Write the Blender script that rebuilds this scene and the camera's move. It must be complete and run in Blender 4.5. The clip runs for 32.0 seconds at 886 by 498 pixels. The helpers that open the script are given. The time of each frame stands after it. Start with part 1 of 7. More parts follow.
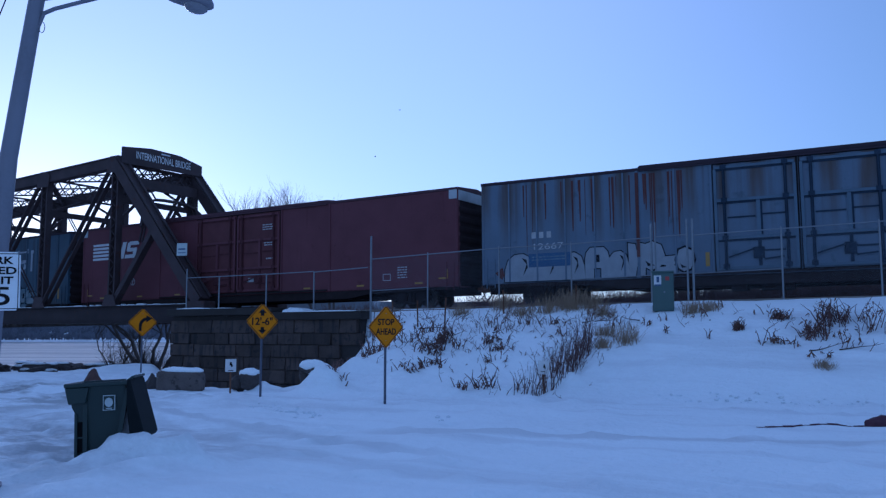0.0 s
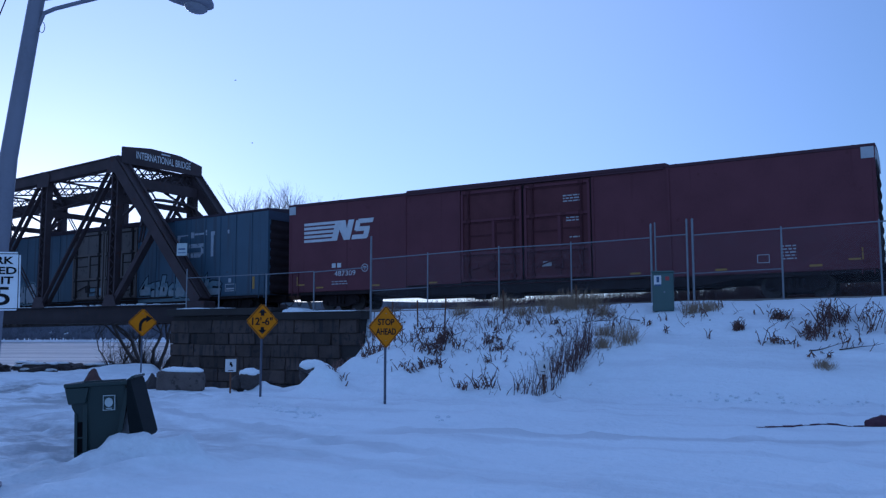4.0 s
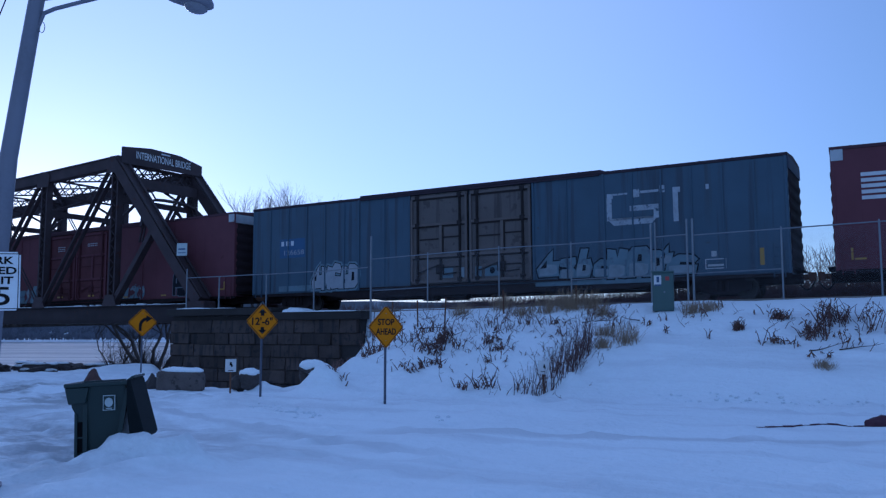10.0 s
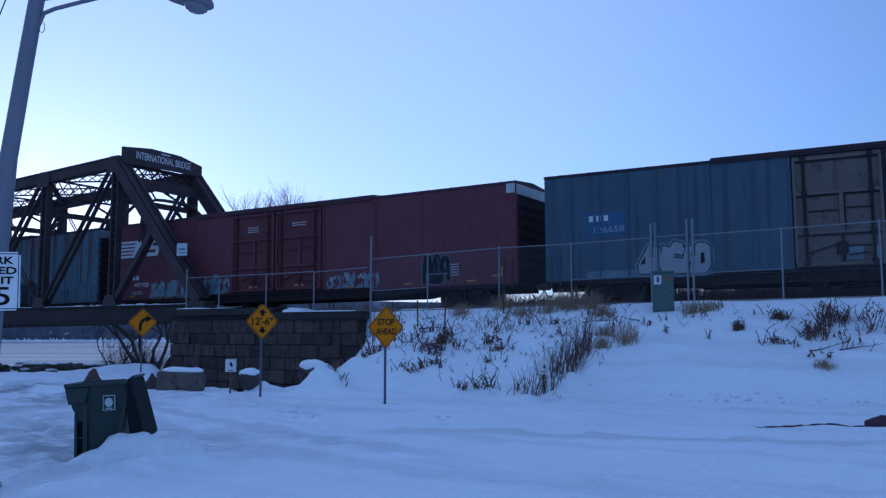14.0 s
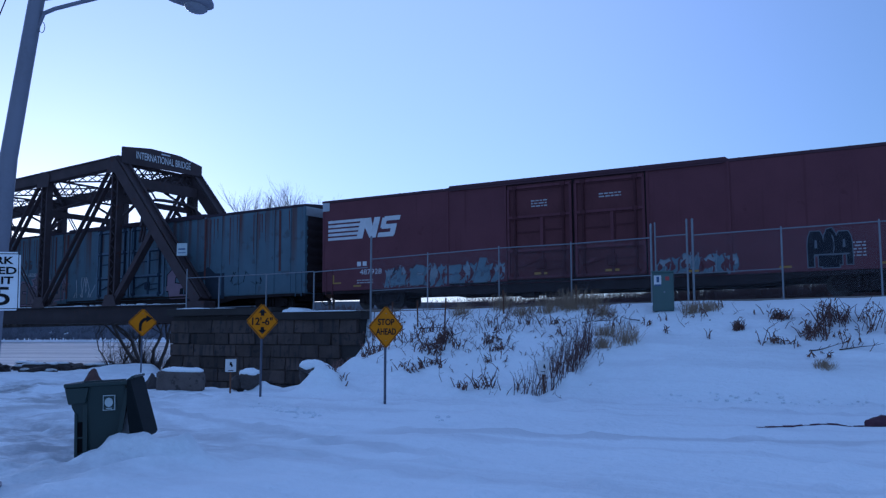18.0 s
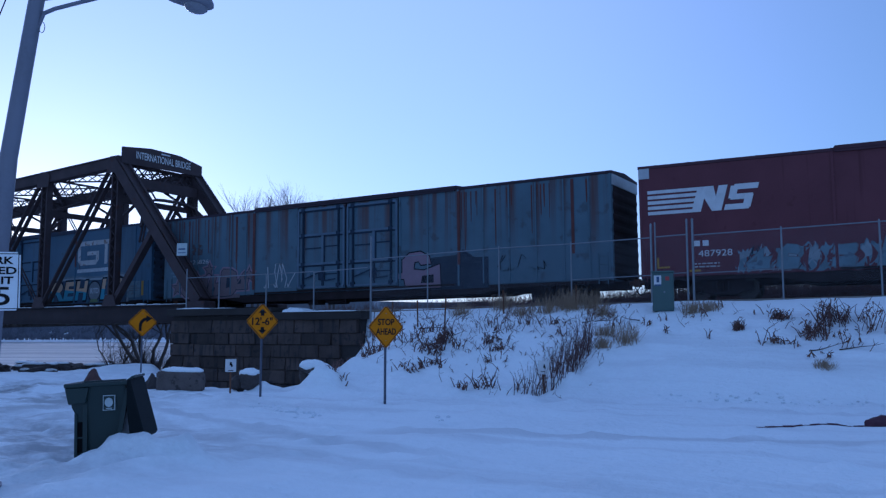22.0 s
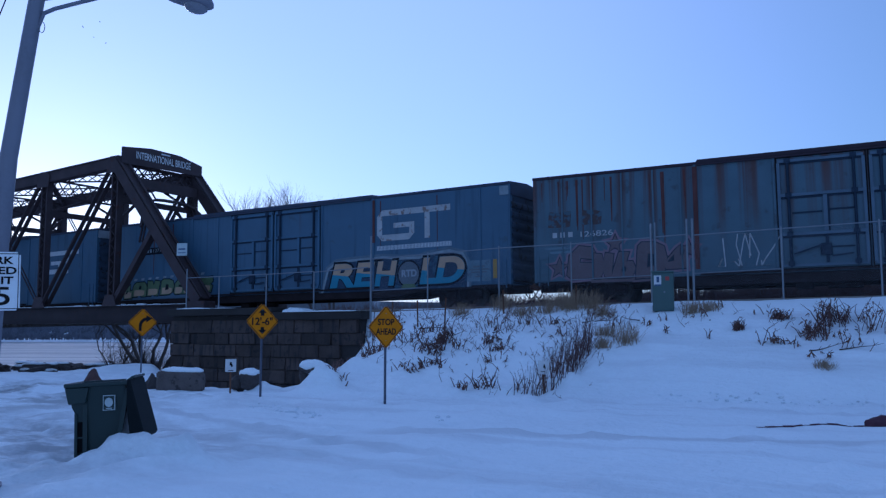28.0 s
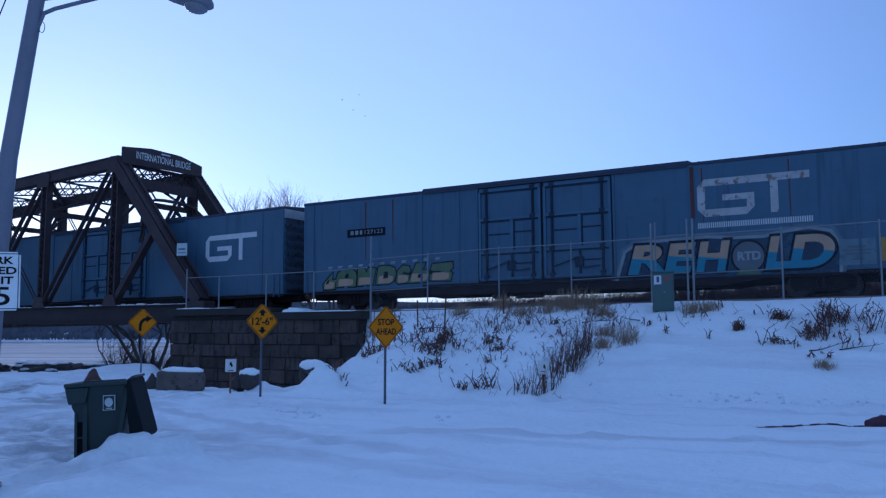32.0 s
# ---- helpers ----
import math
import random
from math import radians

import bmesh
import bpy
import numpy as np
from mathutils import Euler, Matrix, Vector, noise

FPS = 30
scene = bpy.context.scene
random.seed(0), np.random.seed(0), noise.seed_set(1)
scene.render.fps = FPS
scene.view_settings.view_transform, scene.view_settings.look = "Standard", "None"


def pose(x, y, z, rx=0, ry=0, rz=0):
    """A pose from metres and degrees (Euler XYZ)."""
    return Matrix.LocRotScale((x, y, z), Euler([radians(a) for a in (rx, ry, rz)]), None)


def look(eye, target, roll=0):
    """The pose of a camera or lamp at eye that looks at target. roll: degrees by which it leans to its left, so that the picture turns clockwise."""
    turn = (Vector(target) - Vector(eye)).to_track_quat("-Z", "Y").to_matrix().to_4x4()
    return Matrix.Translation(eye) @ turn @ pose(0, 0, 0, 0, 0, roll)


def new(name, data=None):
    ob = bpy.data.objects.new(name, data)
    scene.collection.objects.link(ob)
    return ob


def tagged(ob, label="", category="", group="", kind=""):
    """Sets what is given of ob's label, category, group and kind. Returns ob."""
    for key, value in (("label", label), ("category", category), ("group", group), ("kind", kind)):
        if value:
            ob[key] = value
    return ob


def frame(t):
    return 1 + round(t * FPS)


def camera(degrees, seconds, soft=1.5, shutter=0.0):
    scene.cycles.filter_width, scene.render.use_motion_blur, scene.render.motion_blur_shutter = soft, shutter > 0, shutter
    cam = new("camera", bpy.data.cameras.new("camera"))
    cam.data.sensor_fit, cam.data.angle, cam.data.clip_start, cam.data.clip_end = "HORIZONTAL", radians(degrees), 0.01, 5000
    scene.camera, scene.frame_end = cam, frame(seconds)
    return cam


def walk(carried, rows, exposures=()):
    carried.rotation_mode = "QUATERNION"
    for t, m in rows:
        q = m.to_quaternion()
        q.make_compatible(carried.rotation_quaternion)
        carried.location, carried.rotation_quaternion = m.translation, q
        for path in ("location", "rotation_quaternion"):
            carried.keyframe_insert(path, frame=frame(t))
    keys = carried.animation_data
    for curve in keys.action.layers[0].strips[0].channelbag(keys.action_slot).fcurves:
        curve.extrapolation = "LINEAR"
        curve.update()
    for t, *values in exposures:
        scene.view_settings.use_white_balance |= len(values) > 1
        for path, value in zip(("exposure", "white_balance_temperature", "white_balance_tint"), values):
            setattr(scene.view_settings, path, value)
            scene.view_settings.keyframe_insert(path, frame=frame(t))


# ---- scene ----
EYE = 1.7
YAW, PITCH = radians(-30.423), radians(5.7)
cam = camera(55.2, 32.0, soft=1.3)
FORWARD = Vector((math.sin(YAW) * math.cos(PITCH), math.cos(YAW) * math.cos(PITCH), math.sin(PITCH)))
STAND = look((0, 0, EYE), Vector((0, 0, EYE)) + FORWARD * 10)
walk(cam, [(0.0, STAND), (32.0, STAND)], exposures=[(0.0, 0.20, 4580, 19), (32.0, 0.20, 4580, 19)])

# ---- light: dusk, the sun just over the river behind the bridge ----
SUN_ROT, SUN_EL = radians(-57), radians(7)
world = bpy.data.worlds.new("dusk_sky")
scene.world = world
world.use_nodes = True
wn = world.node_tree.nodes
sky = wn.new("ShaderNodeTexSky")
sky.sky_type, sky.sun_disc = "NISHITA", False
sky.sun_elevation, sky.sun_rotation = SUN_EL, SUN_ROT
sky.air_density, sky.dust_density, sky.ozone_density = 1.0, 0.3, 2.6
haze = wn.new("ShaderNodeMix")
haze.data_type = "RGBA"
haze.inputs[0].default_value = 0.50
# the haze is brighter on the sun's side of the sky
bearing, toward, glow, veil = (wn.new("ShaderNode" + k) for k in ("TexCoord", "VectorMath", "MapRange", "Mix"))
toward.operation = "DOT_PRODUCT"
toward.inputs[1].default_value = (math.sin(SUN_ROT) * 0.98, math.cos(SUN_ROT) * 0.98, 0.2)
glow.interpolation_type = "SMOOTHSTEP"
glow.inputs[1].default_value, glow.inputs[2].default_value = 0.50, 0.96
veil.data_type = "RGBA"
veil.inputs[6].default_value, veil.inputs[7].default_value = (1.90, 2.30, 2.94, 1), (4.4, 4.58, 5.6, 1)
world.node_tree.links.new(bearing.outputs["Generated"], toward.inputs[0])
world.node_tree.links.new(toward.outputs["Value"], glow.inputs[0])
world.node_tree.links.new(glow.outputs[0], veil.inputs[0])
world.node_tree.links.new(veil.outputs[2], haze.inputs[7])
world.node_tree.links.new(sky.outputs[0], haze.inputs[6])
world.node_tree.links.new(haze.outputs[2], wn["Background"].inputs[0])
wn["Background"].inputs[1].default_value = 0.15
sun = new("sun", bpy.data.lights.new("sun", "SUN"))
sun.data.energy, sun.data.angle, sun.data.color = 0.25, radians(20), (1.0, 0.9, 0.78)
sun.matrix_world = look((0, 0, 0), (-math.sin(SUN_ROT) * math.cos(SUN_EL), -math.cos(SUN_ROT) * math.cos(SUN_EL), -math.sin(SUN_EL)))


# ---- materials ----
def shade(name, base, rough=0.7, metal=0.0, vary=0.25, scale=3.0, fine=40.0, bump=0.15, depth=0.01, second=None, cover=0.0,
          streak=None, streaks=0.0, spec=0.5, coords="Object"):
    """Base colour with variation at two scales, a second colour in patches, streaks that run down, and fine relief."""
    m = bpy.data.materials.new(name)
    m.use_nodes = True
    nt = m.node_tree
    n, l = nt.nodes, nt.links
    b = n["Principled BSDF"]
    b.inputs["Metallic"].default_value, b.inputs["Specular IOR Level"].default_value = metal, spec
    tc = n.new("ShaderNodeTexCoord")
    info = n.new("ShaderNodeObjectInfo")
    shift = n.new("ShaderNodeVectorMath")
    shift.operation = "ADD"
    far = n.new("ShaderNodeMath")
    far.operation, far.inputs[1].default_value = "MULTIPLY", 60.0
    l.new(info.outputs["Random"], far.inputs[0])
    l.new(tc.outputs[coords], shift.inputs[0])
    if coords == "Object":
        l.new(far.outputs[0], shift.inputs[1])

    def noise_of(sc, detail=4, vec=None):
        t = n.new("ShaderNodeTexNoise")
        t.inputs["Scale"].default_value, t.inputs["Detail"].default_value = sc, detail
        l.new(vec or shift.outputs[0], t.inputs["Vector"])
        return t.outputs["Fac"]

    def mixed(fac, a, c, kind="MIX"):
        x = n.new("ShaderNodeMix")
        x.data_type, x.blend_type = "RGBA", kind
        for s, v in ((x.inputs[0], fac), (x.inputs[6], a), (x.inputs[7], c)):
            if isinstance(v, (int, float)):
                s.default_value = v
            elif isinstance(v, tuple):
                s.default_value = (*v, 1)
            else:
                l.new(v, s)
        return x.outputs[2]

    def ramp(v, lo, hi):
        r = n.new("ShaderNodeMapRange")
        r.inputs[1].default_value, r.inputs[2].default_value = lo, hi
        l.new(v, r.inputs[0])
        return r.outputs[0]

    big, small = noise_of(scale), noise_of(fine, 3)
    dark, light = tuple(c * (1 - vary) for c in base), tuple(min(1, c * (1 + vary)) for c in base)
    colour = mixed(ramp(big, 0.3, 0.7), dark, light)
    colour = mixed(ramp(small, 0.25, 0.75), colour, mixed(0.75, colour, light), "MIX")
    if second:
        colour = mixed(ramp(noise_of(scale * 2.3, 8), 0.72 - cover, 0.8 - cover), colour, second)
    if streak:
        st = n.new("ShaderNodeMapping")
        st.inputs["Scale"].default_value = (2.2, 2.2, 0.10)
        l.new(shift.outputs[0], st.inputs["Vector"])
        lines = ramp(noise_of(1.6, 5, st.outputs[0]), 0.68 - streaks, 0.80 - streaks)
        colour = mixed(lines, colour, streak)
    l.new(colour, b.inputs["Base Color"])
    rr = n.new("ShaderNodeMapRange")
    rr.inputs[3].default_value, rr.inputs[4].default_value = max(0.05, rough - 0.12), min(1, rough + 0.12)
    l.new(small, rr.inputs[0])
    l.new(rr.outputs[0], b.inputs["Roughness"])
    if bump:
        bp = n.new("ShaderNodeBump")
        bp.inputs["Strength"].default_value, bp.inputs["Distance"].default_value = bump, depth
        l.new(small, bp.inputs["Height"])
        l.new(bp.outputs[0], b.inputs["Normal"])
    return m


SNOW = shade("snow", (0.866, 0.908, 0.933), 0.75, vary=0.05, scale=0.35, fine=7.0, bump=0.9, depth=0.07, spec=0.3)


def long_streaks(m, tint, axis, turn=0.0, lo=0.50, hi=0.72):
    """Long tinted streaks: packed, dirty snow that follows the street, ripple tones on water."""
    n, l = m.node_tree.nodes, m.node_tree.links
    b = n["Principled BSDF"]
    old = b.inputs["Base Color"].links[0].from_socket
    tc, mp, t, r, x = (n.new("ShaderNode" + k) for k in ("TexCoord", "Mapping", "TexNoise", "MapRange", "Mix"))
    mp.vector_type = "TEXTURE"
    mp.inputs["Scale"].default_value, mp.inputs["Rotation"].default_value = [1 / v for v in axis], (0, 0, radians(turn))
    l.new(tc.outputs["Object"], mp.inputs["Vector"])
    l.new(mp.outputs[0], t.inputs["Vector"])
    t.inputs["Scale"].default_value, t.inputs["Detail"].default_value, t.inputs["Roughness"].default_value = 1.0, 6, 0.6
    l.new(t.outputs["Fac"], r.inputs[0])
    r.inputs[1].default_value, r.inputs[2].default_value, r.inputs[4].default_value = lo, hi, 0.8
    x.data_type = "RGBA"
    l.new(r.outputs[0], x.inputs[0])
    l.new(old, x.inputs[6])
    x.inputs[7].default_value = (*tint, 1)
    l.new(x.outputs[2], b.inputs["Base Color"])


long_streaks(SNOW, (0.70, 0.72, 0.75), (0.10, 0.75, 1.0))


def dirt_and_shade(m, x0, x1, most, lo, hi, tint, size, y0, y1):
    """Greys snow: mud where the street bends to the shore, relief shade near the bin."""
    n, l = m.node_tree.nodes, m.node_tree.links
    b = n["Principled BSDF"]
    old = b.inputs["Base Color"].links[0].from_socket
    tc, sx, t, r, w, k, x = (n.new("ShaderNode" + q) for q in ("TexCoord", "SeparateXYZ", "TexNoise", "MapRange", "MapRange", "Math", "Mix"))
    l.new(tc.outputs["Object"], sx.inputs[0])
    l.new(tc.outputs["Object"], t.inputs["Vector"])
    t.inputs["Scale"].default_value, t.inputs["Detail"].default_value, t.inputs["Roughness"].default_value = size, 7, 0.65
    l.new(t.outputs["Fac"], r.inputs[0])
    r.inputs[1].default_value, r.inputs[2].default_value = lo, hi
    l.new(sx.outputs["X"], w.inputs[0])
    w.inputs[1].default_value, w.inputs[2].default_value, w.inputs[4].default_value = x0, x1, most
    k.operation = "MULTIPLY"
    l.new(r.outputs[0], k.inputs[0])
    l.new(w.outputs[0], k.inputs[1])
    v, k2 = n.new("ShaderNodeMapRange"), n.new("ShaderNodeMath")
    l.new(sx.outputs["Y"], v.inputs[0])
    v.inputs[1].default_value, v.inputs[2].default_value = y1, y0
    k2.operation = "MULTIPLY"
    l.new(k.outputs[0], k2.inputs[0])
    l.new(v.outputs[0], k2.inputs[1])
    x.data_type = "RGBA"
    l.new(k2.outputs[0], x.inputs[0])
    l.new(old, x.inputs[6])
    x.inputs[7].default_value = (*tint, 1)
    l.new(x.outputs[2], b.inputs["Base Color"])


# trodden snow near the bin, its grey deepened in place of relief shading
dirt_and_shade(SNOW, -7.0, -11.0, 0.9, 0.33, 0.60, (0.36, 0.37, 0.39), 1.3, 9.5, 12.5)
dirt_and_shade(SNOW, -14.5, -22.0, 0.85, 0.44, 0.60, (0.20, 0.20, 0.205), 0.45, 18.0, 20.5)


def tyre_band(m, a, b, c, half, x0, x1, most, tint):
    """A packed tyre track along y = a + b x + c x x, between x0 and x1, patchy at its edges."""
    n, l = m.node_tree.nodes, m.node_tree.links
    bs = n["Principled BSDF"]
    old = bs.inputs["Base Color"].links[0].from_socket
    tc, sx, t = (n.new("ShaderNode" + q) for q in ("TexCoord", "SeparateXYZ", "TexNoise"))
    l.new(tc.outputs["Object"], sx.inputs[0])
    mp = n.new("ShaderNodeMapping")
    mp.inputs["Scale"].default_value = (0.5, 2.2, 1.0)
    l.new(tc.outputs["Object"], mp.inputs["Vector"])
    l.new(mp.outputs[0], t.inputs["Vector"])
    t.inputs["Scale"].default_value, t.inputs["Detail"].default_value = 1.3, 5

    def sum_of(p, q, r, kind="MULTIPLY_ADD"):
        k = n.new("ShaderNodeMath")
        k.operation = kind
        for s, v in zip(k.inputs, (p, q, r)):
            if isinstance(v, (int, float)):
                s.default_value = v
            else:
                l.new(v, s)
        return k.outputs[0]

    def span(v, lo, hi, top=1.0):
        r = n.new("ShaderNodeMapRange")
        r.inputs[1].default_value, r.inputs[2].default_value, r.inputs[4].default_value = lo, hi, top
        l.new(v, r.inputs[0])
        return r.outputs[0]

    x, y = sx.outputs["X"], sx.outputs["Y"]
    curve = sum_of(x, sum_of(x, c, b), a)
    off = sum_of(sum_of(y, curve, 0.0, "SUBTRACT"), 0.0, 0.0, "ABSOLUTE")
    off = sum_of(t.outputs["Fac"], half, off)
    f = sum_of(span(off, half * 1.5, half * 0.9, most), span(x, x0, x0 + 1.5), 0.0, "MULTIPLY")
    f = sum_of(f, span(x, x1, x1 - 2.5), 0.0, "MULTIPLY")
    mix = n.new("ShaderNodeMix")
    mix.data_type = "RGBA"
    l.new(f, mix.inputs[0])
    l.new(old, mix.inputs[6])
    mix.inputs[7].default_value = (*tint, 1)
    l.new(mix.outputs[2], bs.inputs["Base Color"])


tyre_band(SNOW, 9.93, 0.004, 0.01653, 0.42, -20.0, -5.0, 0.5, (0.56, 0.575, 0.60))
tyre_band(SNOW, 12.38, 0.7823, 0.05518, 0.30, -15.0, -5.5, 0.45, (0.56, 0.575, 0.60))
tyre_band(SNOW, 15.234, 0.3047, 0.0, 0.5, -9.5, 4.0, 0.6, (0.60, 0.61, 0.63))


def each_its_own(m, lo, hi):
    """Lets alike pieces differ in tone."""
    n, l = m.node_tree.nodes, m.node_tree.links
    b = n["Principled BSDF"]
    old = b.inputs["Base Color"].links[0].from_socket
    info, r, x = (n.new("ShaderNode" + q) for q in ("ObjectInfo", "MapRange", "Mix"))
    l.new(info.outputs["Random"], r.inputs[0])
    r.inputs[3].default_value, r.inputs[4].default_value = lo, hi
    x.data_type, x.blend_type, x.inputs[0].default_value = "RGBA", "MULTIPLY", 1.0
    l.new(old, x.inputs[6])
    l.new(r.outputs[0], x.inputs[7])
    l.new(x.outputs[2], b.inputs["Base Color"])


def rust_veil(m, tint, cut, most, every=1.1, top=5.2, foot=1.6):
    """Soft rust that has run from the roof's edge down a car's side, in bands of uneven length."""
    n, l = m.node_tree.nodes, m.node_tree.links
    b = n["Principled BSDF"]
    old = b.inputs["Base Color"].links[0].from_socket
    tc, sx, mp, t, r, t2, a, h, k, x = (n.new("ShaderNode" + q) for q in ("TexCoord", "SeparateXYZ", "Mapping", "TexNoise", "MapRange", "TexNoise", "Math", "MapRange", "Math", "Mix"))
    mp.inputs["Scale"].default_value = (every, 0.0, 0.05)
    l.new(tc.outputs["Object"], sx.inputs[0])
    l.new(tc.outputs["Object"], mp.inputs["Vector"])
    for q, sc, det in ((t, 1.0, 5), (t2, 2.3, 2)):
        q.inputs["Scale"].default_value, q.inputs["Detail"].default_value, q.inputs["Roughness"].default_value = sc, det, 0.62
        l.new(mp.outputs[0], q.inputs["Vector"])
    l.new(t.outputs["Fac"], r.inputs[0])
    r.inputs[1].default_value, r.inputs[2].default_value, r.inputs[4].default_value = cut, cut + 0.13, most
    a.operation, a.inputs[1].default_value = "MULTIPLY_ADD", 4.2
    l.new(t2.outputs["Fac"], a.inputs[0])
    l.new(sx.outputs["Z"], a.inputs[2])
    l.new(a.outputs[0], h.inputs[0])
    h.inputs[1].default_value, h.inputs[2].default_value = foot + 2.1, top + 2.1
    k.operation = "MULTIPLY"
    l.new(r.outputs[0], k.inputs[0])
    l.new(h.outputs[0], k.inputs[1])
    x.data_type = "RGBA"
    l.new(k.outputs[0], x.inputs[0])
    l.new(old, x.inputs[6])
    x.inputs[7].default_value = (*tint, 1)
    l.new(x.outputs[2], b.inputs["Base Color"])


STEEL_DARK = shade("old_bridge_steel", (0.050, 0.034, 0.036), 0.75, 0.2, 0.35, 1.2, 30, second=(0.064, 0.030, 0.026), cover=0.12)
GIRDER_STEEL = shade("dark_girder_steel", (0.026, 0.018, 0.020), 0.8, 0.1, 0.4, 1.2, 30, second=(0.040, 0.022, 0.020), cover=0.12)
COPING = shade("dark_coping_stone", (0.026, 0.022, 0.020), 0.95, 0, 0.4, 1.1, 18, 0.6, 0.02)
STONE = shade("weathered_stone", (0.052, 0.037, 0.031), 0.9, 0, 0.45, 1.4, 14, 0.8, 0.03, second=(0.026, 0.022, 0.023), cover=0.14, streak=(0.018, 0.016, 0.018), streaks=0.14, coords="Object")
MORTAR = shade("mortar", (0.030, 0.025, 0.024), 0.95, 0, 0.2, 3, 30)
each_its_own(STONE, 0.65, 1.3)
GALV = shade("galvanised_steel", (0.21, 0.225, 0.25), 0.5, 0.6, 0.15, 6, 60, 0.05)
GALV_DULL = shade("dull_pole_metal", (0.085, 0.092, 0.125), 0.55, 0.5, 0.15, 3, 40, 0.05)
YELLOW = shade("sign_yellow", (0.54, 0.185, 0.002), 0.7, 0, 0.12, 3, 30, 0.02, spec=0.08)
BLACK_PAINT = shade("black_paint", (0.015, 0.014, 0.015), 0.7, 0, 0.2, 3, 40, 0.02, spec=0.1)
WHITE_PAINT = shade("white_paint", (0.78, 0.79, 0.80), 0.5, 0, 0.06, 3, 40, 0.02)
BLUE_INK = shade("blue_ink", (0.045, 0.085, 0.18), 0.5, 0, 0.1, 3, 40, 0.02)
RED_INK = shade("red_ink", (0.28, 0.04, 0.04), 0.5, 0, 0.1, 3, 40, 0.02)
BIN_GREEN = shade("bin_plastic", (0.012, 0.027, 0.026), 0.45, 0, 0.15, 2, 60, 0.08, 0.004)
BIN_LIGHT = shade("bin_label_white", (0.45, 0.50, 0.50), 0.5, 0, 0.1, 8, 60, 0.02)
CABINET_GREEN = shade("cabinet_green", (0.064, 0.108, 0.104), 0.55, 0, 0.08, 2, 40, 0.03)
RUBBER = shade("rubber", (0.012, 0.012, 0.013), 0.85)
RUST = shade("rusted_iron", (0.10, 0.050, 0.030), 0.9, 0.1, 0.4, 4, 30, 0.3)
RAIL_STEEL = shade("rail_steel", (0.22, 0.20, 0.19), 0.35, 0.9, 0.15, 4, 40, 0.05)
TIE_WOOD = shade("creosoted_timber", (0.06, 0.048, 0.04), 0.9, 0, 0.3, 3, 25, 0.4)
ROCK = shade("boulder", (0.055, 0.046, 0.044), 0.9, 0, 0.35, 1.5, 14, 0.8, 0.04)
BARK = shade("bare_bark", (0.060, 0.048, 0.042), 0.95, 0, 0.3, 4, 30, 0.5)
TWIG = shade("dry_stalk", (0.100, 0.056, 0.050), 0.9, 0, 0.3, 5, 30, 0.1)
STRAW = shade("dead_grass", (0.26, 0.19, 0.125), 0.9, 0, 0.25, 5, 30, 0.05)
UNDERFRAME = shade("grimy_underframe", (0.024, 0.018, 0.019), 0.9, 0, 0.4, 2, 30, 0.2, spec=0.15)
NS_RED = shade("oxide_red_paint", (0.113, 0.040, 0.049), 0.6, 0, 0.16, 0.9, 24, 0.06, second=(0.098, 0.034, 0.040), cover=0.06, streak=(0.092, 0.031, 0.037), streaks=0.06, spec=0.2)
GT_BLUE = shade("faded_blue_paint", (0.047, 0.080, 0.118), 0.55, 0, 0.16, 0.8, 24, 0.06, second=(0.052, 0.050, 0.052), cover=0.04, streak=(0.037, 0.054, 0.080), streaks=0.14)
GT_GREY = shade("grey_blue_weathered_paint", (0.116, 0.150, 0.202), 0.65, 0, 0.16, 0.8, 24, 0.08, second=(0.084, 0.116, 0.156), cover=0.10)
GT_RUST = shade("rust_stained_blue_paint", (0.076, 0.118, 0.150), 0.65, 0, 0.18, 0.8, 24, 0.08, second=(0.062, 0.084, 0.104), cover=0.12)
GT_BRIGHT = shade("bright_blue_paint", (0.054, 0.104, 0.166), 0.5, 0, 0.12, 0.8, 24, 0.05, second=(0.050, 0.088, 0.130), cover=0.08, streak=(0.038, 0.076, 0.126), streaks=0.12)
DOOR_TAN = shade("weathered_tan_door", (0.106, 0.088, 0.080), 0.7, 0, 0.2, 1.2, 24, 0.08, second=(0.070, 0.056, 0.052), cover=0.14, streak=(0.06, 0.047, 0.044), streaks=0.10)
FRAME_TAN = shade("tan_door_frame", (0.118, 0.095, 0.084), 0.7, 0, 0.25, 1.2, 24, 0.08)
FRAME_BLUE = shade("grey_blue_door_frame", (0.092, 0.128, 0.172), 0.65, 0, 0.2, 1.2, 24, 0.08)
RUST_STREAK = shade("rust_streak", (0.086, 0.032, 0.028), 0.9, 0, 0.35, 2, 20, 0.1)
RUST_FADED = shade("faded_rust_patch", (0.070, 0.050, 0.050), 0.9, 0, 0.35, 2, 20, 0.1, second=(0.076, 0.110, 0.140), cover=0.25)
rust_veil(GT_GREY, (0.066, 0.044, 0.038), 0.54, 0.7, 1.9)
rust_veil(GT_RUST, (0.072, 0.034, 0.031), 0.49, 0.85, 2.1)


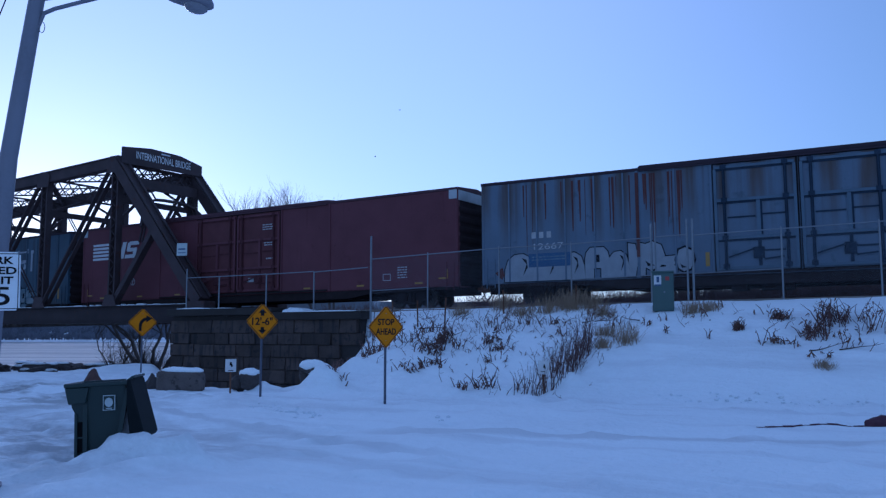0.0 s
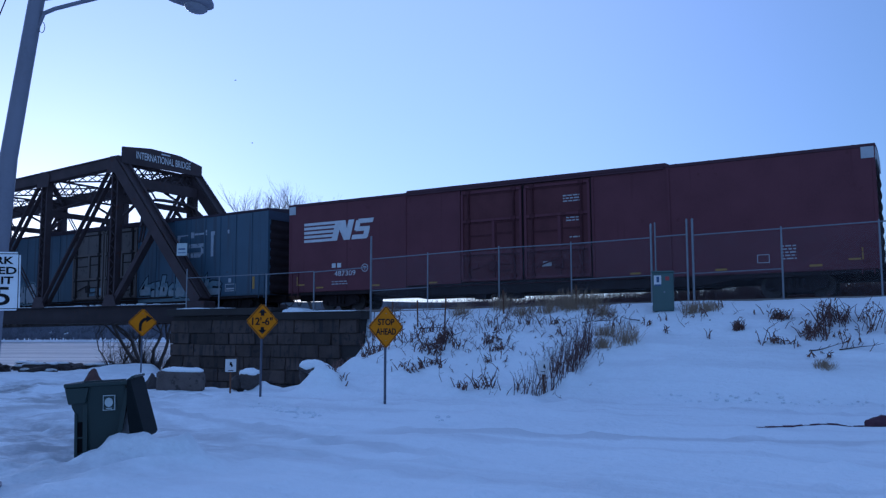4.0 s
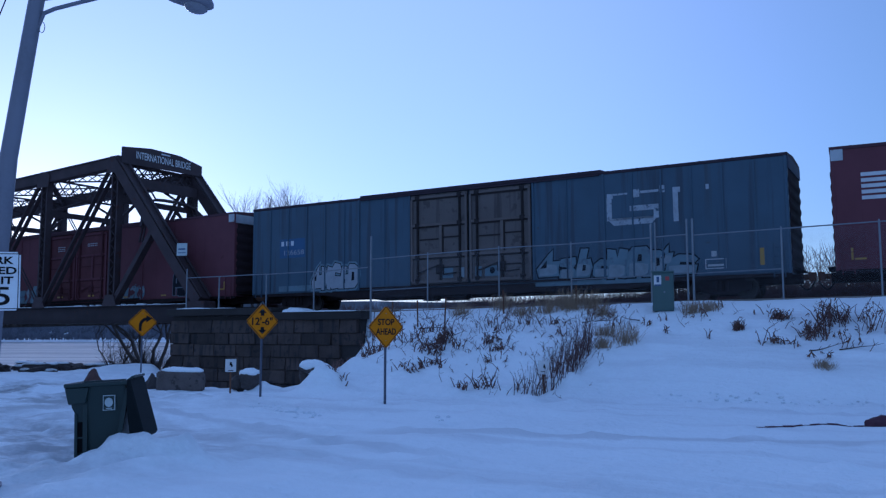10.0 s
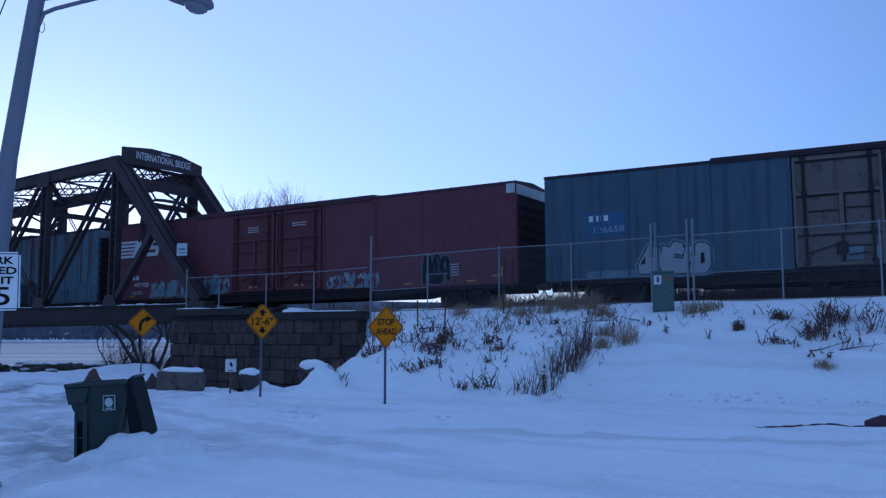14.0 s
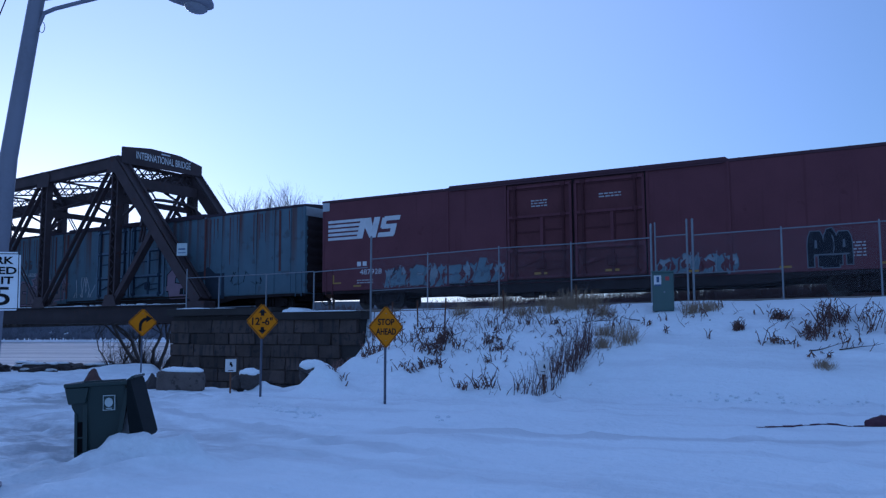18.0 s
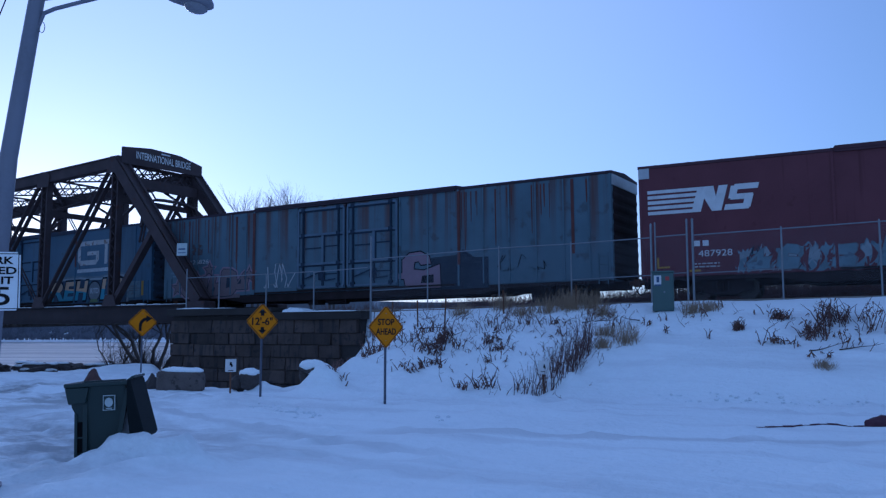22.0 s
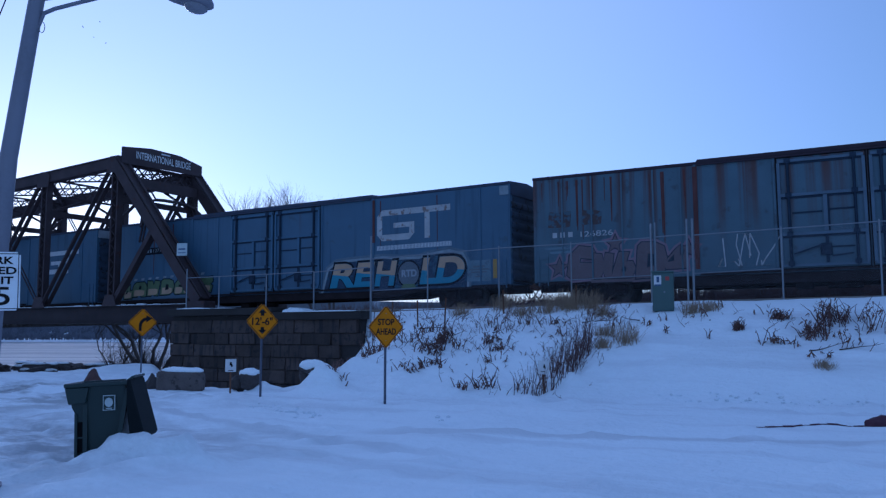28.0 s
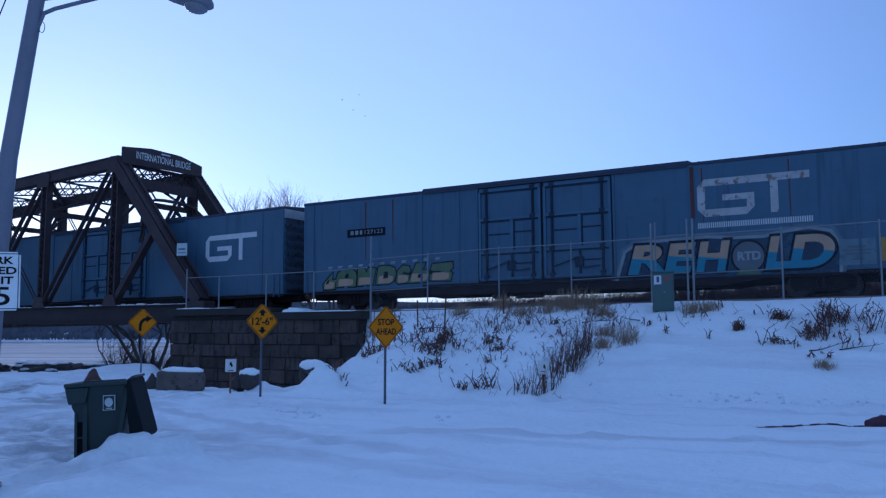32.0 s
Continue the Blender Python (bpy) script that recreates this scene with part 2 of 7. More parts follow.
def rib_rust(m, tint, first, every, wide, most, top, foot):
    """Rust that has bled out beside the upright ribs and thins out towards the middle of the sheets and down the side."""
    n, l = m.node_tree.nodes, m.node_tree.links
    b = n["Principled BSDF"]
    old = b.inputs["Base Color"].links[0].from_socket
    tc, sx, mp, t, t2 = (n.new("ShaderNode" + q) for q in ("TexCoord", "SeparateXYZ", "Mapping", "TexNoise", "TexNoise"))
    l.new(tc.outputs["Object"], sx.inputs[0])
    mp.inputs["Scale"].default_value = (2.6, 0.0, 0.16)
    l.new(tc.outputs["Object"], mp.inputs["Vector"])
    for q, sc in ((t, 1.0), (t2, 0.35)):
        q.inputs["Scale"].default_value, q.inputs["Detail"].default_value, q.inputs["Roughness"].default_value = sc, 5, 0.6
        l.new(mp.outputs[0], q.inputs["Vector"])

    def maths(kind, *v):
        k = n.new("ShaderNodeMath")
        k.operation = kind
        for s, w in zip(k.inputs, v):
            if isinstance(w, (int, float)):
                s.default_value = w
            else:
                l.new(w, s)
        return k.outputs[0]

    def span(v, lo, hi, most_of):
        r = n.new("ShaderNodeMapRange")
        r.interpolation_type = "SMOOTHSTEP"
        r.inputs[1].default_value, r.inputs[2].default_value, r.inputs[4].default_value = lo, hi, most_of
        l.new(v, r.inputs[0])
        return r.outputs[0]

    away = maths("PINGPONG", maths("SUBTRACT", sx.outputs["X"], first), every / 2)
    away = maths("ADD", away, maths("MULTIPLY", maths("SUBTRACT", t.outputs["Fac"], 0.5), wide * 1.8))
    height = maths("MULTIPLY_ADD", maths("SUBTRACT", t2.outputs["Fac"], 0.5), 5.0, sx.outputs["Z"])
    f = maths("MULTIPLY", span(away, wide, 0.0, most), span(height, foot, top, 1.0))
    x = n.new("ShaderNodeMix")
    x.data_type = "RGBA"
    l.new(f, x.inputs[0])
    l.new(old, x.inputs[6])
    x.inputs[7].default_value = (*tint, 1)
    l.new(x.outputs[2], b.inputs["Base Color"])


rib_rust(GT_GREY, (0.074, 0.054, 0.046), -13.55, 1.3, 0.56, 0.95, 4.9, 1.7)
rib_rust(GT_RUST, (0.076, 0.036, 0.032), -13.4, 1.3, 0.26, 0.9, 4.8, 1.4)
rust_veil(GT_BLUE, (0.048, 0.046, 0.048), 0.56, 0.6)
rust_veil(GT_BRIGHT, (0.055, 0.038, 0.036), 0.64, 0.6)
# dark tones that put the shade between the cars into their ends' colour
END_SHADE = shade("shaded_end_dark", (0.030, 0.020, 0.022), 0.85, 0, 0.35, 1.5, 24, 0.1, spec=0.15)
END_SHADE_BLUE = shade("shaded_blue_end", (0.036, 0.050, 0.080), 0.75, 0, 0.35, 1.5, 24, 0.1, second=(0.02, 0.02, 0.024), cover=0.15)
SILVER_END = shade("galvanised_roof", (0.40, 0.42, 0.44), 0.5, 0.5, 0.2, 2, 30, 0.1, second=(0.2, 0.13, 0.1), cover=0.06)
CAR_WHITE = shade("lettering_white", (0.561, 0.570, 0.578), 0.6, 0, 0.15, 2.5, 30, 0.03)
WORN_LOGO = shade("half_worn_logo_white", (0.29, 0.315, 0.35), 0.7, 0, 0.35, 2.5, 20, 0.03, second=(0.045, 0.075, 0.11), cover=0.13)
DOOR_RED = shade("grimy_red_door", (0.094, 0.0325, 0.036), 0.65, 0, 0.25, 1.2, 24, 0.08, spec=0.2)
# dark tones for rods and gear, and for the doors' painted shadow strips
ROD_SHADE_BLUE = shade("dark_blue_rod_shade", (0.028, 0.039, 0.060), 0.8, 0, 0.3, 4, 30, spec=0.15)
ROD_SHADE_RED = shade("dark_red_rod_shade", (0.070, 0.026, 0.030), 0.8, 0, 0.3, 4, 30, spec=0.15)
ROD_SHADE_BROWN = shade("dark_brown_rod_shade", (0.030, 0.025, 0.025), 0.8, 0, 0.3, 4, 30, spec=0.15)
CAR_WHITE_WORN = shade("worn_lettering_white", (0.385, 0.392, 0.399), 0.7, 0, 0.2, 2.5, 30, 0.03, second=(0.30, 0.20, 0.16), cover=0.10)


# ---- mesh helpers ----
def part(name, bm, material, parent=None, label="", smooth=False):
    """Links a bmesh as one mesh object, under a thing or a part."""
    me = bpy.data.meshes.new(name)
    bmesh.ops.recalc_face_normals(bm, faces=bm.faces)
    bm.to_mesh(me)
    bm.free()
    if smooth:
        me.shade_smooth()
    me.materials.append(material)
    ob = new(name, me)
    if parent:
        ob.parent = parent
    if label:
        ob["label"] = label
    return ob


def thing(name, m, label, category, group="", kind=""):
    """An Empty at a thing's base, which parents its parts."""
    ob = new(name)
    ob.matrix_basis = m
    return tagged(ob, label, category, group, kind)


def box(bm, x0, x1, y0, y1, z0, z1, bevel=0.0):
    v = [bm.verts.new((x, y, z)) for x in (x0, x1) for y in (y0, y1) for z in (z0, z1)]
    faces = [bm.faces.new([v[i] for i in q]) for q in ((0, 1, 3, 2), (4, 6, 7, 5), (0, 4, 5, 1), (2, 3, 7, 6), (0, 2, 6, 4), (1, 5, 7, 3))]
    if bevel:
        edges = list({e for f in faces for e in f.edges})
        bmesh.ops.bevel(bm, geom=edges, offset=bevel, segments=1, affect="EDGES")
    return bm


def beam(bm, p, q, w, h, up=(0, 0, 1)):
    """A bar with a w by h section from p to q."""
    p, q = Vector(p), Vector(q)
    a = (q - p).normalized()
    s = a.cross(Vector(up))
    if s.length < 1e-4:
        s = a.cross(Vector((0, 1, 0)))
    s.normalize()
    u = s.cross(a)
    v = [bm.verts.new(e + s * (i * w / 2) + u * (j * h / 2)) for e in (p, q) for i, j in ((-1, -1), (1, -1), (1, 1), (-1, 1))]
    for f in ((0, 3, 2, 1), (4, 5, 6, 7), (0, 1, 5, 4), (1, 2, 6, 5), (2, 3, 7, 6), (3, 0, 4, 7)):
        bm.faces.new([v[i] for i in f])
    return bm


def rod(bm, p, q, r, r2=None, n=8):
    """A round bar from p to q, tapered to r2."""
    p, q = Vector(p), Vector(q)
    r2 = r if r2 is None else r2
    a = (q - p).normalized()
    s = a.orthogonal().normalized()
    u = a.cross(s)
    ring = [[bm.verts.new(e + (s * math.cos(t) + u * math.sin(t)) * rad) for t in (2 * math.pi * i / n for i in range(n))] for e, rad in ((p, r), (q, r2))]
    for i in range(n):
        bm.faces.new((ring[0][i], ring[0][(i + 1) % n], ring[1][(i + 1) % n], ring[1][i]))
    bm.faces.new(ring[0][::-1])
    bm.faces.new(ring[1])
    return bm


def slab(bm, outline, y0, y1):
    """A plate with the outline (x, z), from y0 to y1."""
    a = [bm.verts.new((x, y0, z)) for x, z in outline]
    b = [bm.verts.new((x, y1, z)) for x, z in outline]
    n = len(a)
    bm.faces.new(a)
    bm.faces.new(b[::-1])
    for i in range(n):
        bm.faces.new((a[i], b[i], b[(i + 1) % n], a[(i + 1) % n]))
    return bm


def letters(name, text, size, material, parent, at, width=None, label="", bold=0.0, shear=0.0):
    """Raised flat lettering that faces -y in its parent's space; at is the lower left corner."""
    cu = bpy.data.curves.new(name, "FONT")
    cu.body, cu.size, cu.extrude, cu.offset, cu.shear = text, size * 1.4, 0.002, bold, shear
    tmp = bpy.data.objects.new(name, cu)
    me = bpy.data.meshes.new_from_object(tmp)
    bpy.data.objects.remove(tmp)
    xs = [v.co.x for v in me.vertices]
    ys = [v.co.y for v in me.vertices]
    k = size / (max(ys) - min(ys))
    kx = width / (max(xs) - min(xs)) if width else k
    x0, y0 = min(xs), min(ys)
    for v in me.vertices:
        v.co = Vector(((v.co.x - x0) * kx + at[0], at[1] - v.co.z, (v.co.y - y0) * k + at[2]))
    me.materials.append(material)
    ob = new(name, me)
    ob.parent = parent
    if label:
        ob["label"] = label
    return ob


# ---- the railway's line ----
LINE_X, LINE_Y, BEND_L, BEND_R, GRADE = -20.0, 33.62, 0.00157, 0.0025, 0.0090
BODY_Z = 3.221


def line_at(s, off=0.0):
    """A point beside the line of the cars' near sides, at s metres along it."""
    k = BEND_L if s < LINE_X else BEND_R
    a = k * (s - LINE_X)
    return Vector((LINE_X + math.sin(a) / k - math.sin(a) * off, LINE_Y + (1 - math.cos(a)) / k + math.cos(a) * off, 0)), a


def rail_z(s):
    return BODY_Z - 0.30 + GRADE * (s - LINE_X)


CREST_BEND, CREST_GRADE = 0.00657, 0.01148


def front(x, y):
    """Metres from the bank's crest line towards the street."""
    k = BEND_L if x < LINE_X else CREST_BEND
    return LINE_Y + k * (x - LINE_X) ** 2 / 2 - y


def ease(v, lo, hi):
    v = min(1.0, max(0.0, (v - lo) / (hi - lo)))
    return v * v * (3 - 2 * v)


def ground_z(x, y):
    """The height of the snow-covered ground."""
    d = front(x, y)
    dep = -0.506 * x + 0.862 * y
    low = -0.12 * ease(dep, 12, 26) - 1.2 * ease(dep, 34, 66) * ease(-x, 24, 40) - 2.6 * ease(dep, 70, 110) * ease(-x, 30, 48)
    # a hollow between the street's edge and the abutment's foot
    low -= 1.35 * ease(dep, 28.6, 31.5) * ease((x + 21.5) * 0.611 + (y - 19.8) * 0.792, 0.0, 1.2) * ease(-x, 17.0, 19.0) * (1 - ease(dep, 60, 70))
    low += 3.0 * ease(dep, 440, 520) * ease(-x, 30, 48)
    foot = 11.2 + 0.42 * min(8.0, max(0.0, -x - 9))
    t = min(1.0, max(0.0, (foot - d) / (foot - 3.3)))
    rise = 0.55 * t + 0.45 * t * t * (3 - 2 * t)
    top = BODY_Z - 0.52 + CREST_GRADE * (x - LINE_X)
    keep = 1 - ease(-x / max(8.0, y), 0.65, 0.82)
    if d < 1.4:
        keep = max(keep, ease(x, -35.0, -34.2))
    if d < -12:
        top -= 1.6 * ease(-d, 12, 45)
    z = low * (1 - rise * keep) + top * rise * keep
    return z


def ground_noise(x, y):
    z = 0.05 * noise.noise((x * 0.5, y * 0.5, 0)) + 0.025 * noise.noise((x * 1.7, y * 1.7, 3))
    d = front(x, y)
    rough = ease(d, 3.0, 5.0) * ease(-d, -15.0, -11.5) * (0.35 + 0.65 * ease(-x, 6.5, 10.5))
    return z + rough * (0.16 * noise.noise((x * 0.9, y * 0.9, 11)) + 0.10 * noise.noise((x * 2.3, y * 2.3, 12)) + 0.05 * noise.noise((x * 5, y * 5, 13)))


# ---- ground, water, far bank ----
def spread(stops):
    """Grid lines from stops (from, to, step)."""
    v = []
    for a, b, st in stops:
        n = max(1, round((b - a) / st))
        v += [a + (b - a) * i / n for i in range(n)]
    return v + [stops[-1][1]]


def near_relief(x, y):
    """Ruts on the street, the mound by the bin, the ploughed ridge and lumps of trodden snow."""
    z = 0.55 * math.exp(-((x + 36.5) ** 2 / 12 + (y - 30.5) ** 2 / 5)) + (0.20 * math.exp(-((x + 9.35) ** 2 / 0.10 + (y - 7.4) ** 2 / 0.12)) + 0.22 * math.exp(-((x + 9.0) ** 2 / 0.10 + (y - 7.65) ** 2 / 0.10)) + 0.24 * math.exp(-((x + 8.65) ** 2 / 0.08 + (y - 7.9) ** 2 / 0.08)) + 0.12 * math.exp(-((x + 8.3) ** 2 / 0.12 + (y - 8.0) ** 2 / 0.12))) * (1 + 0.9 * noise.noise((x * 3.1, y * 3.1, 20))) + 0.12 * math.exp(-((x + 8.7) ** 2 / 1.5 + (y - 7.0) ** 2 / 0.9))
    if -40 < x < 12 and 2 < y < 26:
        sway = 0.25 * noise.noise((x * 0.12, 0, 7))
        for c, w, h in ((7.9, 0.28, 0.10), (9.6, 0.28, 0.16), (11.3, 0.32, 0.18), (12.6, 0.28, 0.12), (14.2, 0.32, 0.18), (15.6, 0.28, 0.12)):
            e = (y - c - sway) / w
            if abs(e) < 4:
                z += 0.09 * h * (0.6 * math.exp(-((abs(e) - 1.7) ** 2) * 1.5) - math.exp(-e * e)) * (0.6 + 0.6 * noise.noise((x * 0.3, c, 2)))
        e = (y - 17.3 - 0.3 * noise.noise((x * 0.25, 1, 1))) / 0.7
        z += 0.13 * (1 - 0.85 * ease(x, -7, -3.5)) * math.exp(-e * e) * (0.8 + noise.noise((x * 0.8, y * 0.8, 9)))
        if x < -7.5:
            z += ease(-x / y, 0.95, 1.3) * (0.12 * max(0.0, noise.noise((x * 1.5, y * 1.5, 61)) + 0.1) + 0.07 * abs(noise.noise((x * 2.6, y * 2.6, 62)))) * (1 - 0.6 * ease(y, 9, 14))
        if x < -12 and y > 6:
            z += (0.3 + 0.7 * ease(-x / y, 0.95, 1.3)) * (0.09 * noise.noise((x * 0.8, y * 0.8, 41)) + 0.06 * abs(noise.noise((x * 1.9, y * 1.9, 42))))
        z += (0.16 * math.exp(-((x + 18.4) ** 2 / 0.5 + (y - 22.6) ** 2 / 0.5)) + 0.42 * math.exp(-((x + 17.2) ** 2 / 0.8 + (y - 23.2) ** 2 / 0.6))) * (1 + 0.6 * noise.noise((x * 2.3, y * 2.3, 25))) + 0.34 * math.exp(-((x + 19.1) ** 2 / 0.10 + (y - 21.0) ** 2 / 0.14)) + 0.50 * math.exp(-((x + 16.55) ** 2 / 0.42 + (y - 21.3) ** 2 / 0.6)) + 0.56 * math.exp(-((x + 17.0) ** 2 / 0.17 + (y - 21.2) ** 2 / 0.3)) + 0.35 * math.exp(-((x + 18.4) ** 2 / 0.3 + (y - 23.6) ** 2 / 0.5)) + 0.3 * math.exp(-((x + 18.9) ** 2 / 0.4 + (y - 25.3) ** 2 / 0.4)) + 0.16 * max(0.0, noise.noise((x * 2.2, y * 2.2, 5)) - 0.2) + 0.05 * noise.noise((x * 1.1, y * 1.1, 15))
    near = (x + 9.6) ** 2 + (y - 7.6) ** 2
    if near < 9:
        k = math.exp(-near / 2.2)
        z += -0.17 * math.exp(-((x + 10.35) ** 2 / 0.2 + (y - 7.55) ** 2 / 0.25)) + k * (0.07 * noise.noise((x * 4.3, y * 4.3, 70)) + 0.05 * abs(noise.noise((x * 8.5, y * 8.5, 71))))
    return z


def build_ground():
    xs = spread([(-1500, -500, 120), (-500, -120, 30), (-120, -50, 4), (-50, -30, 0.7), (-30, -11.6, 0.2), (-11.6, -7.6, 0.085), (-7.6, 4, 0.2), (4, 16, 0.8), (16, 120, 8), (120, 1200, 150)])
    ys = spread([(-600, -40, 80), (-40, 2, 4), (2, 6, 0.2), (6, 9.6, 0.085), (9.6, 36, 0.2), (36, 60, 1.2), (60, 140, 5), (140, 700, 30), (700, 1500, 160)])
    verts, faces = [], []
    for y in ys:
        for x in xs:
            verts.append((x, y, ground_z(x, y) + ground_noise(x, y) + near_relief(x, y)))
    w = len(xs)
    for j in range(len(ys) - 1):
        for i in range(w - 1):
            a = j * w + i
            faces.append((a, a + 1, a + w + 1, a + w))
    me = bpy.data.meshes.new("ground")
    me.from_pydata(verts, [], faces)
    me.shade_smooth()
    me.materials.append(SNOW)
    tagged(new("ground", me), "snow-covered street, bank and railway embankment", "ground", kind="structure")


def snow_z(x, y):
    return ground_z(x, y) + ground_noise(x, y) + near_relief(x, y)


build_ground()

bm = bmesh.new()
box(bm, -1400, -30, 40, 700, -3.4, -3.0)
# pale matt base and dark streaks stand in for reflected sky and ripples
WATER = shade("cold_river_water", (0.50, 0.485, 0.475), 0.6, 0, 0.3, 0.02, 0.35, 0.6, 0.5, spec=0.02)
long_streaks(WATER, (0.07, 0.09, 0.13), (0.006, 0.06, 1.0), 30.4, 0.47, 0.64)
long_streaks(WATER, (0.09, 0.11, 0.15), (0.016, 0.25, 1.0), 30.4, 0.46, 0.66)
tagged(part("water", bm, WATER), "cold grey river with light ripples", "water", kind="structure")


# ---- bare trees ----
def grow(bm, p, d, length, r, depth, rng, sides=5, spread_by=0.5):
    """A tapered branch that forks."""
    steps = 3
    for i in range(steps):
        q = p + d * (length / steps)
        rod(bm, p, q, r * (1 - 0.2 * i / steps), r * (1 - 0.2 * (i + 1) / steps), sides)
        p = q
        d = (d + Vector((rng.uniform(-1, 1), rng.uniform(-1, 1), rng.uniform(-0.3, 0.6))) * 0.26).normalized()
        if depth > 0 and (i > 0 or depth < 3):
            for _ in range(2 if i == steps - 1 else 1):
                nd = (d + Vector((rng.uniform(-1, 1), rng.uniform(-1, 1), rng.uniform(-0.15, 0.9))) * spread_by).normalized()
                grow(bm, p, nd, length * rng.uniform(0.55, 0.78), r * 0.55, depth - 1, rng, 4 if depth > 1 else 3, spread_by)


def bare_tree(x, y, z, height, stems, seed, label, spread_by=0.5, depth=4, lean=0.25, thick=1.0):
    rng = random.Random(seed)
    tree = thing("bare_tree", pose(x, y, z), label, "tree")
    for s in range(stems):
        bm = bmesh.new()
        a = rng.uniform(0, 6.28)
        d = Vector((math.cos(a) * lean, math.sin(a) * lean, 1)).normalized()
        base = Vector((math.cos(a), math.sin(a), 0)) * 0.12 * stems
        rod(bm, base - Vector((0, 0, 0.4)), base + d * height * 0.18, height * 0.016 * thick, height * 0.013 * thick, 7)
        part("trunk", bm, BARK, tree)
        limb = bmesh.new()
        grow(limb, base + d * height * 0.18, d, height * 0.34, height * 0.012 * thick, depth, rng, 5, spread_by)
        part("limb", limb, BARK, tree)
    return tree


bare_tree(-54.3, 59.9, ground_z(-54.3, 59.9), 14.9, 7, 3, "tall bare winter tree beyond the railway", 0.48, 5, 0.09, 0.75)
bare_tree(-49.9, 62.3, ground_z(-49.9, 62.3), 14.0, 3, 8, "slender bare tree beyond the railway", 0.45, 5, 0.14, 0.9)
bare_tree(-50.2, 43.2, -1.2, 7.4, 6, 11, "spreading bare willow beneath the bridge", 0.85, 6, 0.8, 1.5)
bare_tree(-55.0, 44.0, -1.5, 4.6, 3, 15, "low bare willow at the water's edge", 0.8, 4, 0.7)


# bare wood with the distance's blue haze mixed into its base colour
HAZY_TWIG = shade("hazy_far_wood", (0.125, 0.13, 0.16), 0.95, 0, 0.3, 0.05, 0.5)
HOUSE_GREY = shade("grey_house_siding", (0.26, 0.27, 0.29), 0.8)


def far_woods():
    """Bare woods on the far bank, past counting."""
    rng = random.Random(5)
    bm = bmesh.new()
    for _ in range(900):
        a = radians(rng.uniform(-78, -36))
        r = rng.uniform(520, 640)
        x, y = math.sin(a) * r, math.cos(a) * r
        h = rng.uniform(5, 15)
        p = Vector((x, y, -1))
        rod(bm, p, p + Vector((0, 0, h)), 0.5, 0.12, 3)
        for _ in range(12):
            z = rng.uniform(0.05, 0.8) * h
            t = rng.uniform(0, 6.28)
            rod(bm, p + Vector((0, 0, z)), p + Vector((math.cos(t) * h * 0.28, math.sin(t) * h * 0.28, z + h * rng.uniform(0.05, 0.3))), 0.3, 0.1, 3)
    for _ in range(500):
        a = radians(rng.uniform(-62, -42))
        r = rng.uniform(503, 530)
        p = Vector((math.sin(a) * r, math.cos(a) * r, -1.6))
        for _ in range(5):
            rod(bm, p, p + Vector((rng.uniform(-1.6, 1.6), rng.uniform(-1.6, 1.6), rng.uniform(1.2, 4.2))), 0.22, 0.08, 3)
    tagged(part("far_woods", bm, HAZY_TWIG), "line of bare woods on the far bank", "woods", kind="stuff")
    for a in (-58.3, -55.1, -54.2, -50.6, -47.4):
        a = radians(a)
        r = rng.uniform(535, 600)
        w = rng.uniform(4, 7)
        h = rng.uniform(2.4, 3.2)
        x, y = math.sin(a) * r, math.cos(a) * r
        hs = thing("far_house", pose(x, y, -1.2, 0, 0, math.degrees(-a)), "pale low house on the far river bank", "house", "far bank houses")
        part("wall", box(bmesh.new(), -w / 2, w / 2, -3, 3, 0, h), HOUSE_GREY, hs)
        rf = bmesh.new()
        slab(rf, [(-w / 2 - 0.4, h), (w / 2 + 0.4, h), (0, h + 1.2)], -3.4, 3.4)
        part("roof", rf, SNOW, hs, "snow-covered roof")
        part("door", box(bmesh.new(), -0.5, 0.5, -3.1, -3.0, 0, 2.1), BLACK_PAINT, hs)


far_woods()


def far_ridge():
    """Added low backdrop behind the far bank, drawn as a wooded rise."""
    bm = bmesh.new()
    prev = None
    for i in range(61):
        a = radians(-95 + i * 2.4)
        # added height on the right, which hides bright sky beneath the cars
        up = ease(math.degrees(a), -51, -46)
        h = 9 + 17 * up + 3.5 * noise.noise((i * 0.35, 0, 0)) + 2 * noise.noise((i * 1.7, 4, 0))
        cur = [bm.verts.new((math.sin(a) * r, math.cos(a) * r, z)) for r, z in ((650, -4), (665, h), (760, h), (800, -4))]
        if prev:
            for k in range(3):
                bm.faces.new((prev[k], cur[k], cur[k + 1], prev[k + 1]))
        prev = cur
    tagged(part("backdrop_ridge", bm, RIDGE), "low blue-grey backdrop rise added beyond the river", "hill", kind="structure")


RIDGE = shade("distant_woods", (0.10, 0.105, 0.12), 0.95, 0, 0.4, 0.02, 0.12, 0.6, 2.0, second=(0.34, 0.35, 0.38), cover=0.12)
far_ridge()


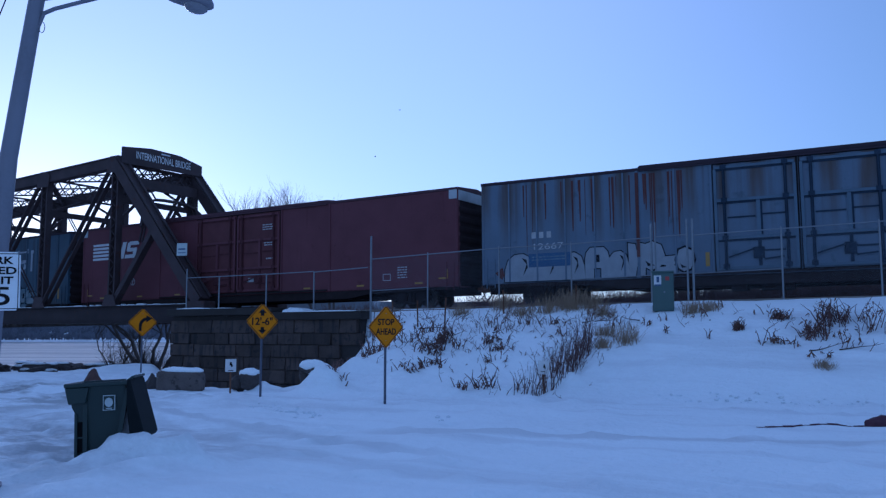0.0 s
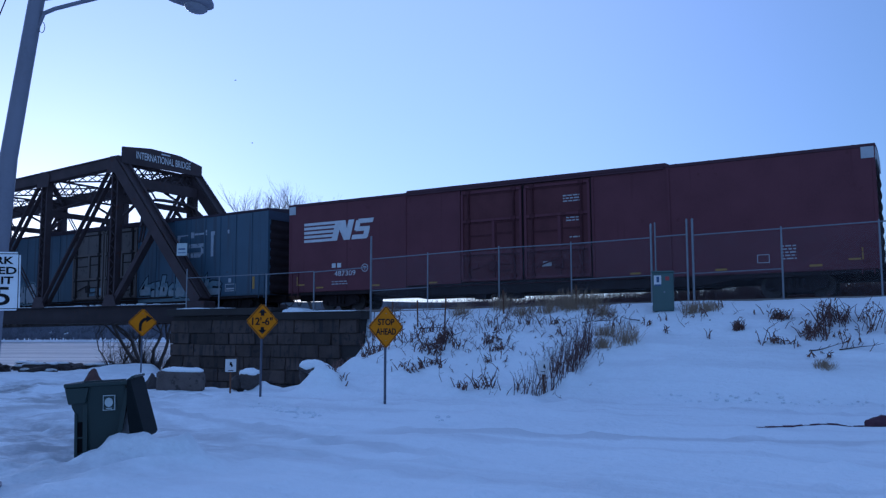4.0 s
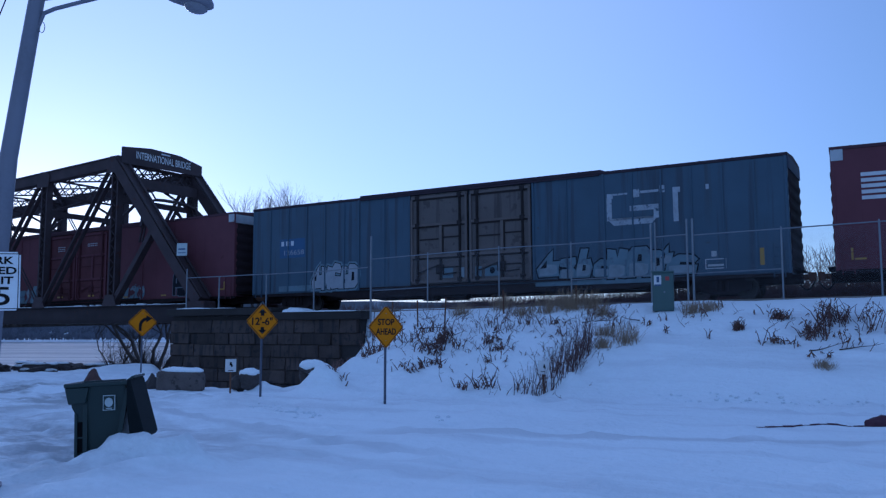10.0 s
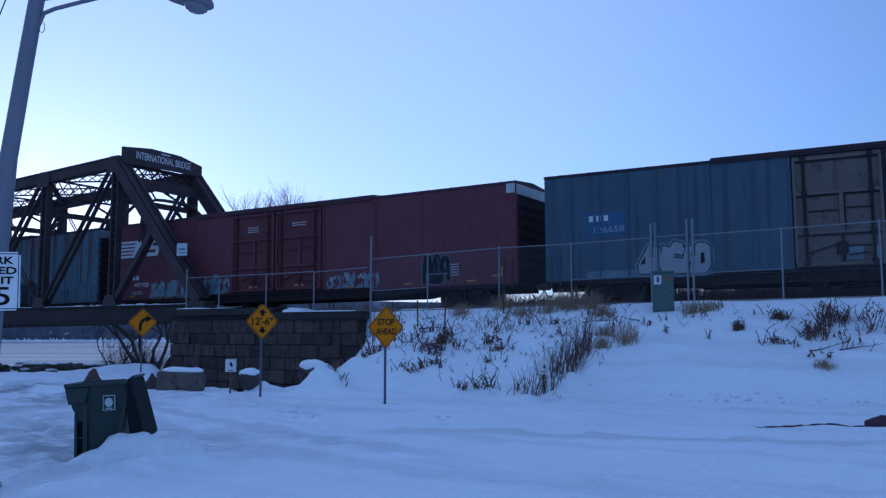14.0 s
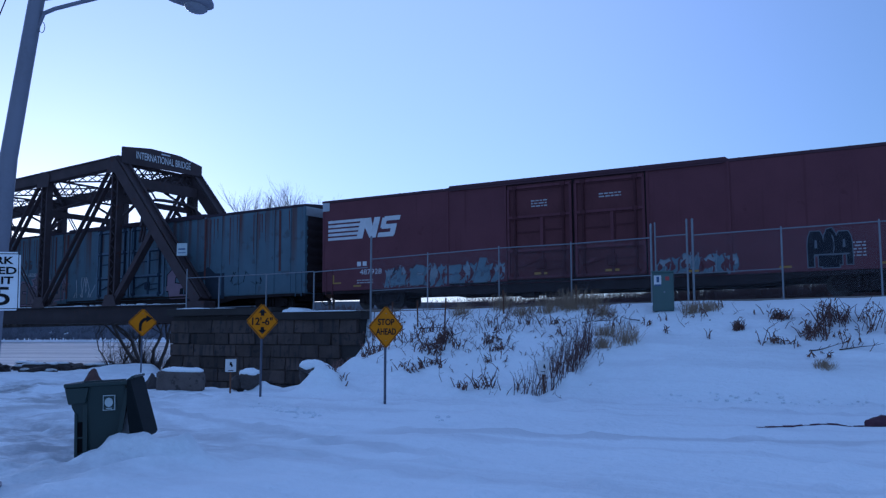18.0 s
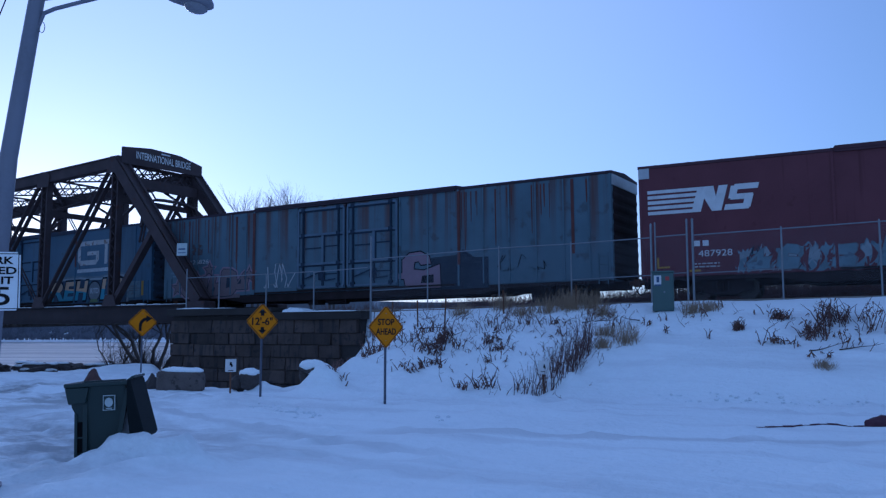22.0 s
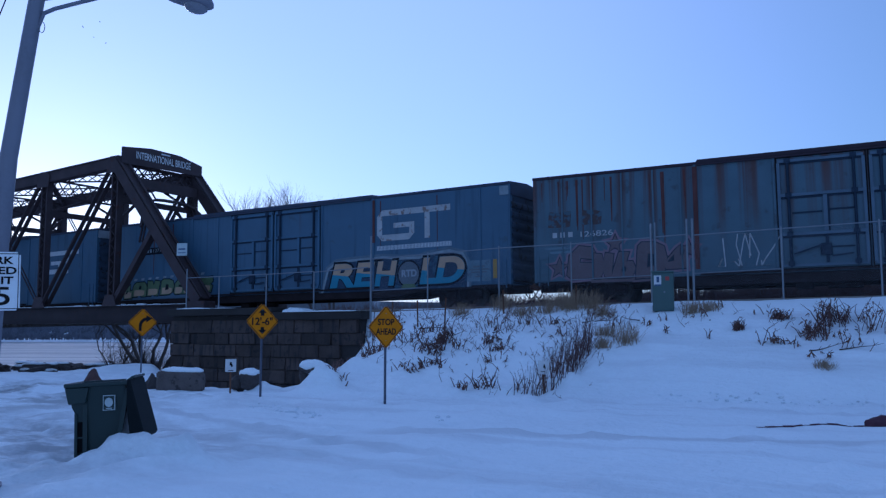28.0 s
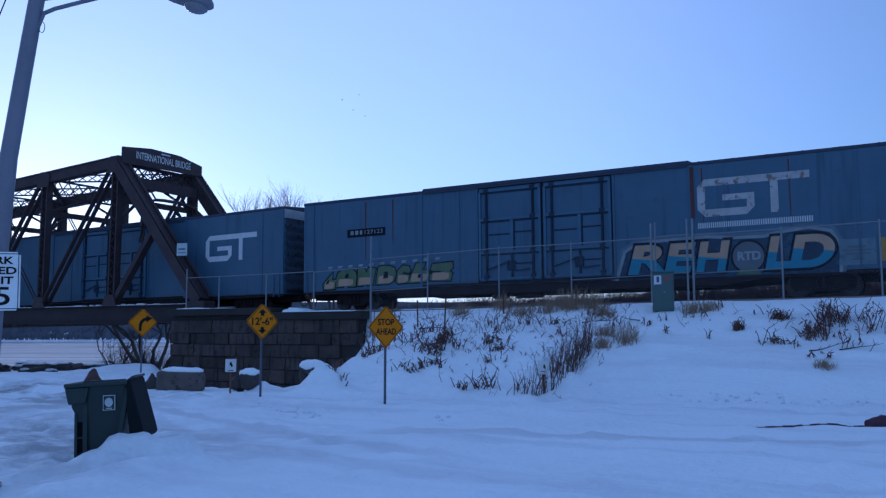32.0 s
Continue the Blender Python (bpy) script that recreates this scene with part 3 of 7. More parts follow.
def brush(name, label, spots, seed, height, material):
    """Leafless scrub past counting, in a band."""
    rng = random.Random(seed)
    bm = bmesh.new()
    for x0, x1, y0, y1, n, k in spots:
        for _ in range(n):
            x, y = rng.uniform(x0, x1), rng.uniform(y0, y1)
            p = Vector((x, y, ground_z(x, y) - 0.05))
            for _ in range(5):
                d = Vector((rng.uniform(-0.5, 0.5), rng.uniform(-0.5, 0.5), 1)).normalized()
                q = p + d * height * k * rng.uniform(0.5, 1)
                rod(bm, p, q, 0.022, 0.008, 3)
                for _ in range(3):
                    m = p.lerp(q, rng.uniform(0.3, 0.9))
                    rod(bm, m, m + Vector((rng.uniform(-1, 1), rng.uniform(-1, 1), rng.uniform(0.2, 1.2))) * height * k * 0.22, 0.011, 0.005, 3)
    tagged(part(name, bm, material), label, "scrub", kind="stuff")


brush("track_scrub", "leafless brown scrub on the far side of the tracks", [(-20.5, -11, 38.7, 41, 420, 0.5), (-13, 9, 38.7, 41, 520, 0.62), (-11, 9, 40.5, 43, 320, 0.62), (-14, 1, 41, 45, 150, 0.9), (-9, 6, 44, 48, 110, 2.2), (-34, -14, 40.5, 46, 150, 0.7), (-11, 8, 39.2, 41.5, 420, 0.95), (-22, -11, 39.2, 41.5, 110, 0.8)], 4, 1.6, TWIG)

brush("willow_scrub", "tangle of bare drooping twigs under the bridge", [(-54.5, -48.5, 42.2, 44.5, 46, 1.0)], 9, 3.0, BARK)


# ---- the steel truss bridge ----
HIP, PANEL, Z_TOP, Z_BOT, Y_NEAR, Y_FAR = -41.75, 6.65, 11.80, 3.5, 33.0, 38.85


def chord_z(x):
    """The top chord falls slowly away from the hip."""
    return Z_TOP - 0.05 * max(0.0, HIP - x)


def lattice_bar(bm, p, q, depth, w, step, up):
    """Two flanges with crossing lacing between them, from p to q; up points across the bar's depth."""
    p, q, up = Vector(p), Vector(q), Vector(up).normalized() * depth / 2
    side = (q - p).cross(up)
    beam(bm, p + up, q + up, w, w * 0.7, up)
    beam(bm, p - up, q - up, w, w * 0.7, up)
    n = max(2, round((q - p).length / step))
    for i in range(n):
        a, b = p.lerp(q, i / n), p.lerp(q, (i + 1) / n)
        beam(bm, a + up, b - up, 0.05, 0.07, side)
        beam(bm, a - up, b + up, 0.05, 0.07, side)


def post(br, x, y, z0, z1):
    bm = bmesh.new()
    for sx in (-1, 1):
        box(bm, x + sx * 0.24 - 0.06, x + sx * 0.24 + 0.06, y - 0.2, y + 0.2, z0, z1)
    z, k = z0 + 0.3, 1
    while z < z1 - 0.5:
        for yy in (-0.18, 0.18):
            beam(bm, (x - 0.24 * k, y + yy, z), (x + 0.24 * k, y + yy, z + 0.42), 0.03, 0.09, (0, 1, 0))
        z += 0.42
        k = -k
    part("post", bm, STEEL_DARK, br)


def build_bridge():
    br = thing("truss_bridge", pose(0, 0, 0), "dark rusty steel through-truss railway bridge with a lettered portal", "bridge")
    n = 5
    xs = [HIP - PANEL * i for i in range(n + 1)]
    for y in (Y_NEAR, Y_FAR):
        bm = bmesh.new()
        beam(bm, (-34.5, y, Z_BOT - 0.1), (HIP, y, Z_TOP), 0.62, 0.80, (0, 1, 0))
        d = (Vector((HIP, y, Z_TOP)) - Vector((-34.5, y, Z_BOT))).normalized()
        nrm = Vector((d.z, 0, -d.x))
        for s in (-0.3, 0.3):
            beam(bm, Vector((-34.5, y + s, Z_BOT - 0.1)) + nrm * 0.42, Vector((HIP, y + s, Z_TOP)) + nrm * 0.42, 0.16, 0.05, nrm)
        part("end_post", bm, STEEL_DARK, br)
        part("shoe", box(bmesh.new(), -35.3, -33.9, y - 0.45, y + 0.45, 2.98, 3.45, 0.06), STEEL_DARK, br)
        bm = bmesh.new()
        beam(bm, (HIP + 0.4, y, Z_TOP), (xs[-1], y, chord_z(xs[-1])), 0.56, 0.62)
        beam(bm, (HIP + 0.4, y, Z_TOP + 0.34), (xs[-1], y, chord_z(xs[-1]) + 0.34), 0.7, 0.05)
        part("top_chord", bm, STEEL_DARK, br)
        bm = bmesh.new()
        box(bm, xs[-1], -35.2, y - 0.05, y + 0.05, 2.36, 3.25)
        box(bm, xs[-1], -35.2, y - 0.24, y + 0.24, 3.25, 3.31)
        box(bm, xs[-1], -35.2, y - 0.24, y + 0.24, 2.30, 2.36)
        part("plate_girder", bm, GIRDER_STEEL, br)
        for i, x in enumerate(xs):
            zt = chord_z(x)
            post(br, x, y, 3.3, zt)
            bm = bmesh.new()
            slab(bm, [(x - 0.55, zt - 0.62), (x + 0.55, zt - 0.62), (x + 0.65, zt + 0.1), (x + 0.3, zt + 0.36), (x - 0.3, zt + 0.36), (x - 0.65, zt + 0.1)], y - 0.34, y - 0.30)
            part("gusset_plate", bm, STEEL_DARK, br)
            bm = bmesh.new()
            slab(bm, [(x - 0.62, 3.3), (x + 0.62, 3.3), (x + 0.36, 3.95), (x - 0.36, 3.95)], y - 0.30, y - 0.26)
            part("gusset_plate", bm, STEEL_DARK, br)
            if i < n:
                xn = xs[i + 1]
                for o in (-0.2, 0.2):
                    part("diagonal", beam(bmesh.new(), (x - 0.35, y + o, zt - 0.25), (xn + 0.3, y + o, Z_BOT), 0.08, 0.26, (0, 1, 0)), STEEL_DARK, br)
                if i:
                    for o in (-0.1, 0.1):
                        part("counter_rod", beam(bmesh.new(), (xn + 0.3, y + o, chord_z(xn) - 0.5), (x - 0.4, y + o, Z_BOT), 0.05, 0.07, (0, 1, 0)), STEEL_DARK, br)
        bm = bmesh.new()
        beam(bm, (HIP + 0.15, y, Z_BOT), (-38.3, y, 7.75), 0.3, 0.42, (0, 1, 0))
        part("hip_strut", bm, STEEL_DARK, br)
    # cross frames and top bracing
    for i, x in enumerate(xs):
        zt = chord_z(x)
        bm = bmesh.new()
        lattice_bar(bm, (x, Y_NEAR, zt - 0.55), (x, Y_FAR, zt - 0.55), 1.0, 0.16, 0.75, (0, 0, 1))
        beam(bm, (x, Y_NEAR, zt - 2.2), (x, Y_FAR, zt - 2.2), 0.16, 0.34)
        for s, y in ((1, Y_NEAR), (-1, Y_FAR)):
            beam(bm, (x, y, zt - 3.6), (x, y + s * 1.5, zt - 2.2), 0.14, 0.16)
            beam(bm, (x, y, zt - 2.2), (x, y + s * 3.05, zt - 1.0), 0.1, 0.12)
        part("sway_frame", bm, STEEL_DARK, br)
        bm = bmesh.new()
        box(bm, x - 0.18, x + 0.18, Y_NEAR, Y_FAR, 2.3, 3.1)
        part("floor_beam", bm, STEEL_DARK, br)
        if i < n:
            for a, b in ((Y_NEAR, Y_FAR), (Y_FAR, Y_NEAR)):
                bm = bmesh.new()
                lattice_bar(bm, (x, a, zt + 0.05), (xs[i + 1], b, chord_z(xs[i + 1]) - 0.02), 0.42, 0.12, 0.6, (0, 0, 1))
                part("top_lateral", bm, STEEL_DARK, br)
    # portal between the end posts
    bm = bmesh.new()
    x0, x1 = HIP + 0.35, HIP + 0.75
    lattice_bar(bm, (x0, Y_NEAR, Z_TOP - 0.45), (x0, Y_FAR, Z_TOP - 0.45), 0.9, 0.14, 0.95, (-0.25, 0, 1))
    beam(bm, (x1, Y_NEAR, Z_TOP - 1.15), (x1, Y_FAR, Z_TOP - 1.15), 0.2, 0.62)
    part("portal_strut", bm, STEEL_DARK, br)
    bm = bmesh.new()
    k = 10
    pts = []
    for i in range(k + 1):
        f = i / k
        pts.append(Vector((x1 + 0.55 + 0.9 * (2 * f - 1) ** 4, Y_NEAR + (Y_FAR - Y_NEAR) * f, Z_TOP - 2.05 - 1.9 * (2 * f - 1) ** 4)))
    for a, b in zip(pts, pts[1:]):
        beam(bm, a, b, 0.12, 0.2, (1, 0, 0.3))
    for i in (3, 7):
        beam(bm, pts[i], (x1, pts[i].y, Z_TOP - 1.4), 0.06, 0.09)
    for i, to in ((0, 2), (k, k - 2)):
        for o in (-0.12, 0.12):
            beam(bm, pts[i] + Vector((o, 0, -0.9)), pts[to] + Vector((o, 0, 0.0)), 0.08, 0.14)
    part("portal_arch", bm, STEEL_DARK, br)
    sign = slab(bmesh.new(), [(-0.30, 11.70), (5.95, 11.86), (5.95, 12.52), (4.1, 12.88), (1.8, 12.92), (-0.30, 12.66)], -0.06, 0.0)
    sg = part("portal_sign", sign, STEEL_DARK, br, "dark steel name plate")
    sg.matrix_basis = pose(HIP + 0.62, Y_NEAR, 0, 0, 0, 90)
    letters("lettering", "INTERNATIONAL BRIDGE", 0.44, WHITE_SIGN, sg, (0.72, -0.07, 12.12), 4.25, "white painted capital letters", 0.004)
    part("small_mark", box(bmesh.new(), 2.6, 3.3, -0.066, -0.062, 12.68, 12.76), WHITE_SIGN, sg)
    # notice on the end post
    nt = thing("notice_board", pose(-35.45, 32.35, 6.25, 0, 0, 20), "small white notice board with blue bars on the bridge post", "sign")
    part("panel", box(bmesh.new(), -0.30, 0.30, -0.02, 0.0, -0.34, 0.34), BIN_LIGHT, nt)
    part("bracket", box(bmesh.new(), -0.06, 0.06, 0.0, 0.3, -0.2, 0.2), GALV_DULL, nt)
    part("print_bar", box(bmesh.new(), -0.2, 0.2, -0.025, -0.021, -0.02, 0.06), BLUE_INK, nt)
    part("print_bar", box(bmesh.new(), -0.22, 0.22, -0.025, -0.021, -0.2, -0.16), BLUE_INK, nt)
    # deck
    for i in range(58):
        x = -34.6 - i * 0.56
        ob = part("deck_tie", box(bmesh.new(), x - 0.12, x + 0.12, 33.5, 38.6, 2.42 + 0.01 * (i % 2), 2.64), TIE_WOOD, br) if i == 0 else None
        if i == 0:
            first = ob
        else:
            c = first.copy()
            c.location = (-i * 0.56, 0, -0.006 * i)
            scene.collection.objects.link(c)
    rng = random.Random(44)
    x = -62.0
    while x < -35.6:
        w = rng.uniform(0.3, 1.6)
        part("snow_strip", beam(bmesh.new(), (x, 32.84, 3.322), (x + w, 32.84, 3.322), 0.14, rng.uniform(0.02, 0.035)), SNOW, br, "snow along the girder's top flange")
        if -46 < x < -38 and rng.random() < 0.7:
            part("snow_strip", beam(bmesh.new(), (x, 33.3, 3.36), (x + w * 0.5, 33.3, 3.36), 0.2, rng.uniform(0.06, 0.14)), SNOW, br, "crumbs of snow on the deck's edge")
        x += w + rng.uniform(0.0, 0.25)


WHITE_SIGN = shade("sign_letter_white", (0.62, 0.63, 0.63), 0.6, 0, 0.15, 6, 50, 0.02)
build_bridge()


# ---- masonry abutment ----
def build_abutment():
    rng = random.Random(21)
    ab = thing("abutment", pose(0, 0, 0), "weathered dark stone block bridge abutment with a snowy coping", "abutment", kind="structure")
    part("core", box(bmesh.new(), -35.4, -23.1, 31.9, 40.5, -3.5, 2.6), MORTAR, ab)
    meshes = {}
    z = -1.9
    row = 0
    while z < 2.35:
        h = (0.62, 0.56, 0.66, 0.6)[row % 4]
        x = -35.5 if row % 2 else -35.48
        while x < -23.0:
            w = rng.choice((1.0, 1.25, 1.5, 1.75))
            key = (w, round(h, 2), rng.randrange(2))
            if key not in meshes:
                bm = bmesh.new()
                box(bm, 0.006, w - 0.006, 0, 0.22, 0.006, h - 0.006, 0.022)
                for v in bm.verts:
                    if v.co.y < 0.1:
                        v.co += Vector((rng.uniform(-0.015, 0.015), rng.uniform(-0.05, 0.05), rng.uniform(-0.015, 0.015)))
                me = bpy.data.meshes.new("stone_block")
                bm.to_mesh(me)
                bm.free()
                me.materials.append(STONE)
                meshes[key] = me
            if x + w < -22.75:
                ob = new("stone_block", meshes[key])
                ob.parent = ab
                ob.location = (x, 31.76 + rng.uniform(-0.03, 0.03), z)
            x += w
        z += h
        row += 1
    part("coping", box(bmesh.new(), -35.6, -28.3, 31.55, 32.6, 2.62, 2.98, 0.03), COPING, ab)
    part("coping", box(bmesh.new(), -28.25, -22.95, 31.6, 32.6, 2.36, 2.74, 0.03), COPING, ab)
    for x0, x1, h in ((-34.9, -32.4, 0.06), (-32.3, -31.0, 0.03), (-27.6, -26.3, 0.20), (-26.3, -23.2, 0.05)):
        bm = bmesh.new()
        n = 14
        zt = 2.98 if x1 < -28.2 else 2.74
        for i in range(n):
            a, b = x0 + (x1 - x0) * i / n, x0 + (x1 - x0) * (i + 1) / n
            k = lambda f: h * (0.35 + 0.65 * math.sin(math.pi * min(1, max(0, f))) + 0.3 * noise.noise((f * 9 + x0, 0, 0)))
            va = [bm.verts.new((c, yy, zt + (k((c - x0) / (x1 - x0)) if up else -0.004))) for c in (a, b) for yy in (31.6, 32.5) for up in (0, 1)]
            for q in ((0, 1, 3, 2), (4, 6, 7, 5), (0, 4, 5, 1), (2, 3, 7, 6), (1, 5, 7, 3)):
                bm.faces.new([va[i] for i in q])
        part("snow_cap", bm, SNOW, ab, "ridge of white snow")


build_abutment()


# ---- track ----
def build_track():
    tr = thing("track", pose(0, 0, 0), "railway track on snowy ballast and timber ties", "railway track", kind="structure")
    for off in (1.5 - 0.72, 1.5 + 0.72):
        bm = bmesh.new()
        s = -75.0
        while s < 22:
            a, b = line_at(s, off)[0], line_at(s + 2.0, off)[0]
            a.z, b.z = rail_z(s), rail_z(s + 2)
            for w, h, dz in ((0.07, 0.04, -0.02), (0.02, 0.09, -0.085), (0.14, 0.03, -0.145)):
                beam(bm, a + Vector((0, 0, dz)), b + Vector((0, 0, dz)), w, h)
            s += 2.0
        part("rail", bm, RAIL_STEEL, tr)
    first = None
    s = -33.0
    while s < 20:
        p, a = line_at(s, 1.5)
        m = Matrix.Translation((p.x, p.y, rail_z(s) - 0.27)) @ Matrix.Rotation(a, 4, "Z")
        if first is None:
            first = part("tie", box(bmesh.new(), -0.115, 0.115, -1.3, 1.3, -0.09, 0.1), TIE_WOOD, tr)
            first.matrix_basis = m
        else:
            c = first.copy()
            c.matrix_basis = m
            scene.collection.objects.link(c)
        s += 0.56


build_track()


# ---- freight cars ----
# where the cars' middles stand behind the first one's
CAR_AT = (0.0, 28.40, 56.80, 85.30, 113.60, 141.65, 170.10, 198.4)
FACE = -1.5
BACK = 1.86
SHARED = {}


def shared(name, key, make, material, parent, m):
    """A part on a mesh that alike parts share."""
    if key not in SHARED:
        bm = make()
        bmesh.ops.recalc_face_normals(bm, faces=bm.faces)
        me = bpy.data.meshes.new(name)
        bm.to_mesh(me)
        bm.free()
        me.materials.append(material)
        SHARED[key] = me
    ob = new(name, SHARED[key])
    ob.parent = parent
    ob.matrix_basis = m
    return ob


def roof_shape(x0, x1, eave, ridge, over, thick=0.12, ramp=0.0):
    bm = bmesh.new()
    mid = (BACK + FACE) / 2
    far = BACK + over - 1.5
    sec = [(-over, eave - thick), (-over, eave), (mid, ridge), (far, eave), (far, eave - thick)]
    a = [bm.verts.new((x0, y, z)) for y, z in sec]
    b = [bm.verts.new((x1, y, z)) for y, z in sec]
    bm.faces.new(a)
    bm.faces.new(b[::-1])
    for i in range(5):
        bm.faces.new((a[i], b[i], b[(i + 1) % 5], a[(i + 1) % 5]))
    if ramp:
        for v in a + b:
            if v.co.z > eave - thick * 0.5:
                v.co.x += ramp if v.co.x < (x0 + x1) / 2 else -ramp
    return bm


def wheelset_mesh():
    bm = bmesh.new()
    rod(bm, (0, -1.0, 0), (0, 1.0, 0), 0.075, n=10)
    for s in (-1, 1):
        for y0, y1, r0, r1 in ((0.66, 0.70, 0.45, 0.45), (0.70, 0.80, 0.42, 0.415), (0.80, 0.83, 0.2, 0.15)):
            rod(bm, (0, s * y0, 0), (0, s * y1, 0), r0, r1, 20)
        for i in range(3):
            a = i * 2.094
            rod(bm, (0.27 * math.cos(a), s * 0.795, 0.27 * math.sin(a)), (0.27 * math.cos(a), s * 0.812, 0.27 * math.sin(a)), 0.05, n=6)
    return bm


def side_frame_mesh():
    bm = bmesh.new()
    for y in (-1.06, 0.92):
        slab(bm, [(-1.15, 0.30), (-1.05, 0.42), (-0.45, 0.56), (0.45, 0.56), (1.05, 0.42), (1.15, 0.30), (1.1, 0.02), (0.75, 0.02), (0.55, -0.1), (-0.55, -0.1), (-0.75, 0.02), (-1.1, 0.02)], y, y + 0.14)
        for sx in (-0.9, 0.9):
            rod(bm, (sx, y - 0.06, 0.12), (sx, y + 0.2, 0.12), 0.13, n=10)
        for k in range(3):
            rod(bm, (-0.22 + 0.22 * k, y - 0.05, 0.02), (-0.22 + 0.22 * k, y - 0.05, 0.42), 0.075, n=8)
    box(bm, -0.24, 0.24, -0.95, 0.95, 0.2, 0.5)
    return bm


def ribs_for(car, paint, us):
    for u in us:
        shared("side_rib", ("rib", paint.name), lambda: box(bmesh.new(), -0.035, 0.035, -0.03, 0.0, 0.70, 5.05), paint, car, pose(u, FACE - 0.012, 0))


def door(car, u0, u1, paint, frame_paint, rod_shade):
    """A plug door, proud of the side, with raised rails over dark strips for their shadow, stiles, broad lock bars and
    its gear box.
    """
    # near-black sheet that draws a shaded gap around the proud door
    part("door_gap", box(bmesh.new(), u0 - 0.03, u1 + 0.03, FACE - 0.016, FACE + 0.018, 0.74, 5.02), GAP_SHADE, car)
    d = part("door", box(bmesh.new(), u0 + 0.02, u1 - 0.02, FACE - 0.05, FACE + 0.02, 0.78, 4.99, 0.01), paint, car)
    y = FACE - 0.05
    um = (u0 + u1) / 2 + 0.12
    for z, h in ((4.86, 0.05), (3.55, 0.055), (2.06, 0.055), (0.88, 0.05)):
        part("door_bar", box(bmesh.new(), u0 + 0.06, u1 - 0.06, y - 0.075, y - 0.002, z - h, z + h), frame_paint, d)
        # dark strip painted in as the rail's shadow
        if z > 1:
            part("channel", box(bmesh.new(), u0 + 0.12, u1 - 0.12, y - 0.03, y - 0.003, z - h - 0.085, z - h - 0.006), rod_shade, d)
    for z, a, b in ((2.86, u0 + 0.5, um - 0.12), (2.92, um + 0.12, u1 - 0.45), (1.52, um + 0.1, u1 - 0.5)):
        part("channel", box(bmesh.new(), a, b, y - 0.03, y - 0.003, z - 0.03, z + 0.03), rod_shade, d)
    for u in (u0 + 0.07, u1 - 0.07):
        part("stile", box(bmesh.new(), u - 0.055, u + 0.055, y - 0.06, y - 0.002, 0.92, 4.80), frame_paint, d)
    part("stile", box(bmesh.new(), um - 0.07, um + 0.07, y - 0.06, y - 0.002, 2.13, 3.48), frame_paint, d)
    # the middle stile's shadow, as a dark strip along its side
    part("channel", box(bmesh.new(), um + 0.075, um + 0.14, y - 0.03, y - 0.003, 2.13, 3.40), rod_shade, d)
    part("stile", box(bmesh.new(), um - 0.06, um + 0.06, y - 0.05, y - 0.002, 0.94, 1.98), rod_shade, d)
    for u in (u0 + 0.40, u1 - 0.40):
        # round rod on a broad dark backing that widens it by its shadow
        bm = bmesh.new()
        box(bm, u - 0.055, u + 0.055, y - 0.055, y - 0.003, 0.82, 4.95)
        rod(bm, (u, y - 0.085, 0.8), (u, y - 0.085, 4.97), 0.032, n=6)
        for z in (0.95, 2.06, 3.55, 4.86):
            box(bm, u - 0.11, u + 0.11, y - 0.11, y - 0.003, z - 0.09, z + 0.09)
        part("lock_bar", bm, rod_shade, d)
    bm = bmesh.new()
    beam(bm, (u0 + 0.5, y - 0.10, 1.30), (um - 0.1, y - 0.10, 1.62), 0.03, 0.06)
    beam(bm, (um + 0.15, y - 0.10, 1.18), (u1 - 0.55, y - 0.10, 1.25), 0.03, 0.06)
    part("handle", bm, rod_shade, d)
    bm = bmesh.new()
    box(bm, um - 0.24, um + 0.16, y - 0.09, y - 0.002, 1.22, 1.66, 0.02)
    rod(bm, (um - 0.04, y - 0.13, 1.44), (um - 0.04, y - 0.09, 1.44), 0.16, n=12)
    part("gear_box", bm, rod_shade, d)
    part("placard_holder", box(bmesh.new(), u0 + 0.62, u0 + 0.86, y - 0.03, y - 0.003, 1.36, 1.58), frame_paint, d)
    return d


def corrugated_end(car, x, sx, paint):
    for i in range(8):
        z = 0.95 + i * 0.46

        def make(s=sx):
            bm = bmesh.new()
            k = 0.55 if s > 0 else 0.45
            sec = [(0, -0.17), (0.07 * k, -0.09), (0.09 * k, 0), (0.07 * k, 0.09), (0, 0.17)]
            a = [bm.verts.new((s * dx, -1.38, dz)) for dx, dz in sec]
            b = [bm.verts.new((s * dx, BACK - 0.12, dz)) for dx, dz in sec]
            for j in range(4):
                bm.faces.new((a[j], b[j], b[j + 1], a[j + 1]))
            bm.faces.new(a)
            bm.faces.new(b[::-1])
            return bm

        shared("end_rib", ("endrib", sx, paint.name), make, paint, car, pose(x, 0, z))


def ladder(car, u, z0, z1, y, material, rungs):
    bm = bmesh.new()
    for s in (-0.2, 0.2):
        box(bm, u + s - 0.018, u + s + 0.018, y - 0.05, y - 0.02, z0, z1)
    for i in range(rungs):
        z = z0 + 0.15 + (z1 - z0 - 0.3) * i / max(1, rungs - 1)
        rod(bm, (u - 0.2, y - 0.06, z), (u + 0.2, y - 0.06, z), 0.013, n=5)
    part("ladder", bm, material, car)


def truck(car, u):
    t = shared("truck", "truck", side_frame_mesh, UNDERFRAME, car, pose(u, 0, 0.0))
    for x in (-0.9, 0.9):
        shared("wheelset", "wheelset", wheelset_mesh, WHEEL, t, pose(x, 0, 0.12))
    return t


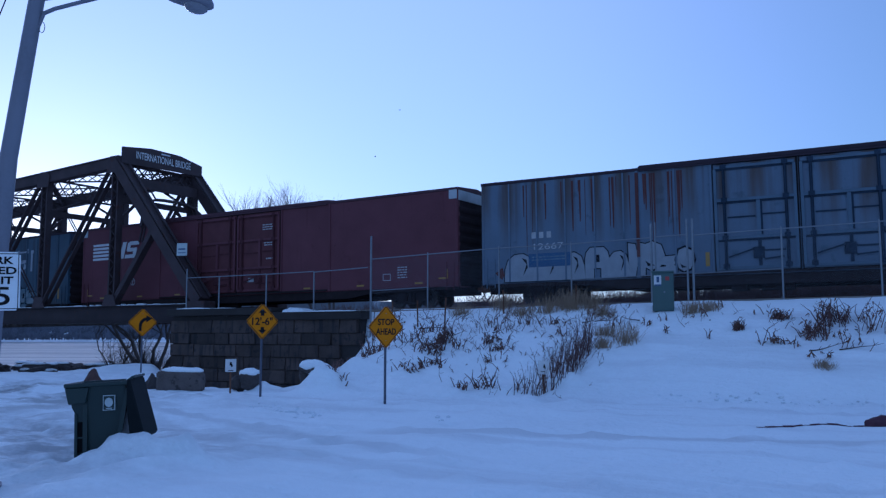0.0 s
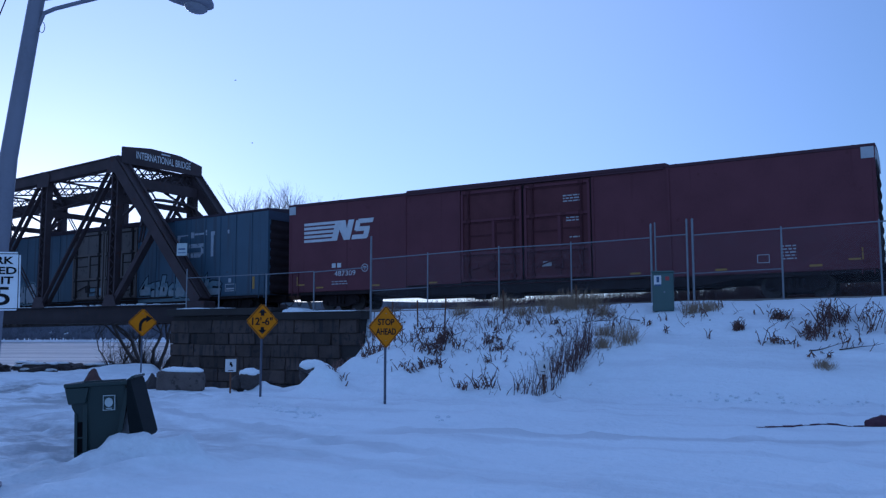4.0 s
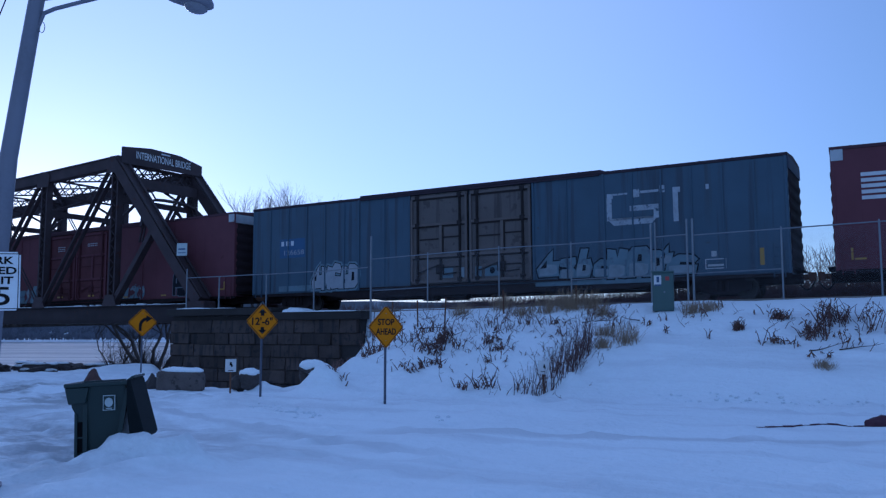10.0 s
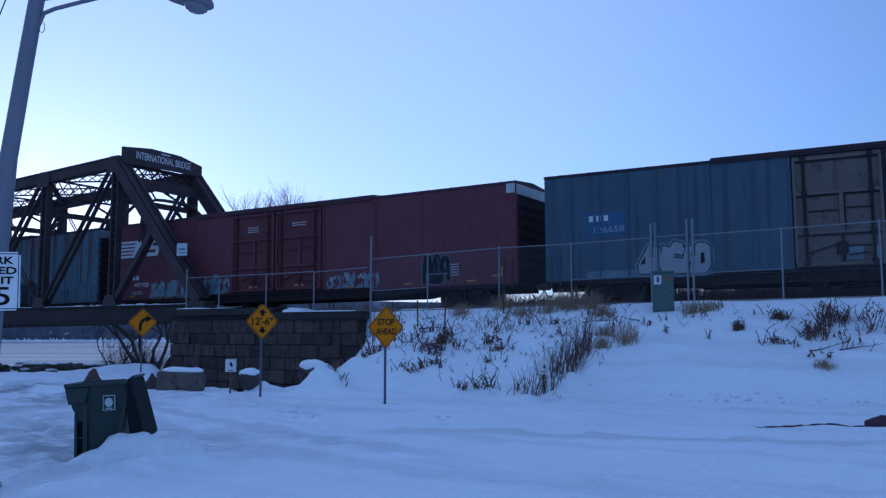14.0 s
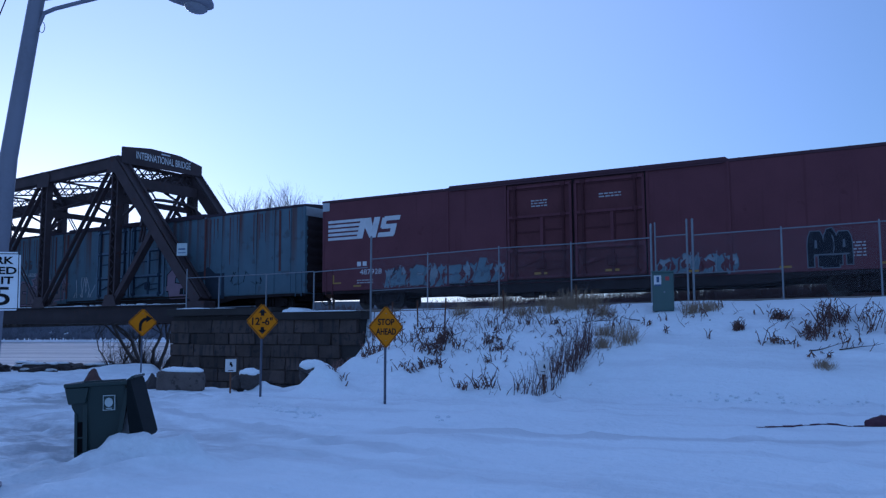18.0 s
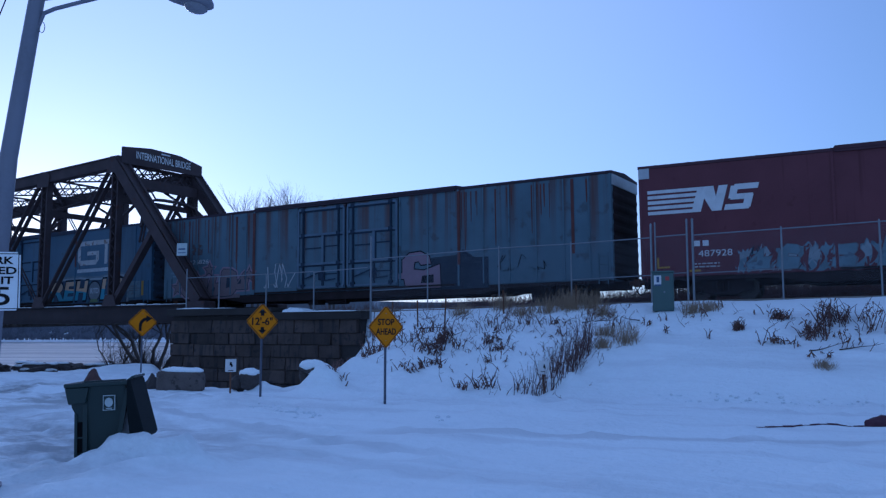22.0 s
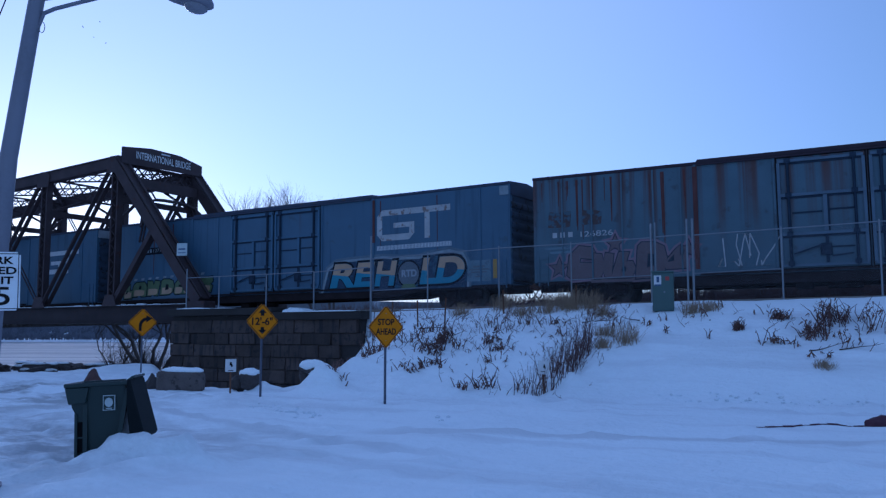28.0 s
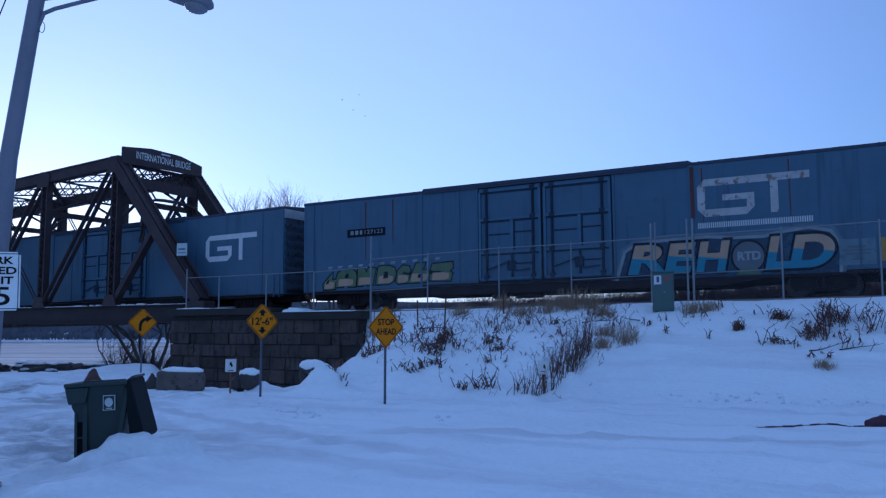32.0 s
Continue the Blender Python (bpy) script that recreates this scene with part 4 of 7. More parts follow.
def boxcar(label, paint, roof_paint, door_paint, frame_paint, header, lo=-13.45, hi=13.40, end_shade=None, rod_shade=None):
    """A long high-cube boxcar: x along it, y away from the street side, z up from the body datum."""
    car = thing("boxcar", pose(0, 0, 0), label, "boxcar", "freight train cars")
    part("body", box(bmesh.new(), lo, hi, FACE + 0.02, BACK - 0.02, 0.62, 5.09), paint, car)
    part("roof", roof_shape(lo - 0.03, hi + 0.03, 5.19, 5.32, 1.54), roof_paint, car)
    part("raised_roof", roof_shape(-6.5, 6.1, 5.275, 5.40, 1.56, 0.15, 0.12), roof_paint, car)
    for i in range(21):
        u = lo + 0.7 + i * (hi - lo - 1.4) / 20
        zz = 0.085 if -6.3 < u < 5.9 else 0.0
        shared("roof_rib", ("roofrib", roof_paint.name), lambda: roof_shape(-0.04, 0.04, 5.197, 5.33, 1.548), roof_paint, car, pose(u, 0, zz))
    for a, b in ((lo + 0.02, -6.55), (-6.47, -3.62), (2.90, 6.02), (6.10, hi - 0.02)):
        part("side_panel", box(bmesh.new(), a, b, FACE - 0.012, FACE + 0.03, 0.66, 5.06), paint, car)
    part("side_panel", box(bmesh.new(), lo + 0.02, hi - 0.02, BACK - 0.03, BACK, 0.66, 5.06), paint, car)
    for u in (-6.51, 6.06, -3.56, 2.85):
        shared("side_post", ("post", paint.name), lambda: box(bmesh.new(), -0.05, 0.05, -0.045, 0.02, 0.64, 5.08), paint, car, pose(u, FACE, 0))
    for u in (lo + 0.05, hi - 0.05):
        part("corner_post", box(bmesh.new(), u - 0.06, u + 0.06, FACE - 0.035, FACE + 0.2, 0.6, 5.08, 0.015), paint, car)
    door(car, -3.46, -0.40, door_paint, frame_paint, rod_shade or ROD_SHADE_BLUE)
    door(car, -0.30, 2.76, door_paint, frame_paint, rod_shade or ROD_SHADE_BLUE)
    part("door_track", box(bmesh.new(), -6.4, 5.9, FACE - 0.11, FACE - 0.02, 5.03, 5.10), roof_paint, car)
    part("door_track", box(bmesh.new(), -6.4, 5.9, FACE - 0.10, FACE - 0.02, 0.66, 0.74), UNDERFRAME, car)
    part("side_sill", slab(bmesh.new(), [(lo, 0.64), (hi, 0.64), (hi, 0.50), (8.6, 0.45), (7.2, 0.24), (-7.2, 0.24), (-8.6, 0.45), (lo, 0.50)], FACE + 0.02, FACE + 0.12), UNDERFRAME, car)
    part("side_sill", slab(bmesh.new(), [(lo, 0.64), (hi, 0.64), (hi, 0.50), (8.6, 0.45), (7.2, 0.24), (-7.2, 0.24), (-8.6, 0.45), (lo, 0.50)], BACK - 0.12, BACK - 0.02), UNDERFRAME, car)
    part("centre_sill", box(bmesh.new(), lo - 0.2, hi + 0.2, -0.3, 0.3, 0.25, 0.62), UNDERFRAME, car)
    bm = bmesh.new()
    rod(bm, (-1.9, -0.9, 0.2), (-0.7, -0.9, 0.2), 0.2, n=10)
    part("air_reservoir", bm, UNDERFRAME, car)
    bm = bmesh.new()
    box(bm, -3.0, -2.4, -1.2, -0.6, 0.02, 0.4)
    part("brake_valve", bm, UNDERFRAME, car)
    for s, e in ((-1, -lo), (1, hi)):
        # thin sheet that carries the shaded tone over the end wall
        part("end_sheet", box(bmesh.new(), *sorted((s * e, s * (e + 0.006))), FACE + 0.05, BACK - 0.05, 0.64, 4.95), end_shade or END_SHADE, car)
        corrugated_end(car, s * (e + 0.004), s, end_shade or END_SHADE)
        bm = bmesh.new()
        rod(bm, (s * e, 0, 0.52), (s * (e + 0.5), 0, 0.52), 0.10, n=8)
        box(bm, *sorted((s * (e + 0.42), s * (e + 0.665))), -0.14, 0.14, 0.36, 0.68)
        part("coupler", bm, RUST, car)
        bm = bmesh.new()
        prev = None
        for i in range(9):
            f = i / 8
            q = Vector((s * (e + 0.05 + 0.6 * f), -0.35 + 0.25 * f, 0.36 - 0.36 * math.sin(math.pi * f)))
            if prev:
                rod(bm, prev, q, 0.025, n=5)
            prev = q
        part("air_hose", bm, RUBBER, car)
        part("end_platform", box(bmesh.new(), *sorted((s * e, s * (e + 0.28))), -1.2, 1.2, 0.74, 0.78), UNDERFRAME, car)
        truck(car, s * 10.65)
    part("end_header", box(bmesh.new(), hi - 0.02, hi + 0.05, FACE + 0.04, BACK - 0.04, 4.60, 5.06), header, car, "pale galvanised sheet")
    ladder(car, hi - 0.42, 0.45, 1.75, FACE, paint, 4)
    ladder(car, lo + 0.42, 0.45, 1.75, FACE, paint, 4)
    return car


# ---- painted marks ----
LAYER = FACE - 0.016


def patch(car, name, outline, material, lift=0.0, label="", parent=None):
    return part(name, slab(bmesh.new(), outline, LAYER - 0.004 - lift, LAYER + 0.002 - lift), material, parent or car, label)


def bar(u0, u1, z0, z1, lean=0.0):
    return [(u0, z0), (u1, z0), (u1 + lean, z1), (u0 + lean, z1)]


def shapes(car, name, outlines, material, lift=0.0, label=""):
    for o in outlines:
        patch(car, name, o, material, lift, label)


def striped_logo(car, u, z0, z1):
    """Five stripes that run into two slanted block shapes."""
    h = z1 - z0
    k = 0.28
    out = []
    for i in range(5):
        a = z0 + h * i / 4.62
        b = a + h * 0.135
        out.append([(u, a), (u + 1.75 + k * (a - z0), a), (u + 1.75 + k * (b - z0), b), (u, b)])
    x = u + 1.72
    out.append(bar(x, x + 0.36, z0, z1, k * h))
    out.append([(x + 0.36 + k * h * 0.62, z1), (x + 0.36 + k * h * 0.2, z0 + h * 0.72), (x + 0.78, z0), (x + 1.02, z0 + 0.02 * h), (x + 0.98, z0 + h * 0.45), (x + 0.60 + k * h, z1)])
    out.append(bar(x + 0.80, x + 1.14, z0, z1, k * h))
    s = x + 1.26
    w = 1.02
    t = 0.22 * h
    for zz, a, b in ((z0, -0.02, w - 0.12), (z0 + (h - t) / 2, 0.12, w - 0.1), (z1 - t, 0.14, w + 0.02)):
        out.append(bar(s + a + k * (zz - z0), s + b + k * (zz - z0), zz, zz + t, k * t))
    out.append(bar(s + 0.02 + k * h * 0.5, s + 0.30 + k * h * 0.5, z0 + h * 0.45, z1 - 0.06, k * h * 0.42))
    out.append(bar(s + w - 0.36, s + w - 0.06, z0 + 0.06, z0 + h * 0.55, k * h * 0.5))
    for i, o in enumerate(out):
        patch(car, "logo_shape", o, CAR_WHITE, 0.0002 * i, "white painted logo shape")


def hooked_logo(car, u, z0, z1, w, material, worn=False):
    """An open hooked frame beside a cross-topped bar."""
    h = z1 - z0
    t = h * (0.15 if worn else 0.19)
    g = w * 0.52
    r = 0.3
    out = [[(u + r, z0), (u + g - r, z0), (u + g, z0 + r), (u + g, z0 + t), (u, z0 + t), (u, z0 + r)], bar(u, u + t * 1.05, z0 + t, z1 - t), bar(u + g - t, u + g, z0 + t, z0 + h * 0.56), bar(u + g * 0.45, u + g - t, z0 + h * 0.40, z0 + h * 0.56),
           bar(u + w * 0.66, u + w * 0.66 + t, z0, z1 - t)]
    if not worn:
        out.append([(u, z1 - t), (u + w, z1 - t), (u + w, z1), (u + r, z1), (u, z1 - r)])
    else:
        out += [bar(u + 0.02, u + 0.28, z1 - t * 1.2, z1 - t * 0.2), bar(u + 0.3, u + 0.9, z1 - t * 0.6, z1 - t * 0.25), bar(u + 1.15, u + 1.4, z1 - t * 1.3, z1 + t * 0.3), bar(u + 1.4, u + 2.2, z1 - t * 0.6, z1 - t * 0.1), bar(u + 2.25, u + 2.45, z1 - t * 0.8, z1 + t * 0.6), bar(u + w * 0.66, u + w * 0.66 + 0.3, z1 - t, z1), bar(u + w - 0.12, u + w, z1 - 0.2, z1)]
    for i, o in enumerate(out):
        patch(car, "logo_shape", o, material, 0.0002 * i, "white painted logo shape")


def small_print(car, u, z, rows, w, seed, material, lift=0.0):
    rng = random.Random(seed)
    out = []
    for i in range(rows):
        x = u
        while x < u + w:
            l = rng.uniform(0.08, 0.26)
            out.append(bar(x, min(u + w, x + l), z - i * 0.12, z - i * 0.12 + 0.052))
            x += l + 0.05
    shapes(car, "stencil_bar", out, material, lift)


def spray(car, u0, u1, z0, z1, n, fill, edge, seed, inner=None, lean=0.15, halo=None, jag=0.14):
    """Spray-painted, interlocked swelling shapes with dark outlines and crescents, drawn with no letters."""
    rng = random.Random(seed)
    w = (u1 - u0) / n
    cz = (z0 + z1) / 2
    for i in range(n):
        cu = u0 + w * (i + 0.5)
        rx, rz = w * rng.uniform(0.52, 0.66), (z1 - z0) * rng.uniform(0.40, 0.56)
        tilt = lean + rng.uniform(-0.25, 0.25)
        a0 = rng.uniform(0, 6)
        layers = []
        kick = [rng.uniform(-jag, jag) for _ in range(24)]
        for grow_by in (0.0, 0.075, 0.14):
            p = []
            for j in range(24):
                a = j * 2 * math.pi / 24
                q = 1 + 0.12 * math.sin(3 * a + a0) + 0.08 * math.sin(4 * a + 2 * a0) + kick[j]
                ca, sa = math.cos(a), math.sin(a)
                x = math.copysign(abs(ca) ** 0.6, ca) * (rx * q + grow_by)
                z = math.copysign(abs(sa) ** 0.6, sa) * (rz * q + grow_by)
                p.append((cu + x + tilt * z, max(z0 - 0.06 - grow_by * 0.5, cz + z)))
            layers.append(p)
        lift = 0.0006 * i
        if halo:
            patch(car, "graffiti_halo", layers[2], halo, -0.003 + 0.0003 * i)
        patch(car, "graffiti_outline", layers[1], edge, lift)
        patch(car, "graffiti", layers[0], fill, 0.0003 + lift)
        if inner:
            o = layers[0]
            cut = cz + rng.uniform(-0.1, 0.1) * (z1 - z0)
            up = [(x, max(cut + 0.05 * math.sin(9 * x), z)) for x, z in o]
            patch(car, "graffiti_fade", [(cu + tilt * (z - cz) + (x - cu - tilt * (z - cz)) * 0.86, cut + (z - cut) * 0.86) for x, z in up if z > cut - 0.06], inner, 0.0075 + lift) if i % 2 == 0 else None
        # tapered crescents
        for _ in range(2):
            x = cu + rng.choice((-0.42, -0.1, 0.25, 0.45)) * w
            zt, zb = cz + rng.uniform(0.1, 0.45) * (z1 - z0), cz - rng.uniform(0.1, 0.45) * (z1 - z0)
            bow, t = rng.uniform(-0.22, 0.22), rng.uniform(0.04, 0.12)
            left, right = [], []
            for k in range(6):
                f = k / 5
                m = x + bow * math.sin(math.pi * f) + lean * (zt + (zb - zt) * f - cz)
                g = t * math.sin(math.pi * min(0.97, max(0.03, f)))
                left.append((m - g, zt + (zb - zt) * f))
                right.append((m + g, zt + (zb - zt) * f))
            patch(car, "graffiti_stroke", left + right[::-1], edge, 0.0135 + lift)


def word(car, text, spans, z0, z1, fill, upper, edge):
    """Sprayed capitals with a fat dark outline and a second tone in their upper part."""
    for i, (ch, (u0, u1)) in enumerate(zip(text, spans)):
        letters("graffiti_outline", ch, z1 - z0 + 0.22, edge, car, (u0 - 0.11, LAYER - 0.006, z0 - 0.11), u1 - u0 + 0.22, "", 0.10, 0.18)
        letters("graffiti", ch, z1 - z0, fill, car, (u0, LAYER - 0.010, z0), u1 - u0, "", 0.07, 0.18)
        top = letters("graffiti_fade", ch, z1 - z0 - 0.02, upper, car, (u0 + 0.01, LAYER - 0.014, z0 + 0.01), u1 - u0 - 0.02, "", 0.07, 0.18)
        bm = bmesh.new()
        bm.from_mesh(top.data)
        bmesh.ops.bisect_plane(bm, geom=list(bm.verts) + list(bm.edges) + list(bm.faces), plane_co=((u0 + u1) / 2, 0, (z0 + z1) / 2 + 0.06 * math.sin(i * 2.1)), plane_no=(0.12, 0, 1), clear_inner=True)
        bm.to_mesh(top.data)
        bm.free()


FORMS = {
    "arch": ([(0, 0), (0, 0.62), (0.06, 0.85), (0.22, 1), (0.78, 1), (0.94, 0.85), (1, 0.62), (1, 0), (0.66, 0), (0.66, 0.32), (0.36, 0.32), (0.36, 0)], [(0.42, 0.52), (0.46, 0.76), (0.6, 0.76), (0.6, 0.52)]),
    "bowl": ([(0, 0), (0.04, 0.9), (0.16, 1), (0.62, 0.98), (0.9, 0.86), (1, 0.55), (0.94, 0.2), (0.7, 0.02)], [(0.36, 0.3), (0.38, 0.68), (0.58, 0.66), (0.62, 0.34)]),
    "step": ([(0, 0.06), (0.04, 0.42), (0.5, 0.46), (0.5, 0.54), (0.02, 0.6), (0.06, 0.94), (0.95, 1), (1, 0.7), (0.84, 0.52), (1, 0.4), (0.94, 0)], None),
    "wedge": ([(0, 0.3), (0.5, 0.86), (0.66, 1), (0.66, 0.56), (1, 0.58), (0.92, 0.3), (0.96, 0.02), (0.1, 0)], [(0.14, 0.32), (0.42, 0.62), (0.42, 0.34)]),
    "slant": ([(0, 0), (0.3, 1), (0.72, 0.98), (0.62, 0.62), (0.86, 0.64), (1, 0.34), (0.84, 0)], [(0.42, 0.24), (0.46, 0.44), (0.62, 0.42), (0.6, 0.24)]),
    "hook": ([(0, 0.14), (0.06, 0.72), (0.4, 1), (0.86, 0.94), (1, 0.74), (0.9, 0.58), (0.46, 0.64), (0.44, 0.5), (0.98, 0.46), (0.94, 0.04), (0.2, 0)], None),
    "dome": ([(0, 0), (0.02, 0.45), (0.12, 0.78), (0.32, 0.97), (0.62, 1), (0.86, 0.84), (0.97, 0.5), (1, 0)], [(0.56, 0.86), (0.72, 0.62), (0.60, 0.2), (0.76, 0.5), (0.72, 0.78)]),
    "block": ([(0.06, 0), (0, 1), (0.4, 0.96), (0.5, 0.7), (0.6, 1), (1, 0.94), (0.92, 0), (0.62, 0.02), (0.5, 0.3), (0.38, 0)], None),
    "star": ([(0.5 + (0.5 if i % 2 == 0 else 0.2) * math.sin(i * math.pi / 5), 0.5 + (0.5 if i % 2 == 0 else 0.2) * math.cos(i * math.pi / 5)) for i in range(10)], None),
    "gem": ([(0, 0.5), (0.16, 0.9), (0.5, 1), (0.86, 0.86), (1, 0.48), (0.8, 0.1), (0.42, 0), (0.12, 0.14)], [(0.2, 0.34), (0.3, 0.14), (0.6, 0.16), (0.36, 0.24)]),
    "crook": ([(0, 0.42), (0.12, 0.44), (0.12, 0.8), (0.28, 0.97), (0.54, 1), (0.74, 0.86), (0.78, 0.66), (0.56, 0.64), (0.5, 0.74), (0.4, 0.72), (0.38, 0.52), (0.62, 0.48), (0.98, 0.62), (1, 0), (0.2, 0), (0.16, 0.28), (0.02, 0.28)], [(0.55, 0.14), (0.58, 0.34), (0.84, 0.36), (0.84, 0.14)]),
}


def grown(o, by):
    """An outline pushed outwards by so many metres."""
    n = len(o)
    area = sum(o[i][0] * o[(i + 1) % n][1] - o[(i + 1) % n][0] * o[i][1] for i in range(n))
    turn = -1 if area > 0 else 1
    out = []
    for i in range(n):
        a, b, c = Vector(o[i - 1]), Vector(o[i]), Vector(o[(i + 1) % n])
        d1, d2 = (b - a).normalized(), (c - b).normalized()
        m = Vector((-(d1 + d2).y, (d1 + d2).x)) * turn
        m = m.normalized() if m.length > 1e-4 else Vector((-d1.y, d1.x)) * turn
        out.append(tuple(b + m * by * min(1.6, 1 / max(0.5, m.dot(Vector((-d1.y, d1.x)) * turn)))))
    return out


def piece(car, rows, fill, edge, line=0.05, lean=0.0, fade=None, halo=None, base=0.0):
    """Sprayed interlocked shapes, each (form, u0, u1, z0, z1), with thin outlines and dark inner marks; no letters."""
    for i, (form, u0, u1, z0, z1) in enumerate(rows):
        o, slot = FORMS[form]
        at = lambda q: [(u0 + (u1 - u0) * x + lean * (z1 - z0) * z, z0 + (z1 - z0) * z) for x, z in q]
        lift = base + 0.0006 * i
        if halo:
            patch(car, "graffiti_halo", grown(at(o), line + 0.09), halo, -0.003 + 0.0003 * i)
        patch(car, "graffiti_outline", grown(at(o), line), edge, lift)
        patch(car, "graffiti", at(o), fill, 0.0012 + lift)
        if fade:
            patch(car, "graffiti_fade", [(x, z) for x, z in at([(max(0.12, min(0.86, x)), z * 0.42 + 0.05) for x, z in FORMS["bowl"][0]])], fade, 0.0024 + lift)
        if slot:
            patch(car, "graffiti_stroke", at(slot), edge, 0.0040 + lift)


def ticks(car, u0, u1, z0, z1, n, material):
    """A row of short upright dashes."""
    for i in range(n):
        shared("tick", ("tick", material.name), lambda: box(bmesh.new(), -0.022, 0.022, -0.005, 0.001, z0, z1), material, car, pose(u0 + (u1 - u0) * i / (n - 1), LAYER, 0))


def scrawl(car, u0, u1, z0, z1, n, material, seed, t=0.05):
    """Thin sprayed lines."""
    rng = random.Random(seed)
    for i in range(n):
        bm = bmesh.new()
        x = u0 + (u1 - u0) * (i + 0.3) / n
        p = Vector((x, LAYER - 0.006, z0 + rng.uniform(0, 0.3) * (z1 - z0)))
        for _ in range(5):
            q = Vector((p.x + rng.uniform(-0.5, 0.9) * (u1 - u0) / n, LAYER - 0.006, min(z1, max(z0, p.z + rng.uniform(-0.8, 0.9) * (z1 - z0)))))
            beam(bm, p, q, 0.004, t, (0, 1, 0)) if abs(q.x - p.x) > abs(q.z - p.z) else beam(bm, p, q, t, 0.004, (0, 1, 0))
            p = q
        part("graffiti_line", bm, material, car)


def rust_runs(car, spans, seed, n, material):
    """Runs of rust from the roof's edge down the side."""
    rng = random.Random(seed)
    for u0, u1 in spans:
        for _ in range(n):
            bm = bmesh.new()
            u = rng.uniform(u0, u1)
            w = rng.uniform(0.012, 0.055)
            l = rng.uniform(0.5, 3.0)
            y = LAYER - 0.001
            pts = [(u - w, 4.93), (u + w, 4.93), (u + w * 0.8, 4.93 - l * 0.4), (u + w * 0.9, 4.93 - l * 0.6), (u + w * 0.6, 4.93 - l * 0.93), (u + w * 0.3, 4.93 - l), (u - w * 0.3, 4.93 - l * 0.97), (u - w * 0.7, 4.93 - l * 0.45)]
            slab(bm, pts, y - 0.001 - rng.random() * 0.002, y + 0.004)
            part("rust_run", bm, material, car, "brown rust run")


GAP_SHADE = shade("dark_door_gap", (0.015, 0.014, 0.016), 0.8, 0, 0.3, 4, 30, spec=0.15)
WHEEL = shade("wheel_steel", (0.05, 0.042, 0.04), 0.6, 0.5, 0.3, 3, 30)
ROOF_RUST = shade("rusted_roof_edge", (0.030, 0.019, 0.028), 0.85, 0, 0.35, 1.5, 20)
NS_ROOF = shade("dark_red_roof", (0.060, 0.021, 0.030), 0.75, 0, 0.25, 1.5, 20)
BLUE_ROOF = shade("dark_blue_roof", (0.038, 0.046, 0.075), 0.75, 0, 0.25, 1.5, 20, second=(0.08, 0.05, 0.04), cover=0.1)
TAG_SILVER = shade("silver_spray_paint", (0.27, 0.29, 0.32), 0.5, 0.1, 0.15, 3, 40, 0.02)
TAG_PALE = shade("pale_blue_spray_paint", (0.115, 0.17, 0.205), 0.6, 0, 0.3, 1.5, 30, 0.02, second=(0.09, 0.12, 0.16), cover=0.15)
TAG_PINK = shade("dusty_pink_spray_paint", (0.20, 0.13, 0.165), 0.6, 0, 0.15, 2, 30, 0.02)
TAG_BROWN = shade("faded_pink_spray_paint", (0.118, 0.085, 0.092), 0.65, 0, 0.2, 2, 30, 0.02)
TAG_HALO = shade("pale_spray_haze", (0.20, 0.235, 0.26), 0.7, 0, 0.35, 2.5, 30, 0.02)
TAG_CYAN = shade("cyan_spray_paint", (0.045, 0.20, 0.29), 0.55, 0, 0.15, 2, 30, 0.02)
TAG_TAN = shade("tan_spray_paint", (0.40, 0.27, 0.17), 0.6, 0, 0.15, 2, 30, 0.02)
TAG_GREEN = shade("green_spray_paint", (0.085, 0.125, 0.055), 0.6, 0, 0.25, 2, 30, 0.02)
TAG_DARK = shade("dark_spray_paint", (0.012, 0.013, 0.019), 0.75, 0, 0.25, 2, 30, 0.02, spec=0.12)
TAG_GREY = shade("grey_spray_paint", (0.10, 0.115, 0.135), 0.6, 0, 0.25, 2, 30, 0.02)
TAG_SMOKE = shade("smoky_blue_spray_paint", (0.030, 0.037, 0.052), 0.75, 0, 0.3, 1.5, 30, 0.02, spec=0.12)
TAG_NAVY = shade("dark_blue_spray_paint", (0.016, 0.030, 0.060), 0.7, 0, 0.4, 1.5, 30, 0.02, second=(0.03, 0.075, 0.12), cover=0.16)
TAG_MIST = shade("thin_pale_spray", (0.095, 0.130, 0.165), 0.7, 0, 0.3, 2.5, 30, 0.02)
FRAME_BRIGHT = shade("bright_blue_frame_paint", (0.056, 0.114, 0.182), 0.5, 0, 0.15, 1.2, 24, 0.05)
CLEAN_BLUE = shade("clean_blue_patch", (0.034, 0.085, 0.185), 0.5, 0, 0.1, 2, 30, 0.02)
LOGO_RUSTED = shade("rust_stained_lettering_white", (0.36, 0.365, 0.37), 0.7, 0, 0.25, 1.8, 14, 0.05, second=(0.19, 0.14, 0.12), cover=0.16)
YELLOW_MARK = shade("yellow_reflector", (0.32, 0.19, 0.03), 0.4, 0, 0.1, 3, 40, 0.02)


def reflectors(car, material):
    for u in (-11.6, -8.2, -5.0, 4.6, 8.0, 11.4):
        patch(car, "reflector", bar(u - 0.22, u + 0.22, 0.80, 0.88), material, 0.003)


